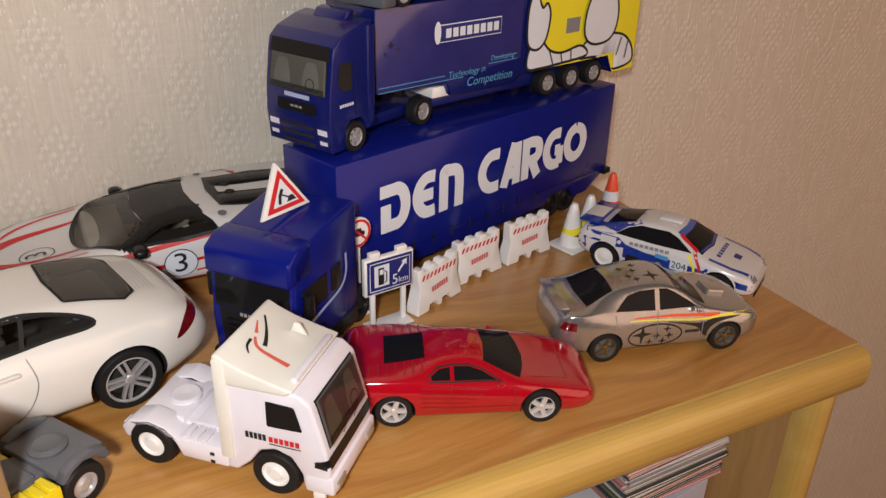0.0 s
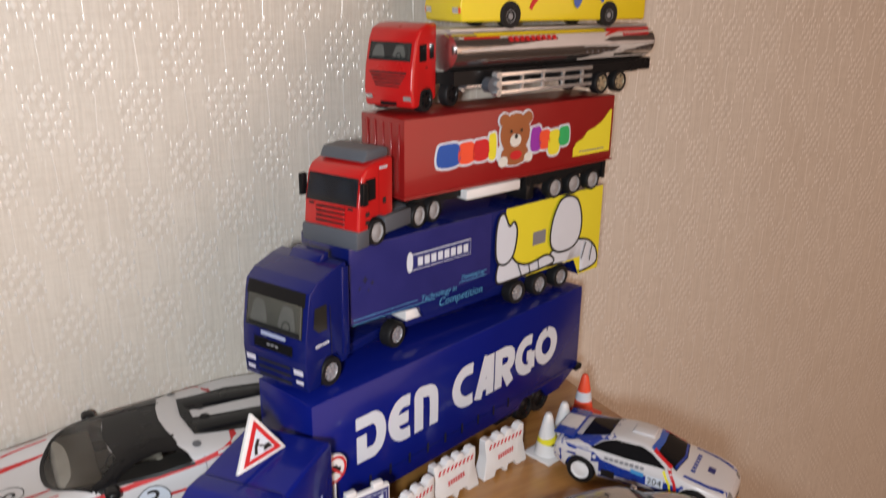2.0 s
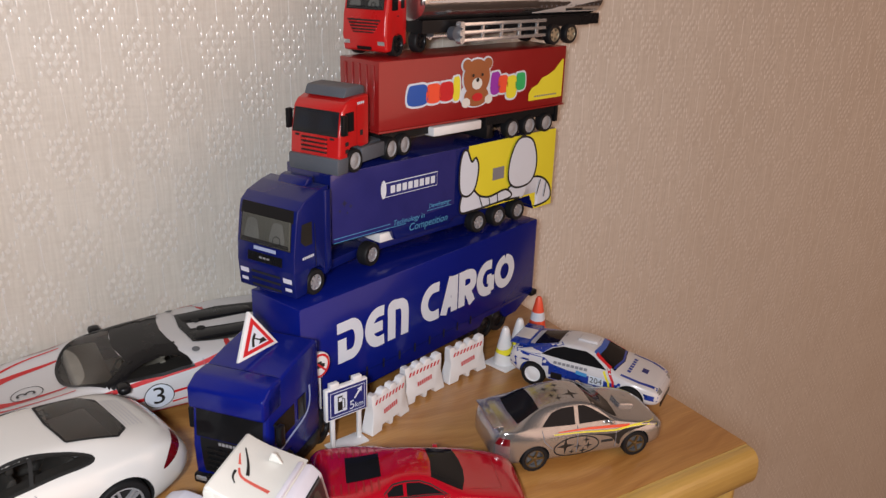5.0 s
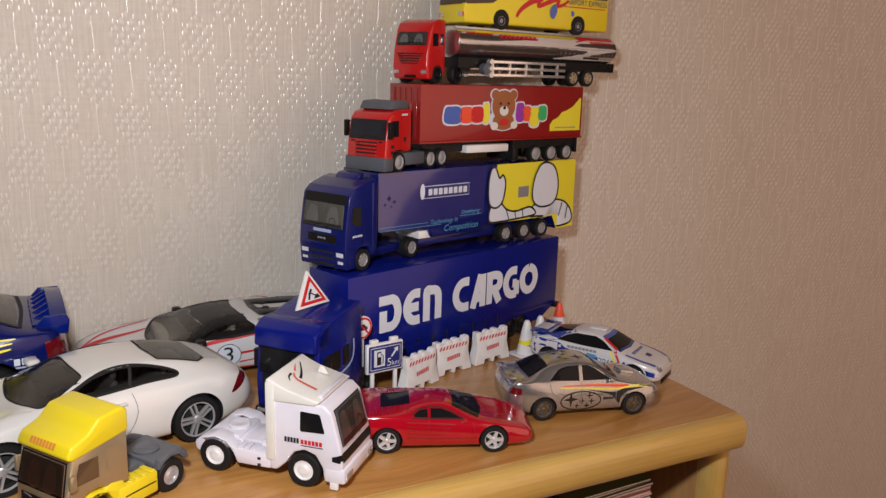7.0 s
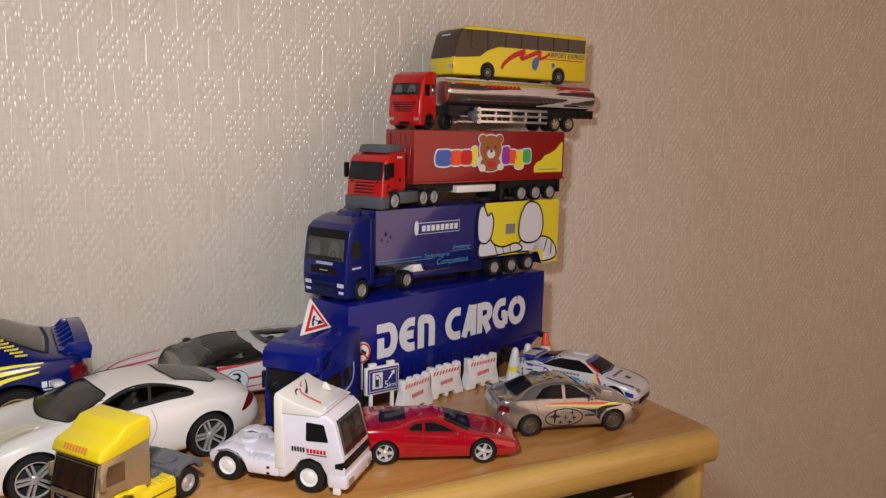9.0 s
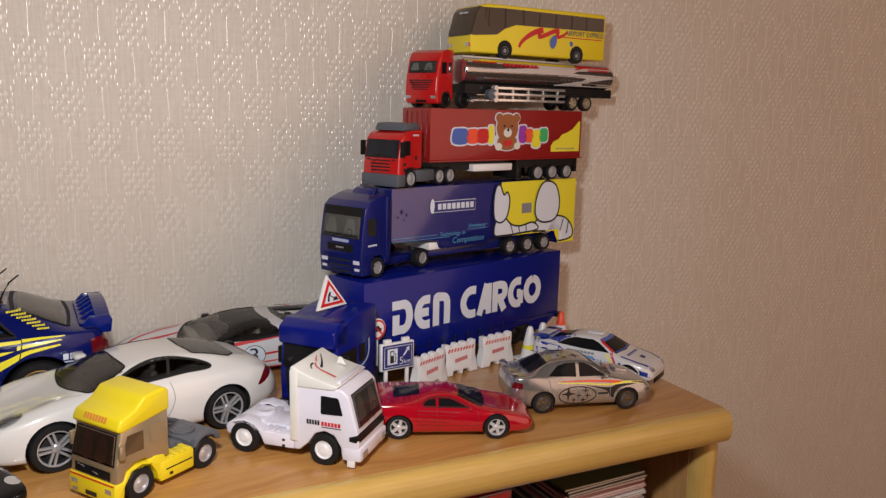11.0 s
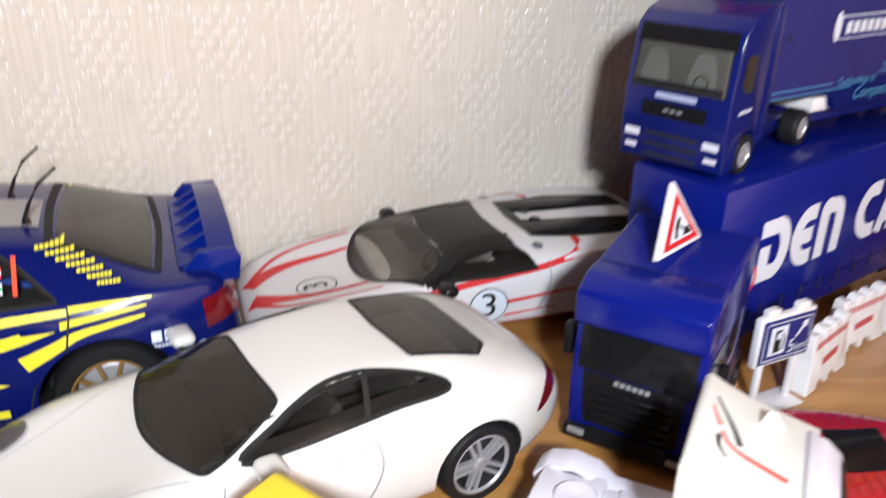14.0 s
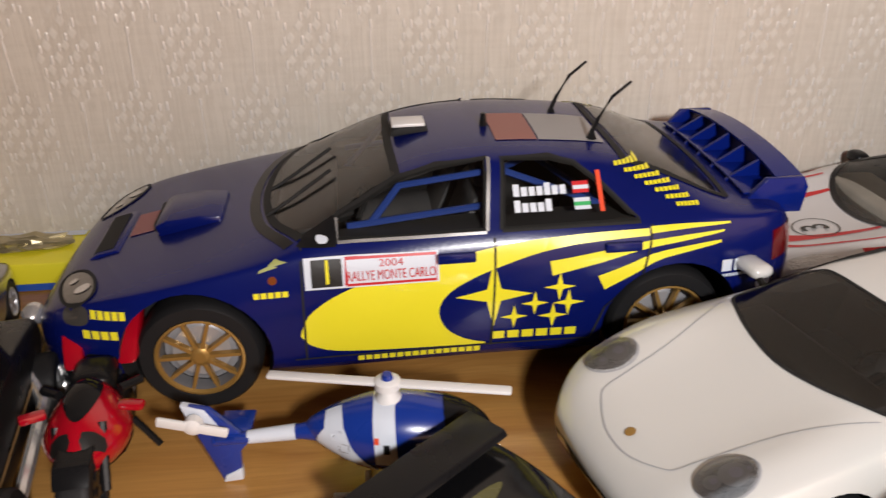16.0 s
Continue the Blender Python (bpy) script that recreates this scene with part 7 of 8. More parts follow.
def coach():
    w = 0.033
    z = TOP + 0.0762 + 0.0627 + 0.0587 + 0.0413
    ob = thing("yellow_coach", stack_pose(0.3880, -0.0660, z, 7.5, w), "yellow toy coach with brown tinted windows", "toy bus")
    hw = w / 2
    prof = [(0.0, 0.0030), (0.0012, 0.0110), (0.0, 0.0180), (-0.0050, 0.0350), (-0.0085, 0.0395), (-0.0160, 0.0415), (-0.1200, 0.0425), (-0.1440, 0.0425), (-0.1455, 0.0400), (-0.1455, 0.0030)]
    b = Body("body", slab(prof, -hw, hw, 0.0018, 3), YELLOW, ob)
    b.lay("windscreen", "F", [(-0.0160, 0.0160), (0.0160, 0.0160), (0.0156, 0.0385), (-0.0156, 0.0385)], BUS_GLASS, "brown tinted windscreen", cells=7)
    for f in "LR":
        b.lay("side_glass", f, [(-0.0010, 0.0160), (-0.0050, 0.0380), (-0.0300, 0.0390), (-0.1430, 0.0390), (-0.1430, 0.0275), (-0.0440, 0.0268), (-0.0330, 0.0230), (-0.0250, 0.0180)], BUS_GLASS, "brown tinted window band", cells=12)
        for x in (-0.0165, -0.0330, -0.0520, -0.0690, -0.0870, -0.1050, -0.1220):
            b.lay("window_bar", f, box(x - 0.0005, x + 0.0005, 0.0278 if x < -0.04 else 0.0240, 0.0385), PRINT_BLACK, cells=3, lift=0.0005)
    part("front_glass", slab([(0.0006, 0.0162), (0.0004, 0.0185), (-0.0046, 0.0352), (-0.0078, 0.0390), (-0.0300, 0.0394), (-0.0300, 0.0225), (-0.0235, 0.0180)], -hw - 0.0002, hw + 0.0002, 0.0017, 3), BUS_GLASS, ob, "brown tinted wrap-round front glass")
    b.lay("roof_stripe", "T", box(-0.1420, -0.0200, -0.0060, 0.0060), surface("pale_yellow", (0.70, 0.62, 0.20), 0.4))
    b.lay("red_flash", "L", ribbon(curved([(-0.0480, 0.0095), (-0.0505, 0.0135), (-0.0560, 0.0180), (-0.0640, 0.0222), (-0.0735, 0.0250)], 5, False), 0.0024, 0.0050), SIGN_RED, cells=8)
    b.lay("red_flash", "L", ribbon(curved([(-0.0715, 0.0245), (-0.0690, 0.0190), (-0.0760, 0.0210), (-0.0850, 0.0245), (-0.0910, 0.0255)], 5, False), 0.0030, 0.0040), SIGN_RED, cells=8, lift=0.0005)
    b.lay("red_flash", "L", ribbon(curved([(-0.0900, 0.0252), (-0.0890, 0.0200), (-0.0960, 0.0220), (-0.1000, 0.0250)], 5, False), 0.0036, 0.0016), SIGN_RED, cells=8, lift=0.0006)
    b.lay("blue_drop", "L", curved([(-0.0815, 0.0180), (-0.0865, 0.0215), (-0.0885, 0.0160), (-0.0850, 0.0100), (-0.0815, 0.0125)], 3), BRIGHT_BLUE, cells=4, lift=0.0008)
    b.lay("red_line", "L", box(-0.1410, -0.0960, 0.0200, 0.0208), SIGN_RED)
    b.lay("blue_drop", "L", curved([(-0.1040, 0.0175), (-0.1072, 0.0165), (-0.1065, 0.0132), (-0.1040, 0.0140)], 3), BRIGHT_BLUE, cells=3)
    b.text("AIRPORT EXPRESS", "L", (-0.1205, 0.0240), 0.0042, SIGN_BLUE, squeeze=0.92)
    b.bars("F", -0.0060, 0.0060, 0.0340, 0.0012, PRINT_WHITE, 7, lift=0.0012)
    for d in (1, -1):
        b.lay("headlight", "F", box(d * 0.0095, d * 0.0145, 0.0075, 0.0105), LAMP)
        b.lay("indicator", "F", box(d * 0.0148, d * 0.0160, 0.0075, 0.0105), ORANGE)
    hub = surface("pale_hub", (0.26, 0.26, 0.27), 0.4)
    for x in (-0.0335, -0.1120):
        for d in (1, -1):
            part("wheel_arch", drum(x, min(d * hw, d * (hw - 0.004)) - (0.0004 if d < 0 else 0), max(d * hw, d * (hw - 0.004)) + (0.0004 if d > 0 else 0), 0.0066, 0.0074, 22), MATT, ob)
        axle_wheels(ob, x, hw + 0.0008, 0.0058, 0.005, hub, "disc", rim_r=0.58)
    return ob


cargo_lorry()
navy_lorry()
red_box_lorry()
tank_lorry()
coach()

# ---- the two lorry tractors in front ----
def white_tractor():
    ob = thing("white_lorry_tractor", pose(0.2060, -0.2135, TOP, rz=-43.4) @ Matrix.Scale(0.97, 4), "white plastic toy lorry tractor with red and black logo", "toy lorry")
    hw = 0.0195
    # chassis deck with mud guards, cab ahead; x forward from the middle of the wheelbase
    prof = [(0.0060, 0.0125), (0.0060, 0.0450), (0.0090, 0.0460), (0.0310, 0.0466), (0.0365, 0.0466), (0.0410, 0.0428), (0.0462, 0.0230), (0.0472, 0.0165), (0.0472, 0.0060), (0.0365, 0.0060), (0.0360, 0.0120), (0.0320, 0.0185), (0.0260, 0.0205), (0.0200, 0.0185), (0.0155, 0.0120), (0.0100, 0.0070), (0.0060, 0.0070)]
    c = Body("cab", slab(prof, -hw, hw, 0.0013, 3), LILAC_WHITE, ob)
    fair = [(0.0048, 0.0450), (0.0046, 0.0565), (0.0062, 0.0573), (0.0110, 0.0548), (0.0170, 0.0525), (0.0265, 0.0500), (0.0350, 0.0480), (0.0320, 0.0455)]
    f = Body("roof_fairing", slab(fair, -hw - 0.0006, hw + 0.0006, 0.0016, 3), CREAM, ob, "cream roof fairing with printed logo")
    ink = surface("faded_red_logo_ink", (0.66, 0.12, 0.09), 0.4)
    for pts, width, end, mat in (
        ([(0.0090, 0.0105), (0.0125, 0.0050), (0.0150, 0.0000), (0.0165, -0.0040)], 0.0006, 0.0016, PRINT_BLACK),
        ([(0.0118, -0.0020), (0.0140, -0.0055), (0.0180, -0.0070), (0.0280, -0.0085)], 0.0008, 0.0020, ink),
        ([(0.0085, 0.0060), (0.0100, 0.0025), (0.0112, 0.0000)], 0.0004, 0.0013, ink),
        ([(0.0112, -0.0040), (0.0118, -0.0080), (0.0140, -0.0110)], 0.0012, 0.0005, PRINT_BLACK),
    ):
        f.lay("logo_stroke", "T", ribbon(curved(pts, 4, False), width, end), mat, cells=5)
    part("roof_fin", slab([(0.0200, 0.0520), (0.0215, 0.0560), (0.0235, 0.0555), (0.0265, 0.0510)], 0.0095, 0.0108, 0.0003), CREAM, ob)
    part("roof_rail", block(0.0318, 0.0343, -0.0150, 0.0150, 0.0482, 0.0502, 0.0006), LILAC_WHITE, ob)
    part("rear_fairing", block(0.0044, 0.0095, -hw - 0.0010, -hw + 0.0015, 0.0125, 0.0552, 0.0008), CREAM, ob)
    part("rear_fairing", block(0.0044, 0.0095, hw - 0.0015, hw + 0.0010, 0.0125, 0.0552, 0.0008), CREAM, ob)
    glazed(c, 0.0160, 0.0245, 0.0425, surface("grey_cabin_wall", (0.13, 0.125, 0.125), 0.5, spread=0.5, grain=250), PALE_SEAT, "clear windscreen over grey seats")
    c.lay("side_window", "LR", [(0.0238, 0.0316), (0.0240, 0.0416), (0.0246, 0.0420), (0.0342, 0.0417), (0.0350, 0.0411), (0.0374, 0.0322), (0.0370, 0.0315), (0.0244, 0.0310)], TINT)
    c.lay("grille_band", "F", box(-0.0185, 0.0185, 0.0165, 0.0215), BLACK)
    c.lay("grille_band", "LR", [(0.0415, 0.0170), (0.0415, 0.0195), (0.0464, 0.0212), (0.0472, 0.0165)], BLACK)
    for d in "LR":
        c.bars(d, 0.0150, 0.0235, 0.0256, 0.0028, PRINT_BLACK, 5) if d == "R" else None
        c.bars(d, 0.0242, 0.0365, 0.0254, 0.0024, SIGN_RED, 6) if d == "R" else None
        c.lay("logo_underline", d, box(0.0242, 0.0365, 0.0230, 0.0235), PRINT_BLACK, cells=3)
    part("bumper", block(0.0370, 0.0487, -hw - 0.0004, hw + 0.0004, 0.0050, 0.0130, 0.0014), LILAC_WHITE, ob)
    for d in (1, -1):
        part("headlight", block(0.0482, 0.0494, d * 0.0140 - 0.0035, d * 0.0140 + 0.0035, 0.0065, 0.0105, 0.0005), LAMP, ob)
        part("step", joined(block(0.0400, 0.0446, d * 0.0185 - 0.0010, d * 0.0185 + 0.0010, 0.0012, 0.0062, 0.0004)), WHITE, ob)
    deck = [(-0.0370, 0.0105), (-0.0385, 0.0150), (-0.0350, 0.0185), (-0.0280, 0.0205), (-0.0200, 0.0190), (-0.0150, 0.0150), (0.0065, 0.0150), (0.0065, 0.0070), (-0.0130, 0.0070), (-0.0155, 0.0125), (-0.0200, 0.0175), (-0.0262, 0.0190), (-0.0320, 0.0170), (-0.0350, 0.0105)]
    part("chassis_deck", joined(slab(deck, -hw, -hw + 0.0100, 0.0008), slab(deck, hw - 0.0100, hw, 0.0008), block(-0.0360, 0.0070, -0.0110, 0.0110, 0.0110, 0.0165, 0.001), block(-0.0120, -0.0030, -0.0110, 0.0110, 0.0150, 0.0172, 0.0006), block(-0.0350, -0.0160, -0.0120, 0.0120, 0.0120, 0.0188, 0.0012)), LILAC_WHITE, ob)
    part("coupling_plate", lathe([(0.0062, 0.0158), (0.0062, 0.0172), (0.0054, 0.0178), (0.0020, 0.0176), (0.0001, 0.0172)], 24, axis="z"), LILAC_WHITE, ob, m=pose(-0.0225, 0, 0.0026))
    for x in (-0.0262, 0.0255):
        axle_wheels(ob, x, hw + 0.0004, 0.0094, 0.0080, WHITE, "disc", rim_r=0.58)
    for k in range(3):
        part("deck_step", block(-0.0135 + 0.0038 * k, -0.0105 + 0.0038 * k, -hw + 0.0008, -0.0105, 0.0148, 0.0162, 0.0004), LILAC_WHITE, ob)
    for z in (0.0075, 0.0110):
        part("side_hole", block(-0.0010, 0.0008, -hw - 0.0002, -hw + 0.0004, z, z + 0.0014), MATT, ob)
    part("rear_lug", block(-0.0395, -0.0365, -0.0170, -0.0120, 0.0100, 0.0150, 0.0006), LILAC_WHITE, ob)
    part("underframe", block(-0.0300, 0.0400, -0.0080, 0.0080, 0.0060, 0.0120, 0.001), WHITE, ob)
    return ob


def yellow_tractor():
    ob = thing("yellow_lorry_tractor", pose(0.1245, -0.2185, TOP, rz=214.0) @ Matrix.Scale(0.95, 4), "yellow and champagne toy lorry tractor with grey deck", "toy lorry")
    hw = 0.0180
    prof = [(0.0040, 0.0180), (0.0040, 0.0470), (0.0290, 0.0440), (0.0345, 0.0410), (0.0385, 0.0240), (0.0392, 0.0135), (0.0340, 0.0135), (0.0320, 0.0190), (0.0260, 0.0215), (0.0200, 0.0215), (0.0150, 0.0190)]
    c = Body("cab", slab(prof, -hw, hw, 0.0013, 3), CHAMPAGNE, ob)
    roof = [(0.0032, 0.0440), (0.0032, 0.0550), (0.0060, 0.0572), (0.0190, 0.0560), (0.0250, 0.0505), (0.0345, 0.0472), (0.0370, 0.0420), (0.0345, 0.0400)]
    r = Body("roof_fairing", slab(roof, -hw - 0.0004, hw + 0.0004, 0.0014, 3), YELLOW, ob, "yellow high roof fairing")
    r.bars("F", -0.0090, 0.0090, 0.0455, 0.0026, surface("faded_red_logo", (0.70, 0.25, 0.05), 0.5), 8)
    c.lay("windscreen_frame", "F", [(-0.0168, 0.0230), (0.0168, 0.0230), (0.0158, 0.0395), (-0.0158, 0.0395)], BLACK, cells=6, lift=0.0002)
    c.lay("cabin_back", "F", [(-0.0158, 0.0242), (0.0158, 0.0242), (0.0149, 0.0386), (-0.0149, 0.0386)], surface("brown_cabin", (0.28, 0.17, 0.11), 0.6, spread=0.5, grain=250), cells=6, lift=0.0004)
    for y in (-0.0095, 0.0020):
        c.lay("seat", "F", curved([(y, 0.0246), (y + 0.0085, 0.0246), (y + 0.0078, 0.0330), (y + 0.0060, 0.0365), (y + 0.0022, 0.0365), (y + 0.0006, 0.0330)], 2), surface("brown_seat", (0.40, 0.20, 0.13), 0.6), lift=0.0006)
    c.lay("windscreen", "F", [(-0.0160, 0.0240), (0.0160, 0.0240), (0.0150, 0.0388), (-0.0150, 0.0388)], CLEAR, "clear windscreen over brown seats", cells=6, lift=0.0010)
    c.lay("side_window", "LR", [(0.0210, 0.0275), (0.0210, 0.0380), (0.0310, 0.0380), (0.0345, 0.0275)], surface("brown_side_glass", (0.10, 0.055, 0.03), 0.10, coat=1.0))
    c.lay("side_window", "LR", box(0.0090, 0.0165, 0.0285, 0.0395), CHAMPAGNE)
    c.lay("grille", "F", [(-0.0140, 0.0150), (0.0140, 0.0150), (0.0140, 0.0200), (-0.0140, 0.0200)], BLACK)
    c.lay("grille_bar", "F", ribbon([(-0.0120, 0.0195), (0.0120, 0.0155)], 0.0008), ALLOY)
    base = [(-0.0100, 0.0060), (-0.0100, 0.0125), (0.0050, 0.0135), (0.0080, 0.0200), (0.0150, 0.0215), (0.0180, 0.0195), (0.0200, 0.0200), (0.0260, 0.0205), (0.0315, 0.0185), (0.0340, 0.0140), (0.0400, 0.0140), (0.0405, 0.0030), (0.0345, 0.0030), (0.0335, 0.0110), (0.0290, 0.0170), (0.0225, 0.0185), (0.0165, 0.0165), (0.0130, 0.0110), (0.0120, 0.0060)]
    b = Body("lower_body", slab(base, -hw - 0.0003, hw + 0.0003, 0.0009, 2), YELLOW, ob, "yellow lower cab and bumper")
    b.lay("red_line", "F", box(-0.0175, 0.0175, 0.0130, 0.0136), SIGN_RED)
    b.lay("bumper_slot", "F", box(-0.0045, 0.0045, 0.0045, 0.0070), PRINT_BLACK)
    for d in (1, -1):
        b.lay("headlight", "F", box(d * 0.0110, d * 0.0160, 0.0085, 0.0110), LAMP)
        b.lay("fog_lamp", "F", box(d * 0.0110, d * 0.0150, 0.0045, 0.0062), PRINT_GREY)
        sill = Body("sill_tank", block(-0.0125, 0.0110, min(d * 0.0186, d * 0.0088), max(d * 0.0186, d * 0.0088), 0.0045, 0.0160, 0.0010), YELLOW, ob)
        side = "L" if d > 0 else "R"
        sill.lay("black_line", side, box(-0.0110, 0.0075, 0.0103, 0.0110), PRINT_BLACK)
        sill.lay("black_slot", side, box(0.0030, 0.0052, 0.0066, 0.0082), PRINT_BLACK)
        for k in range(4):
            part("sill_step", block(-0.0115 + 0.0042 * k, -0.0085 + 0.0042 * k, min(d * 0.0182, d * (0.0092 + 0.0012 * (k % 2))), max(d * 0.0182, d * (0.0092 + 0.0012 * (k % 2))), 0.0158, 0.0168, 0.0003, 1), YELLOW, ob)
        part("wing_mirror", block(0.0340, 0.0375, d * 0.0195 - 0.0012, d * 0.0195 + 0.0012, 0.0270, 0.0345, 0.0008), CHAMPAGNE, ob)
        guard = [(-0.0340, 0.0140), (-0.0325, 0.0185), (-0.0270, 0.0210), (-0.0205, 0.0210), (-0.0150, 0.0190), (-0.0130, 0.0150), (-0.0150, 0.0145), (-0.0180, 0.0175), (-0.0225, 0.0190), (-0.0275, 0.0180), (-0.0310, 0.0140)]
        part("mud_guard", slab(guard, d * hw - 0.0040 if d > 0 else d * hw, d * hw if d > 0 else d * hw + 0.0040, 0.0006), GREY, ob)
    part("chassis_deck", joined(block(-0.0330, 0.0050, -0.0088, 0.0088, 0.0095, 0.0168, 0.0008), block(-0.0340, -0.0130, -0.0145, 0.0145, 0.0150, 0.0186, 0.0010), block(-0.0100, 0.0020, -0.0086, 0.0086, 0.0120, 0.0182, 0.0008), block(-0.0040, 0.0030, -0.0060, 0.0060, 0.0170, 0.0215, 0.0008)), GREY, ob, "grey moulded chassis deck")
    part("coupling_plate", lathe([(0.0070, 0.0), (0.0070, 0.0020), (0.0050, 0.0030), (0.0030, 0.0022), (0.0001, 0.0022)], 22, axis="z"), GREY, ob, m=pose(-0.0215, 0, 0.0176))
    for x in (-0.0215, 0.0235):
        axle_wheels(ob, x, hw + 0.0002, 0.0088, 0.0075, ALLOY, "disc", rim_r=0.56)
    return ob


# ---- road signs, barriers and cones ----
def triangle_sign():
    ob = thing("roadworks_sign", pose(0.2466, -0.1525, TOP + 0.0655, 0, 0, 27) @ pose(0, 0, 0, -14, 0, 0), "white triangular toy roadworks sign on the lorry cab", "toy sign")
    tri = [(-0.0140, 0.0), (0.0140, 0.0), (0.0, 0.0220)]
    b = Body("plate", slab(tri, 0.0, 0.0022, 0.0005), WHITE, ob)
    cx, cz = 0.0, 0.0075
    ring = [(cx + (a - cx) * 0.78, cz + (z - cz) * 0.78) for a, z in tri]
    inner = [(cx + (a - cx) * 0.52, cz + (z - cz) * 0.52) for a, z in tri]
    b.lay("red_border", "R", ring, SIGN_RED, cells=3)
    b.lay("white_field", "R", inner, PRINT_WHITE, cells=3, lift=0.0006)
    b.lay("black_heap", "R", [(0.0005, 0.0045), (0.0060, 0.0045), (0.0042, 0.0070), (0.0022, 0.0068)], PRINT_BLACK, cells=2, lift=0.0009)
    b.lay("black_mark", "R", ribbon([(-0.0035, 0.0045), (-0.0025, 0.0080), (-0.0005, 0.0105)], 0.0016), PRINT_BLACK, cells=2, lift=0.0009)
    b.lay("black_mark", "R", ribbon([(-0.0020, 0.0085), (0.0025, 0.0060)], 0.0007), PRINT_BLACK, cells=2, lift=0.0010)
    return ob


def round_sign():
    ob = thing("no_cars_sign", pose(0.2825, -0.1425, TOP, rz=18), "white round toy traffic sign on a post", "toy sign")
    part("post", joined(block(-0.0010, 0.0010, 0.0002, 0.0020, 0.0, 0.036, 0.0003), block(-0.0035, 0.0035, -0.0030, 0.0040, 0.0, 0.0014, 0.0003)), WHITE, ob)
    face = lathe([(0.0001, 0.0022), (0.0074, 0.0022), (0.0078, 0.0016), (0.0078, 0.0004), (0.0074, 0.0), (0.0001, 0.0)], 28)
    moved(face, pose(0, 0, 0.0440))
    b = Body("plate", face, WHITE, ob)
    c = disc(0, 0.0440, 0.0064, 26)
    b.lay("red_ring", "R", ribbon(c + c[:1], 0.0013), SIGN_RED, cells=6)
    b.lay("car_mark", "R", [(-0.0035, 0.0425), (0.0035, 0.0425), (0.0035, 0.0445), (0.0018, 0.0450), (0.0012, 0.0465), (-0.0016, 0.0465), (-0.0022, 0.0450), (-0.0035, 0.0445)], PRINT_BLACK, cells=3)
    b.lay("red_slash", "R", ribbon([(-0.0044, 0.0482), (0.0044, 0.0398)], 0.0011), SIGN_RED, cells=3, lift=0.0006)
    return ob


def fuel_sign():
    ob = thing("fuel_station_sign", pose(0.2785, -0.1595, TOP, rz=8), "blue and white toy fuel station sign on two legs", "toy sign")
    for x in (0.0035, 0.0205):
        part("leg", block(x, x + 0.0025, 0.0006, 0.0026, 0.0010, 0.020, 0.0004), WHITE, ob)
    part("base", block(0.0020, 0.0245, -0.0045, 0.0065, 0.0, 0.0012, 0.0004), WHITE, ob)
    for x in (0.0030, 0.0175):
        part("top_block", block(x, x + 0.0055, 0.0, 0.0030, 0.0370, 0.0405, 0.0004), WHITE, ob)
    b = Body("board", block(0.0, 0.0265, 0.0, 0.0030, 0.0185, 0.0378, 0.0006), WHITE, ob)
    b.lay("blue_field", "R", box(0.0012, 0.0255, 0.0196, 0.0368), SIGN_BLUE, cells=4)
    b.lay("white_line", "R", ribbon([(0.0026, 0.0210), (0.0026, 0.0354), (0.0241, 0.0354), (0.0241, 0.0210), (0.0026, 0.0210)], 0.0005), PRINT_WHITE, cells=5, lift=0.0006)
    b.lay("white_field", "R", box(0.0048, 0.0128, 0.0228, 0.0340), PRINT_WHITE, cells=3, lift=0.0007)
    b.lay("pump_mark", "R", box(0.0068, 0.0098, 0.0240, 0.0328), PRINT_BLACK, cells=2, lift=0.0010)
    b.lay("pump_window", "R", box(0.0073, 0.0093, 0.0295, 0.0320), PRINT_WHITE, cells=2, lift=0.0013)
    b.lay("pump_hose", "R", ribbon([(0.0100, 0.0310), (0.0112, 0.0300), (0.0112, 0.0250), (0.0100, 0.0250)], 0.0006), PRINT_BLACK, cells=3, lift=0.0010)
    b.text("5", "R", (0.0160, 0.0245), 0.0052, PRINT_WHITE, lift=0.0007)
    b.text("km", "R", (0.0206, 0.0238), 0.0032, PRINT_WHITE, lift=0.0007)
    b.lay("arrow", "R", [(0.0172, 0.0285), (0.0180, 0.0278), (0.0213, 0.0318), (0.0222, 0.0308), (0.0224, 0.0343), (0.0192, 0.0333), (0.0203, 0.0326)], PRINT_WHITE, cells=3, lift=0.0007)
    return ob


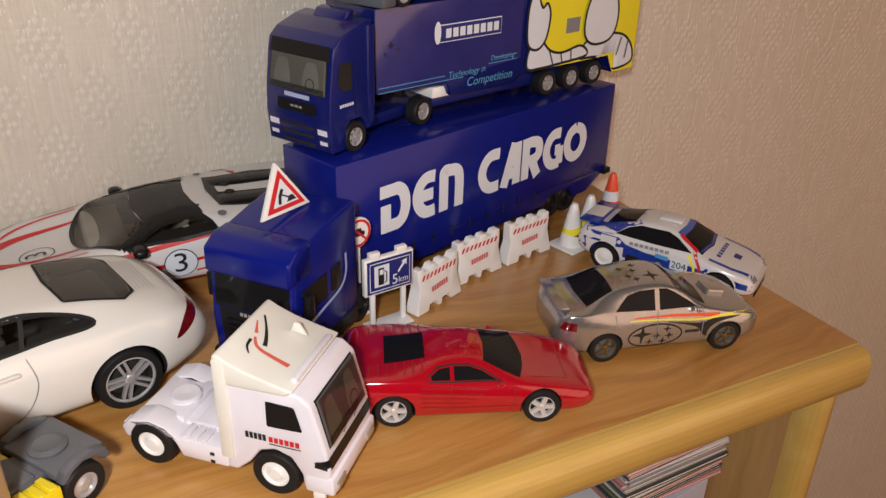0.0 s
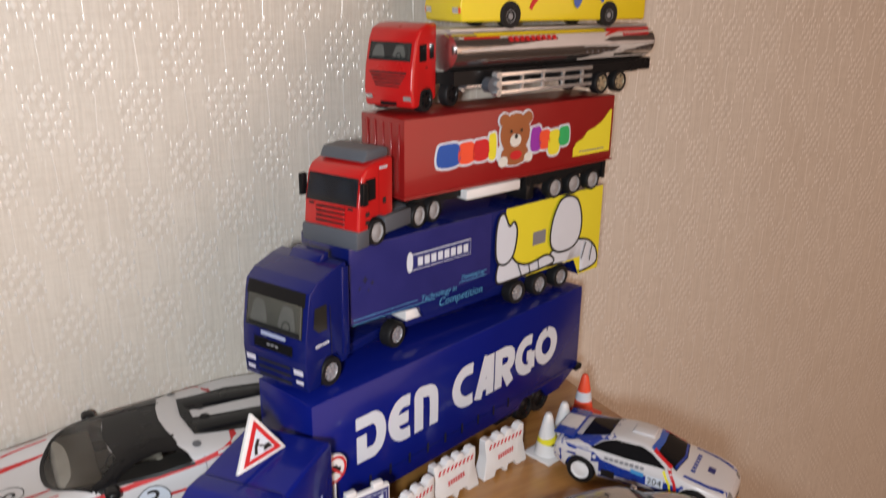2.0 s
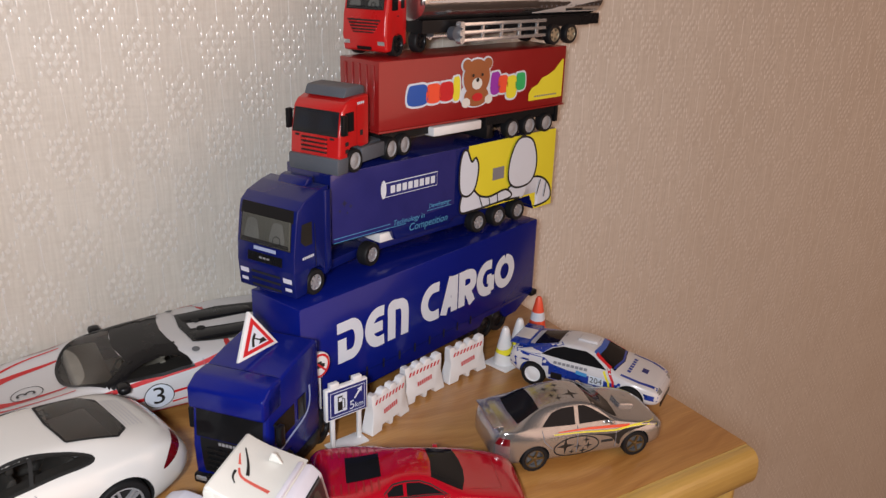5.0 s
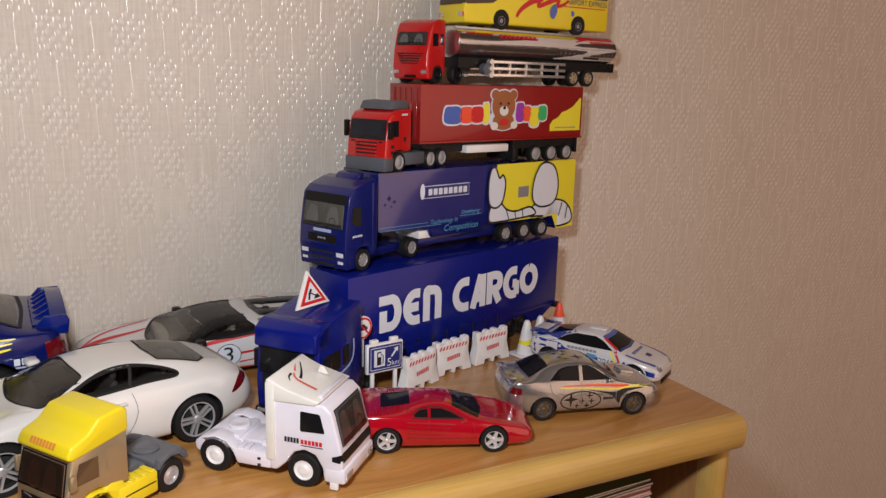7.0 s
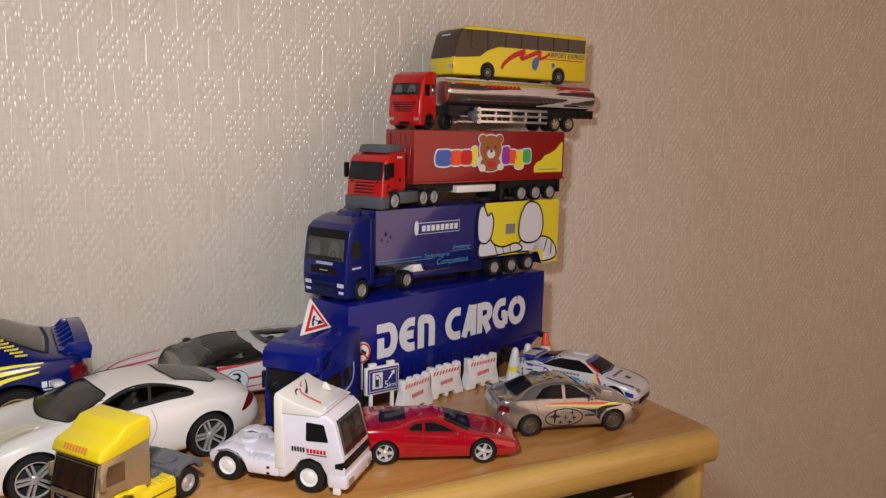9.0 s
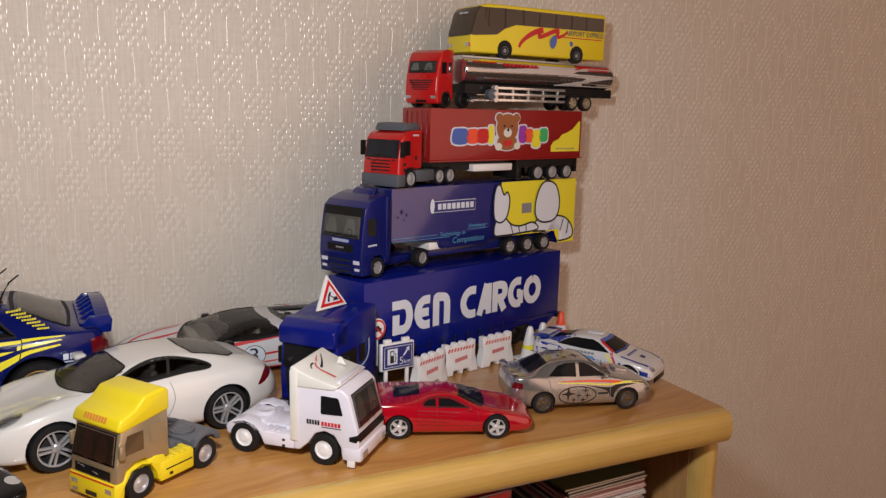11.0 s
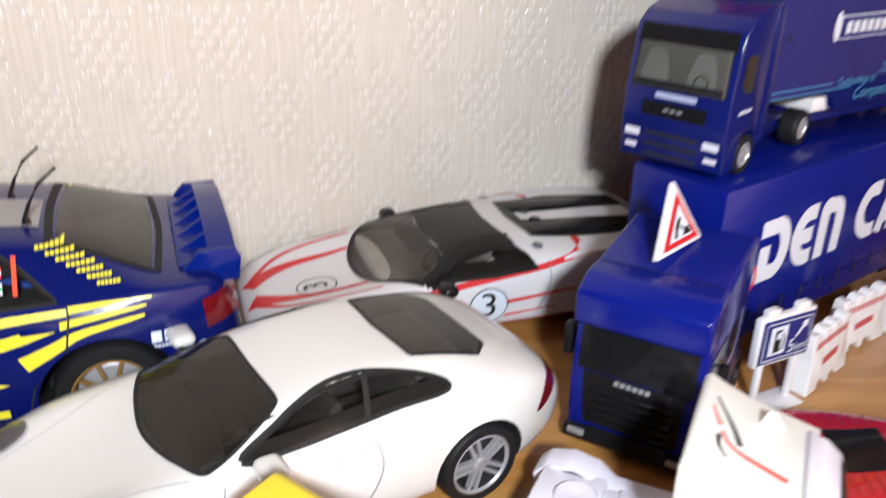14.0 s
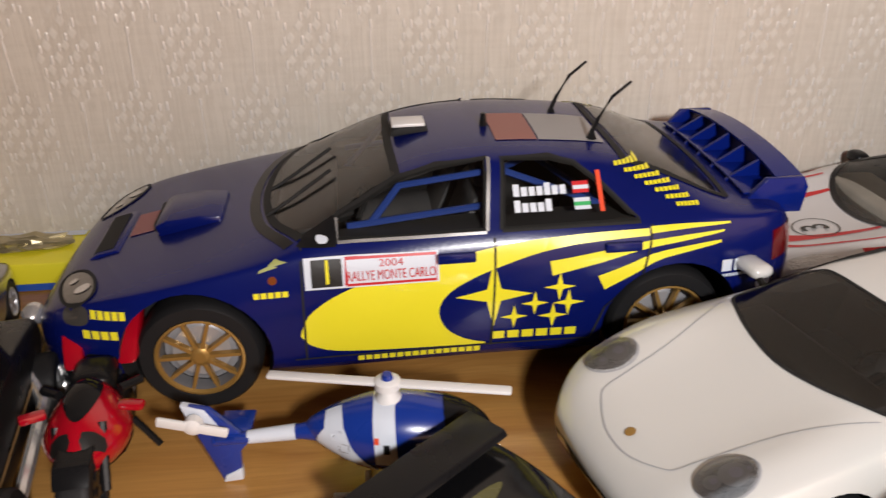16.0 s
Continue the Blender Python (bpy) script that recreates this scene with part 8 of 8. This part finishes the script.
def barrier(m):
    ob = thing("road_barrier", m, "white toy road barrier with red slanted stripes", "toy barrier", "row of road barriers")
    out = [(0.0, 0.0), (0.0, 0.0015), (0.0022, 0.0105), (0.0015, 0.0150), (0.0015, 0.0185), (0.0055, 0.0185), (0.0062, 0.0168), (0.0095, 0.0168), (0.0102, 0.0185), (0.0140, 0.0185), (0.0147, 0.0168), (0.0163, 0.0168), (0.0170, 0.0185), (0.0208, 0.0185), (0.0215, 0.0168), (0.0248, 0.0168), (0.0255, 0.0185), (0.0295, 0.0185), (0.0295, 0.0150), (0.0288, 0.0105), (0.0310, 0.0015), (0.0310, 0.0), (0.0235, 0.0), (0.0225, 0.0025), (0.0175, 0.0025), (0.0165, 0.0), (0.0145, 0.0), (0.0135, 0.0025), (0.0085, 0.0025), (0.0075, 0.0)]
    bm = slab(out, -0.0035, 0.0035, 0.0004, 1)
    for v in bm.verts:
        v.co.y *= 1.15 - v.co.z / 0.0185 * 0.55
    b = Body("body", bm, WHITE, ob)
    for k in range(9):
        x = 0.0035 + 0.0027 * k
        b.lay("red_stripe", "R", [(x, 0.0138), (x + 0.0013, 0.0138), (x + 0.0026, 0.0158), (x + 0.0013, 0.0158)], SIGN_RED, cells=2)
    b.bars("R", 0.0098, 0.0212, 0.0086, 0.0022, surface("faded_red_script", (0.60, 0.10, 0.10), 0.5), 7, rise=0.0008)
    return ob


first = barrier(pose(0.3050, -0.1540, TOP, rz=24) @ Matrix.Diagonal((1.1, 1.1, 1.30, 1.0)))
copy_thing(first, pose(0.3365, -0.1350, TOP, rz=15))
copy_thing(first, pose(0.3735, -0.1255, TOP, rz=13))


def cone(m, top, band, label, stripes):
    ob = thing("traffic_cone", m, label, "toy cone", "traffic cones")
    part("base", block(-0.0075, 0.0075, -0.0075, 0.0075, 0.0, 0.0016, 0.0006), top if not stripes else WHITE, ob)
    rows = [(0.0055, 0.0014), (0.0048, 0.0065), (0.0034, 0.0155), (0.0019, 0.0235), (0.0012, 0.0250), (0.0001, 0.0252)]
    body = part("body", lathe(rows, 24, axis="z"), top, ob)
    if stripes:
        # slanting yellow and black bands
        for k, mat in enumerate((STRIPE_YELLOW, PRINT_BLACK, STRIPE_YELLOW)):
            z0 = 0.0022 + 0.0036 * k
            bm = lathe([(0.00562 - 0.00013 * z * 1000, z) for z in (z0, z0 + 0.0018, z0 + 0.0036)], 24, axis="z")
            for v in bm.verts:
                v.co.z += v.co.x * 0.45
                s = 1.0 - v.co.x * 12
                v.co.x, v.co.y = v.co.x * s, v.co.y * s
            part("slanted_band", bm, mat, ob)
    else:
        part("white_band", lathe([(0.00445, 0.0095), (0.00365, 0.0150)], 24, axis="z"), PRINT_WHITE, ob)
    return ob


cone(pose(0.4215, -0.1225, TOP, rz=15) @ Matrix.Diagonal((1.3, 1.3, 1.08, 1.0)), WHITE, None, "white toy traffic cone with yellow and black bands", True)
cone(pose(0.4375, -0.1165, TOP, rz=15) @ Matrix.Diagonal((1.3, 1.3, 1.08, 1.0)), WHITE, None, "white toy traffic cone with yellow and black bands", True)
cone(pose(0.4700, -0.0950, TOP, rz=15) @ Matrix.Diagonal((1.2, 1.2, 1.12, 1.0)), ORANGE, None, "orange toy traffic cone with white band", False)

triangle_sign()
round_sign()
fuel_sign()
white_tractor()
yellow_tractor()


# ---- by the blue rally car ----
def helicopter():
    ob = thing("blue_helicopter", pose(-0.0132, -0.1502, TOP, rz=-3), "blue and white toy helicopter with white rotor", "toy helicopter")
    body = bmesh.new()
    bmesh.ops.create_uvsphere(body, u_segments=32, v_segments=18, radius=1.0)
    for v in body.verts:
        x, y, z = v.co
        slim = 1.0 - 0.42 * max(0.0, -x) ** 2
        v.co = Vector((x * 0.0245 - 0.0005, y * 0.0105 * slim, z * 0.0108 * slim + 0.0022 * max(0.0, -x) ** 2 + 0.0140 - 0.0015 * max(0.0, x)))
    moved(body, pose(0, 0, 0.0018))
    b = Body("body", body, HELI_BLUE, ob)
    b.lay("white_flank", "R", curved([(-0.0215, 0.0150), (-0.0190, 0.0205), (-0.0145, 0.0215), (-0.0120, 0.0165), (-0.0060, 0.0085), (-0.0090, 0.0060), (-0.0150, 0.0090)], 4), PRINT_WHITE, cells=16)
    b.lay("white_band", "R", [(-0.0062, 0.0125), (-0.0068, 0.0240), (-0.0012, 0.0240), (-0.0006, 0.0125)], PRINT_WHITE, cells=16)
    b.lay("white_band", "T", box(-0.0067, -0.0012, -0.0088, 0.0088), PRINT_WHITE, cells=16)
    b.lay("white_flank", "T", [(-0.0195, -0.0062), (-0.0190, 0.0), (-0.0150, 0.0), (-0.0140, -0.0078)], PRINT_WHITE, cells=16)
    b.lay("canopy", "R", curved([(0.0060, 0.0105), (0.0105, 0.0165), (0.0165, 0.0195), (0.0215, 0.0175), (0.0236, 0.0130), (0.0220, 0.0085), (0.0120, 0.0068)], 3), TINT, cells=16)
    b.lay("canopy", "T", curved([(0.0120, -0.0085), (0.0110, 0.0), (0.0120, 0.0085), (0.0190, 0.0070), (0.0235, 0.0025), (0.0235, -0.0025), (0.0190, -0.0070)], 3), TINT, cells=16)
    b.lay("door_window", "R", curved([(-0.0005, 0.0080), (-0.0010, 0.0112), (0.0050, 0.0112), (0.0045, 0.0075)], 2), TINT, cells=8)
    b.bars("R", 0.0040, 0.0090, 0.0185, 0.0013, PRINT_WHITE, 5)
    b.bars("R", -0.0120, -0.0078, 0.0098, 0.0018, SIGN_RED, 3)
    b.lay("hatch", "R", ribbon([(-0.0155, 0.0150), (-0.0155, 0.0175), (-0.0130, 0.0175), (-0.0130, 0.0150), (-0.0155, 0.0150)], 0.0003), PRINT_GREY, cells=8)
    b.lay("vent_window", "R", box(-0.0042, -0.0026, 0.0165, 0.0190), TINT, cells=6, lift=0.0005)
    b.lay("orange_mark", "R", box(-0.0064, -0.0052, 0.0190, 0.0205), ORANGE, cells=4, lift=0.0005)
    part("tail_boom", tube([(-0.0190, 0, 0.0165), (-0.0260, -0.0002, 0.0162), (-0.0350, -0.0005, 0.0155), (-0.0490, -0.0010, 0.0145)], [0.0036, 0.0021, 0.0017, 0.0014], 14), HELI_BLUE, ob)
    part("boom_band", tube([(-0.0275, -0.0002, 0.0161), (-0.0400, -0.0006, 0.0151)], [0.0022, 0.0018], 14), PRINT_WHITE, ob)
    part("tail_fin", slab([(-0.0395, 0.0185), (-0.0490, 0.0290), (-0.0560, 0.0305), (-0.0525, 0.0190), (-0.0505, 0.0130), (-0.0480, 0.0050), (-0.0430, 0.0058), (-0.0425, 0.0150)], -0.0009, 0.0009, 0.0003), HELI_BLUE, ob, m=pose(0.0, 0.0, -0.0045))
    part("fin_tip", slab([(-0.0428, 0.0095), (-0.0474, 0.0070), (-0.0482, 0.0047), (-0.0428, 0.0055)], -0.0012, 0.0012, 0.0003), PRINT_WHITE, ob, m=pose(0.0, 0.0, -0.0045))
    part("fin_band", slab([(-0.0500, 0.0290), (-0.0560, 0.0306), (-0.0545, 0.0255), (-0.0470, 0.0200), (-0.0450, 0.0200)], -0.0012, 0.0012, 0.0003), PRINT_WHITE, ob, m=pose(0.0, 0.0, -0.0045))
    part("tail_plane", block(-0.0480, -0.0395, -0.0030, 0.0095, 0.0195, 0.0206, 0.0003), HELI_BLUE, ob, m=pose(0.0, 0.0, -0.0045))
    part("tail_rotor", joined(moved(block(-0.0090, 0.0090, -0.0006, 0.0006, -0.0014, 0.0014, 0.0005), pose(-0.0525, -0.0045, 0.0265, ry=14)), moved(lathe([(0.0024, -0.0012), (0.0024, 0.0012), (0.0012, 0.0018), (0.0001, 0.0018)], 16), pose(-0.0525, -0.0035, 0.0265, rz=180))), WHITE, ob, m=pose(0.0, 0.0, -0.0045))
    part("rotor_mast", lathe([(0.0042, 0.0190), (0.0034, 0.0232), (0.0022, 0.0246), (0.0020, 0.0266), (0.0001, 0.0268)], 20, axis="z"), WHITE, ob, m=pose(-0.0030, 0, 0.0035))
    part("main_rotor", joined(moved(block(-0.0315, 0.0315, -0.0015, 0.0015, 0.0, 0.0012, 0.0005), pose(-0.0030, 0, 0.0302, rz=-9)), moved(lathe([(0.0034, -0.0006), (0.0034, 0.0014), (0.0026, 0.0020), (0.0001, 0.0020)], 18, axis="z"), pose(-0.0030, 0, 0.0302))), WHITE, ob)
    part("rotor_cap", lathe([(0.0016, 0.0), (0.0012, 0.0014), (0.0001, 0.0016)], 14, axis="z"), HELI_BLUE, ob, m=pose(-0.0030, 0, 0.0322))
    for d in (1, -1):
        part("skid", joined(tube([(-0.0180, d * 0.0085, 0.0010), (0.0160, d * 0.0085, 0.0010), (0.0190, d * 0.0085, 0.0022)], 0.0010, 8), tube([(-0.0090, d * 0.0085, 0.0010), (-0.0090, d * 0.0045, 0.0060)], 0.0008, 6), tube([(0.0090, d * 0.0085, 0.0010), (0.0090, d * 0.0045, 0.0060)], 0.0008, 6)), WHITE, ob)
    return ob


def motorbike():
    ob = thing("red_motorbike", pose(-0.0955, -0.1358, TOP, rz=-83) @ Matrix.Diagonal((1.15, 1.28, 1.15, 1.0)), "red and black toy sports motorbike on the cabinet", "toy motorbike")
    for x, w in ((-0.0190, 0.0075), (0.0215, 0.0060)):
        wheel(ob, x, 0, 0.0090, 0.0090, w, 1, BLACK, 5, 0.62, "star")
    fair = bmesh.new()
    bmesh.ops.create_uvsphere(fair, u_segments=28, v_segments=16, radius=1.0)
    for v in fair.verts:
        x, y, z = v.co
        v.co = Vector((x * 0.0135 + 0.0080, y * 0.0086 * (1.0 - 0.30 * max(0.0, x) ** 2 - 0.10 * max(0.0, -x)) * (1.0 - 0.30 * max(0.0, z)), z * 0.0088 * (1.0 - 0.22 * x) + 0.0158))
    b = Body("fairing", fair, RED, ob)
    b.lay("screen", "T", curved([(0.0010, -0.0030), (0.0005, 0.0), (0.0010, 0.0030), (0.0070, 0.0034), (0.0125, 0.0018), (0.0145, 0.0), (0.0125, -0.0018), (0.0070, -0.0034)], 3), TINT, cells=8)
    b.lay("headlight", "T", curved([(0.0165, 0.0012), (0.0160, 0.0048), (0.0180, 0.0046), (0.0195, 0.0012)], 2), PRINT_BLACK, cells=6)
    b.lay("headlight", "T", curved([(0.0165, -0.0012), (0.0160, -0.0048), (0.0180, -0.0046), (0.0195, -0.0012)], 2), PRINT_BLACK, cells=6)
    b.lay("belly_panel", "LR", curved([(-0.0030, 0.0080), (-0.0020, 0.0125), (0.0100, 0.0120), (0.0140, 0.0095), (0.0060, 0.0075)], 3), PRINT_BLACK, cells=8)
    part("tank", moved(block(-0.0065, 0.0050, -0.0045, 0.0045, -0.0035, 0.0035, 0.0028, 3), pose(-0.0055, 0, 0.0198)), BLACK, ob)
    part("seat", slab([(-0.0080, 0.0200), (-0.0170, 0.0205), (-0.0240, 0.0235), (-0.0235, 0.0205), (-0.0170, 0.0165), (-0.0080, 0.0160)], -0.0036, 0.0036, 0.0012, 2), BLACK, ob)
    for d in (1, -1):
        part("tail_cowl", moved(slab([(-0.0120, 0.0185), (-0.0175, 0.0235), (-0.0265, 0.0290), (-0.0280, 0.0262), (-0.0200, 0.0180)], -0.0022, 0.0022, 0.0010, 2), pose(0, d * 0.0042, 0, rz=-d * 6)), RED, ob)
        part("mirror", moved(block(-0.0013, 0.0013, -0.0026, 0.0026, -0.0010, 0.0010, 0.0007), pose(0.0085, d * 0.0094, 0.0212, rz=-d * 18)), RED, ob)
        part("hand_grip", tube([(0.0005, d * 0.0060, 0.0205), (-0.0030, d * 0.0098, 0.0200)], 0.0011, 8), BLACK, ob)
    part("engine", block(-0.0130, 0.0060, -0.0058, 0.0058, 0.0050, 0.0160, 0.0015), BLACK, ob)
    part("fork", joined(tube([(0.0215, 0.0042, 0.0090), (0.0130, 0.0042, 0.0210)], 0.0010, 8), tube([(0.0215, -0.0042, 0.0090), (0.0130, -0.0042, 0.0210)], 0.0010, 8)), BLACK, ob)
    part("front_mudguard", moved(slab([(-0.0065, 0.0075), (-0.0040, 0.0102), (0.0030, 0.0102), (0.0065, 0.0070), (0.0030, 0.0092), (-0.0040, 0.0092)], -0.0034, 0.0034, 0.0003), pose(0.0215, 0, 0.0090)), BLACK, ob)
    part("swing_arm", joined(block(-0.0190, -0.0020, 0.0040, 0.0052, 0.0085, 0.0110), block(-0.0190, -0.0020, -0.0052, -0.0040, 0.0085, 0.0110)), ALLOY, ob)
    part("exhaust_pipe", tube([(-0.0040, -0.0055, 0.0080), (-0.0150, -0.0066, 0.0110), (-0.0260, -0.0066, 0.0150)], [0.0010, 0.0016, 0.0017], 10), CHROME, ob)
    part("stand", tube([(-0.0040, 0.0060, 0.0080), (-0.0020, 0.0110, 0.0005)], 0.0008, 6), BLACK, ob)
    return ob


def black_car():
    c = Car("black_winged_car", pose(0.0185, -0.2062, TOP, rz=-49), WEDGE, 1 / 43.5, surface("black_paint", (0.006, 0.006, 0.007), 0.10, coat=0.0, spec=0.35), "glossy black toy car with a large rear wing")
    c.lay("windscreen", "T", [(1.40, -0.70), (1.27, 0), (1.40, 0.70), (2.02, 0.50), (1.96, 0), (2.02, -0.50)], TINT, cells=10)
    c.both("side_window", [(1.66, 0.83), (2.05, 0.99), (2.54, 1.05), (2.84, 1.03), (3.0, 0.92)], TINT, cells=8)
    c.mirror_top("headlight", disc(0.42, 0.66, 0.16, 18), LAMP, "round clear headlight", cells=6)
    # olive patch painted on for the yellowish reflection in the black paint
    c.lay("yellow_reflection", "T", curved([(3.25, -0.45), (3.3, 0.1), (3.45, 0.45), (3.52, 0.1), (3.42, -0.5)], 4), surface("olive_reflection_tint", (0.11, 0.105, 0.02), 0.25, coat=0.6), cells=8)
    c.add("rear_wing", joined(slab([(3.74, 1.13), (3.80, 1.19), (4.30, 1.17), (4.30, 1.11)], -0.90, 0.90, 0.02), block(3.95, 4.15, -0.55, -0.48, 0.85, 1.14), block(3.95, 4.15, 0.48, 0.55, 0.85, 1.14)), BLACK, "matt black rear wing")
    c.wheels(0.33, 0.27, ALLOY, 5, "star", rim_r=0.68)
    return c


def dark_truck():
    """A dark open-engined toy at the edge of the view."""
    ob = thing("black_hot_rod", pose(-0.1300, -0.1500, TOP, rz=100), "black toy hot rod with chrome engine parts", "toy car")
    prof = [(-0.045, 0.010), (-0.046, 0.024), (-0.036, 0.030), (-0.016, 0.031), (-0.010, 0.044), (0.010, 0.045), (0.018, 0.032), (0.046, 0.028), (0.050, 0.014), (0.046, 0.008)]
    b = Body("body", slab(prof, -0.018, 0.018, 0.003, 3), BLACK, ob)
    b.lay("side_window", "LR", [(-0.008, 0.032), (-0.007, 0.042), (0.008, 0.042), (0.014, 0.032)], TINT)
    b.lay("gold_line", "LR", ribbon([(-0.042, 0.018), (0.046, 0.018)], 0.0012), GOLD)
    part("engine", joined(block(0.022, 0.040, -0.010, 0.010, 0.028, 0.036, 0.001), block(0.026, 0.036, -0.005, 0.005, 0.036, 0.041, 0.001)), CHROME, ob)
    for d in (1, -1):
        part("exhaust_pipe", tube([(0.036, d * 0.012, 0.024), (0.020, d * 0.021, 0.014), (-0.040, d * 0.0215, 0.012)], 0.0018, 8), CHROME, ob)
        part("headlight", moved(lathe([(0.0001, 0.003), (0.0030, 0.002), (0.0036, -0.001), (0.0020, -0.004), (0.0001, -0.005)], 14, axis="x"), pose(0.050, d * 0.016, 0.026)), CHROME, ob)
    for x, r in ((0.032, 0.0105), (-0.030, 0.0120)):
        axle_wheels(ob, x, 0.0235, r, 0.008, CHROME, "star", 5, 0.62)
    return ob


def grey_car():
    c = Car("grey_saloon_car", pose(-0.1640, -0.0900, TOP, rz=100), SEDAN, 1 / 43, SILVER, "silver grey toy saloon beside the blue rally car")
    c.lay("windscreen", "T", [(1.36, -0.68), (1.27, 0), (1.36, 0.68), (1.98, 0.54), (1.92, 0), (1.98, -0.54)], TINT, cells=8)
    c.lay("rear_window", "T", [(3.26, -0.48), (3.24, 0), (3.26, 0.48), (3.80, 0.58), (3.84, 0), (3.80, -0.58)], TINT, cells=8)
    c.both("side_window", [(1.56, 0.965), (2.0, 1.22), (2.18, 1.30), (2.75, 1.30), (3.0, 1.24), (3.28, 1.02)], TINT, cells=8)
    c.both("headlight", [(0.10, 0.54), (0.10, 0.68), (0.28, 0.71), (0.30, 0.58)], LAMP)
    c.both("tail_light", [(4.05, 0.70), (4.05, 0.86), (4.26, 0.88), (4.34, 0.72)], TAIL_RED)
    c.wheels(0.325, 0.24, ALLOY, 5, "star", rim_r=0.70)
    return c


def yellow_packet():
    ob = thing("yellow_packet", pose(-0.1900, -0.0240, TOP, rz=1), "yellow and blue printed packet by the wall", "packet")
    b = Body("sleeve", block(-0.075, 0.055, -0.014, 0.014, 0.0, 0.012, 0.0008), LEMON, ob)
    b.lay("blue_edge", "R", box(-0.074, 0.054, 0.0006, 0.0035), BRIGHT_BLUE)
    b.lay("white_edge", "T", box(-0.074, 0.054, 0.009, 0.0135), PRINT_WHITE)
    crumple = bmesh.new()
    bmesh.ops.create_icosphere(crumple, subdivisions=3, radius=1.0)
    for v in crumple.verts:
        n = noise.noise(v.co * 3.1) * 0.5 + noise.noise(v.co * 7.0) * 0.3
        v.co = Vector((v.co.x * 0.017 * (1 + n), v.co.y * 0.006 * (1 + n), 0.0128 + abs(v.co.z) * 0.0035 * (1 + n)))
    part("foil", crumple, surface("crumpled_foil", (0.45, 0.40, 0.25), 0.3, metal=0.7), ob, smooth=False, m=pose(0.034, 0.001, 0.0))
    return ob


helicopter()
motorbike()
black_car()
dark_truck()
grey_car()
yellow_packet()


# ---- inside the cabinet ----
SHELF = TOP - 0.197


def money_box():
    ob = thing("printed_carton", pose(0.372, -0.158, SHELF, rz=9), "pale blue carton printed with play banknotes", "carton")
    b = Body("carton", block(-0.055, 0.055, -0.090, 0.090, 0.0, 0.1085, 0.0012), surface("note_print", (0.40, 0.42, 0.52), 0.4, spread=0.4, grain=160), ob)
    b.lay("note", "T", [(-0.053, -0.088), (0.010, -0.088), (0.020, -0.040), (-0.053, -0.040)], surface("pale_note_print", (0.55, 0.55, 0.60), 0.4, spread=0.25, grain=300), cells=3)
    b.text("20 EURO", "T", (-0.030, -0.076), 0.0075, PRINT_BLACK, turn=-18, squeeze=0.9)
    b.lay("green_flower", "T", disc(-0.045, -0.080, 0.004, 9), GREEN, cells=2, lift=0.0005)
    b.lay("violet_patch", "T", disc(0.030, -0.080, 0.012, 12, 0.6), surface("violet_wash", (0.40, 0.30, 0.50), 0.4), cells=3)
    b.lay("violet_patch", "R", box(-0.050, 0.020, 0.045, 0.104), surface("violet_grey_wash", (0.36, 0.33, 0.46), 0.4, spread=0.4, grain=200), cells=3)


def magazines():
    z = SHELF + 0.1088
    rng = random.Random(4)
    covers = [surface("booklet_cover_%s" % n, c, 0.3, coat=0.3, spread=0.4, grain=200) for n, c in (("pink", (0.50, 0.24, 0.22)), ("white", (0.62, 0.60, 0.58)), ("olive", (0.10, 0.12, 0.05)), ("grey", (0.30, 0.29, 0.30)), ("dark", (0.06, 0.06, 0.07)))]
    for k in range(21):
        h = rng.uniform(0.0014, 0.0021)
        mat = covers[2] if k == 20 else covers[rng.randrange(5)]
        m = pose(0.4120 + rng.uniform(-0.0015, 0.0015), -0.1880 + rng.uniform(-0.0015, 0.0015), z, rz=3 + rng.uniform(-1.5, 1.5))
        ob = thing("booklet", m, "thin glossy printed booklet lying in a stack", "booklet", "stack of booklets")
        part("page_block", block(-0.0345, 0.0345, -0.0505, 0.0505, 0.0002, h - 0.0002), PAPER, ob)
        part("cover", joined(block(-0.035, 0.035, -0.051, 0.051, 0.0, 0.0002), block(-0.035, 0.035, -0.051, 0.051, h - 0.0002, h), block(-0.035, -0.0347, -0.051, 0.051, 0.0, h)), mat, ob)
        z += h + 0.0001


def red_toy_box():
    ob = thing("clear_toy_box", pose(0.292, -0.195, SHELF, rz=4), "dark clear plastic box with a red toy inside", "toy box")
    b = Body("box", block(-0.038, 0.038, -0.055, 0.055, 0.0, 0.160, 0.002), surface("purplish_clear_plastic", (0.14, 0.085, 0.10), 0.2, coat=0.6), ob)
    b.lay("red_rim", "R", [(-0.036, 0.150), (0.036, 0.155), (0.036, 0.159), (-0.036, 0.157)], SIGN_RED, cells=4)
    b.lay("red_rim", "T", box(-0.037, 0.037, -0.054, -0.049), BOX_RED, cells=4)
    c = disc(-0.006, 0.120, 0.018, 20)
    b.lay("red_ring", "R", ribbon(c + c[:1], 0.006), SIGN_RED, lift=0.0006, cells=8)
    b.lay("red_band", "R", [(-0.030, 0.090), (0.036, 0.105), (0.036, 0.113), (-0.030, 0.098)], SIGN_RED, lift=0.0006, cells=5)
    part("grey_upright", block(-0.058, -0.050, -0.045, 0.045, 0.0, 0.155, 0.001), GREY, ob)


money_box()
magazines()
red_toy_box()
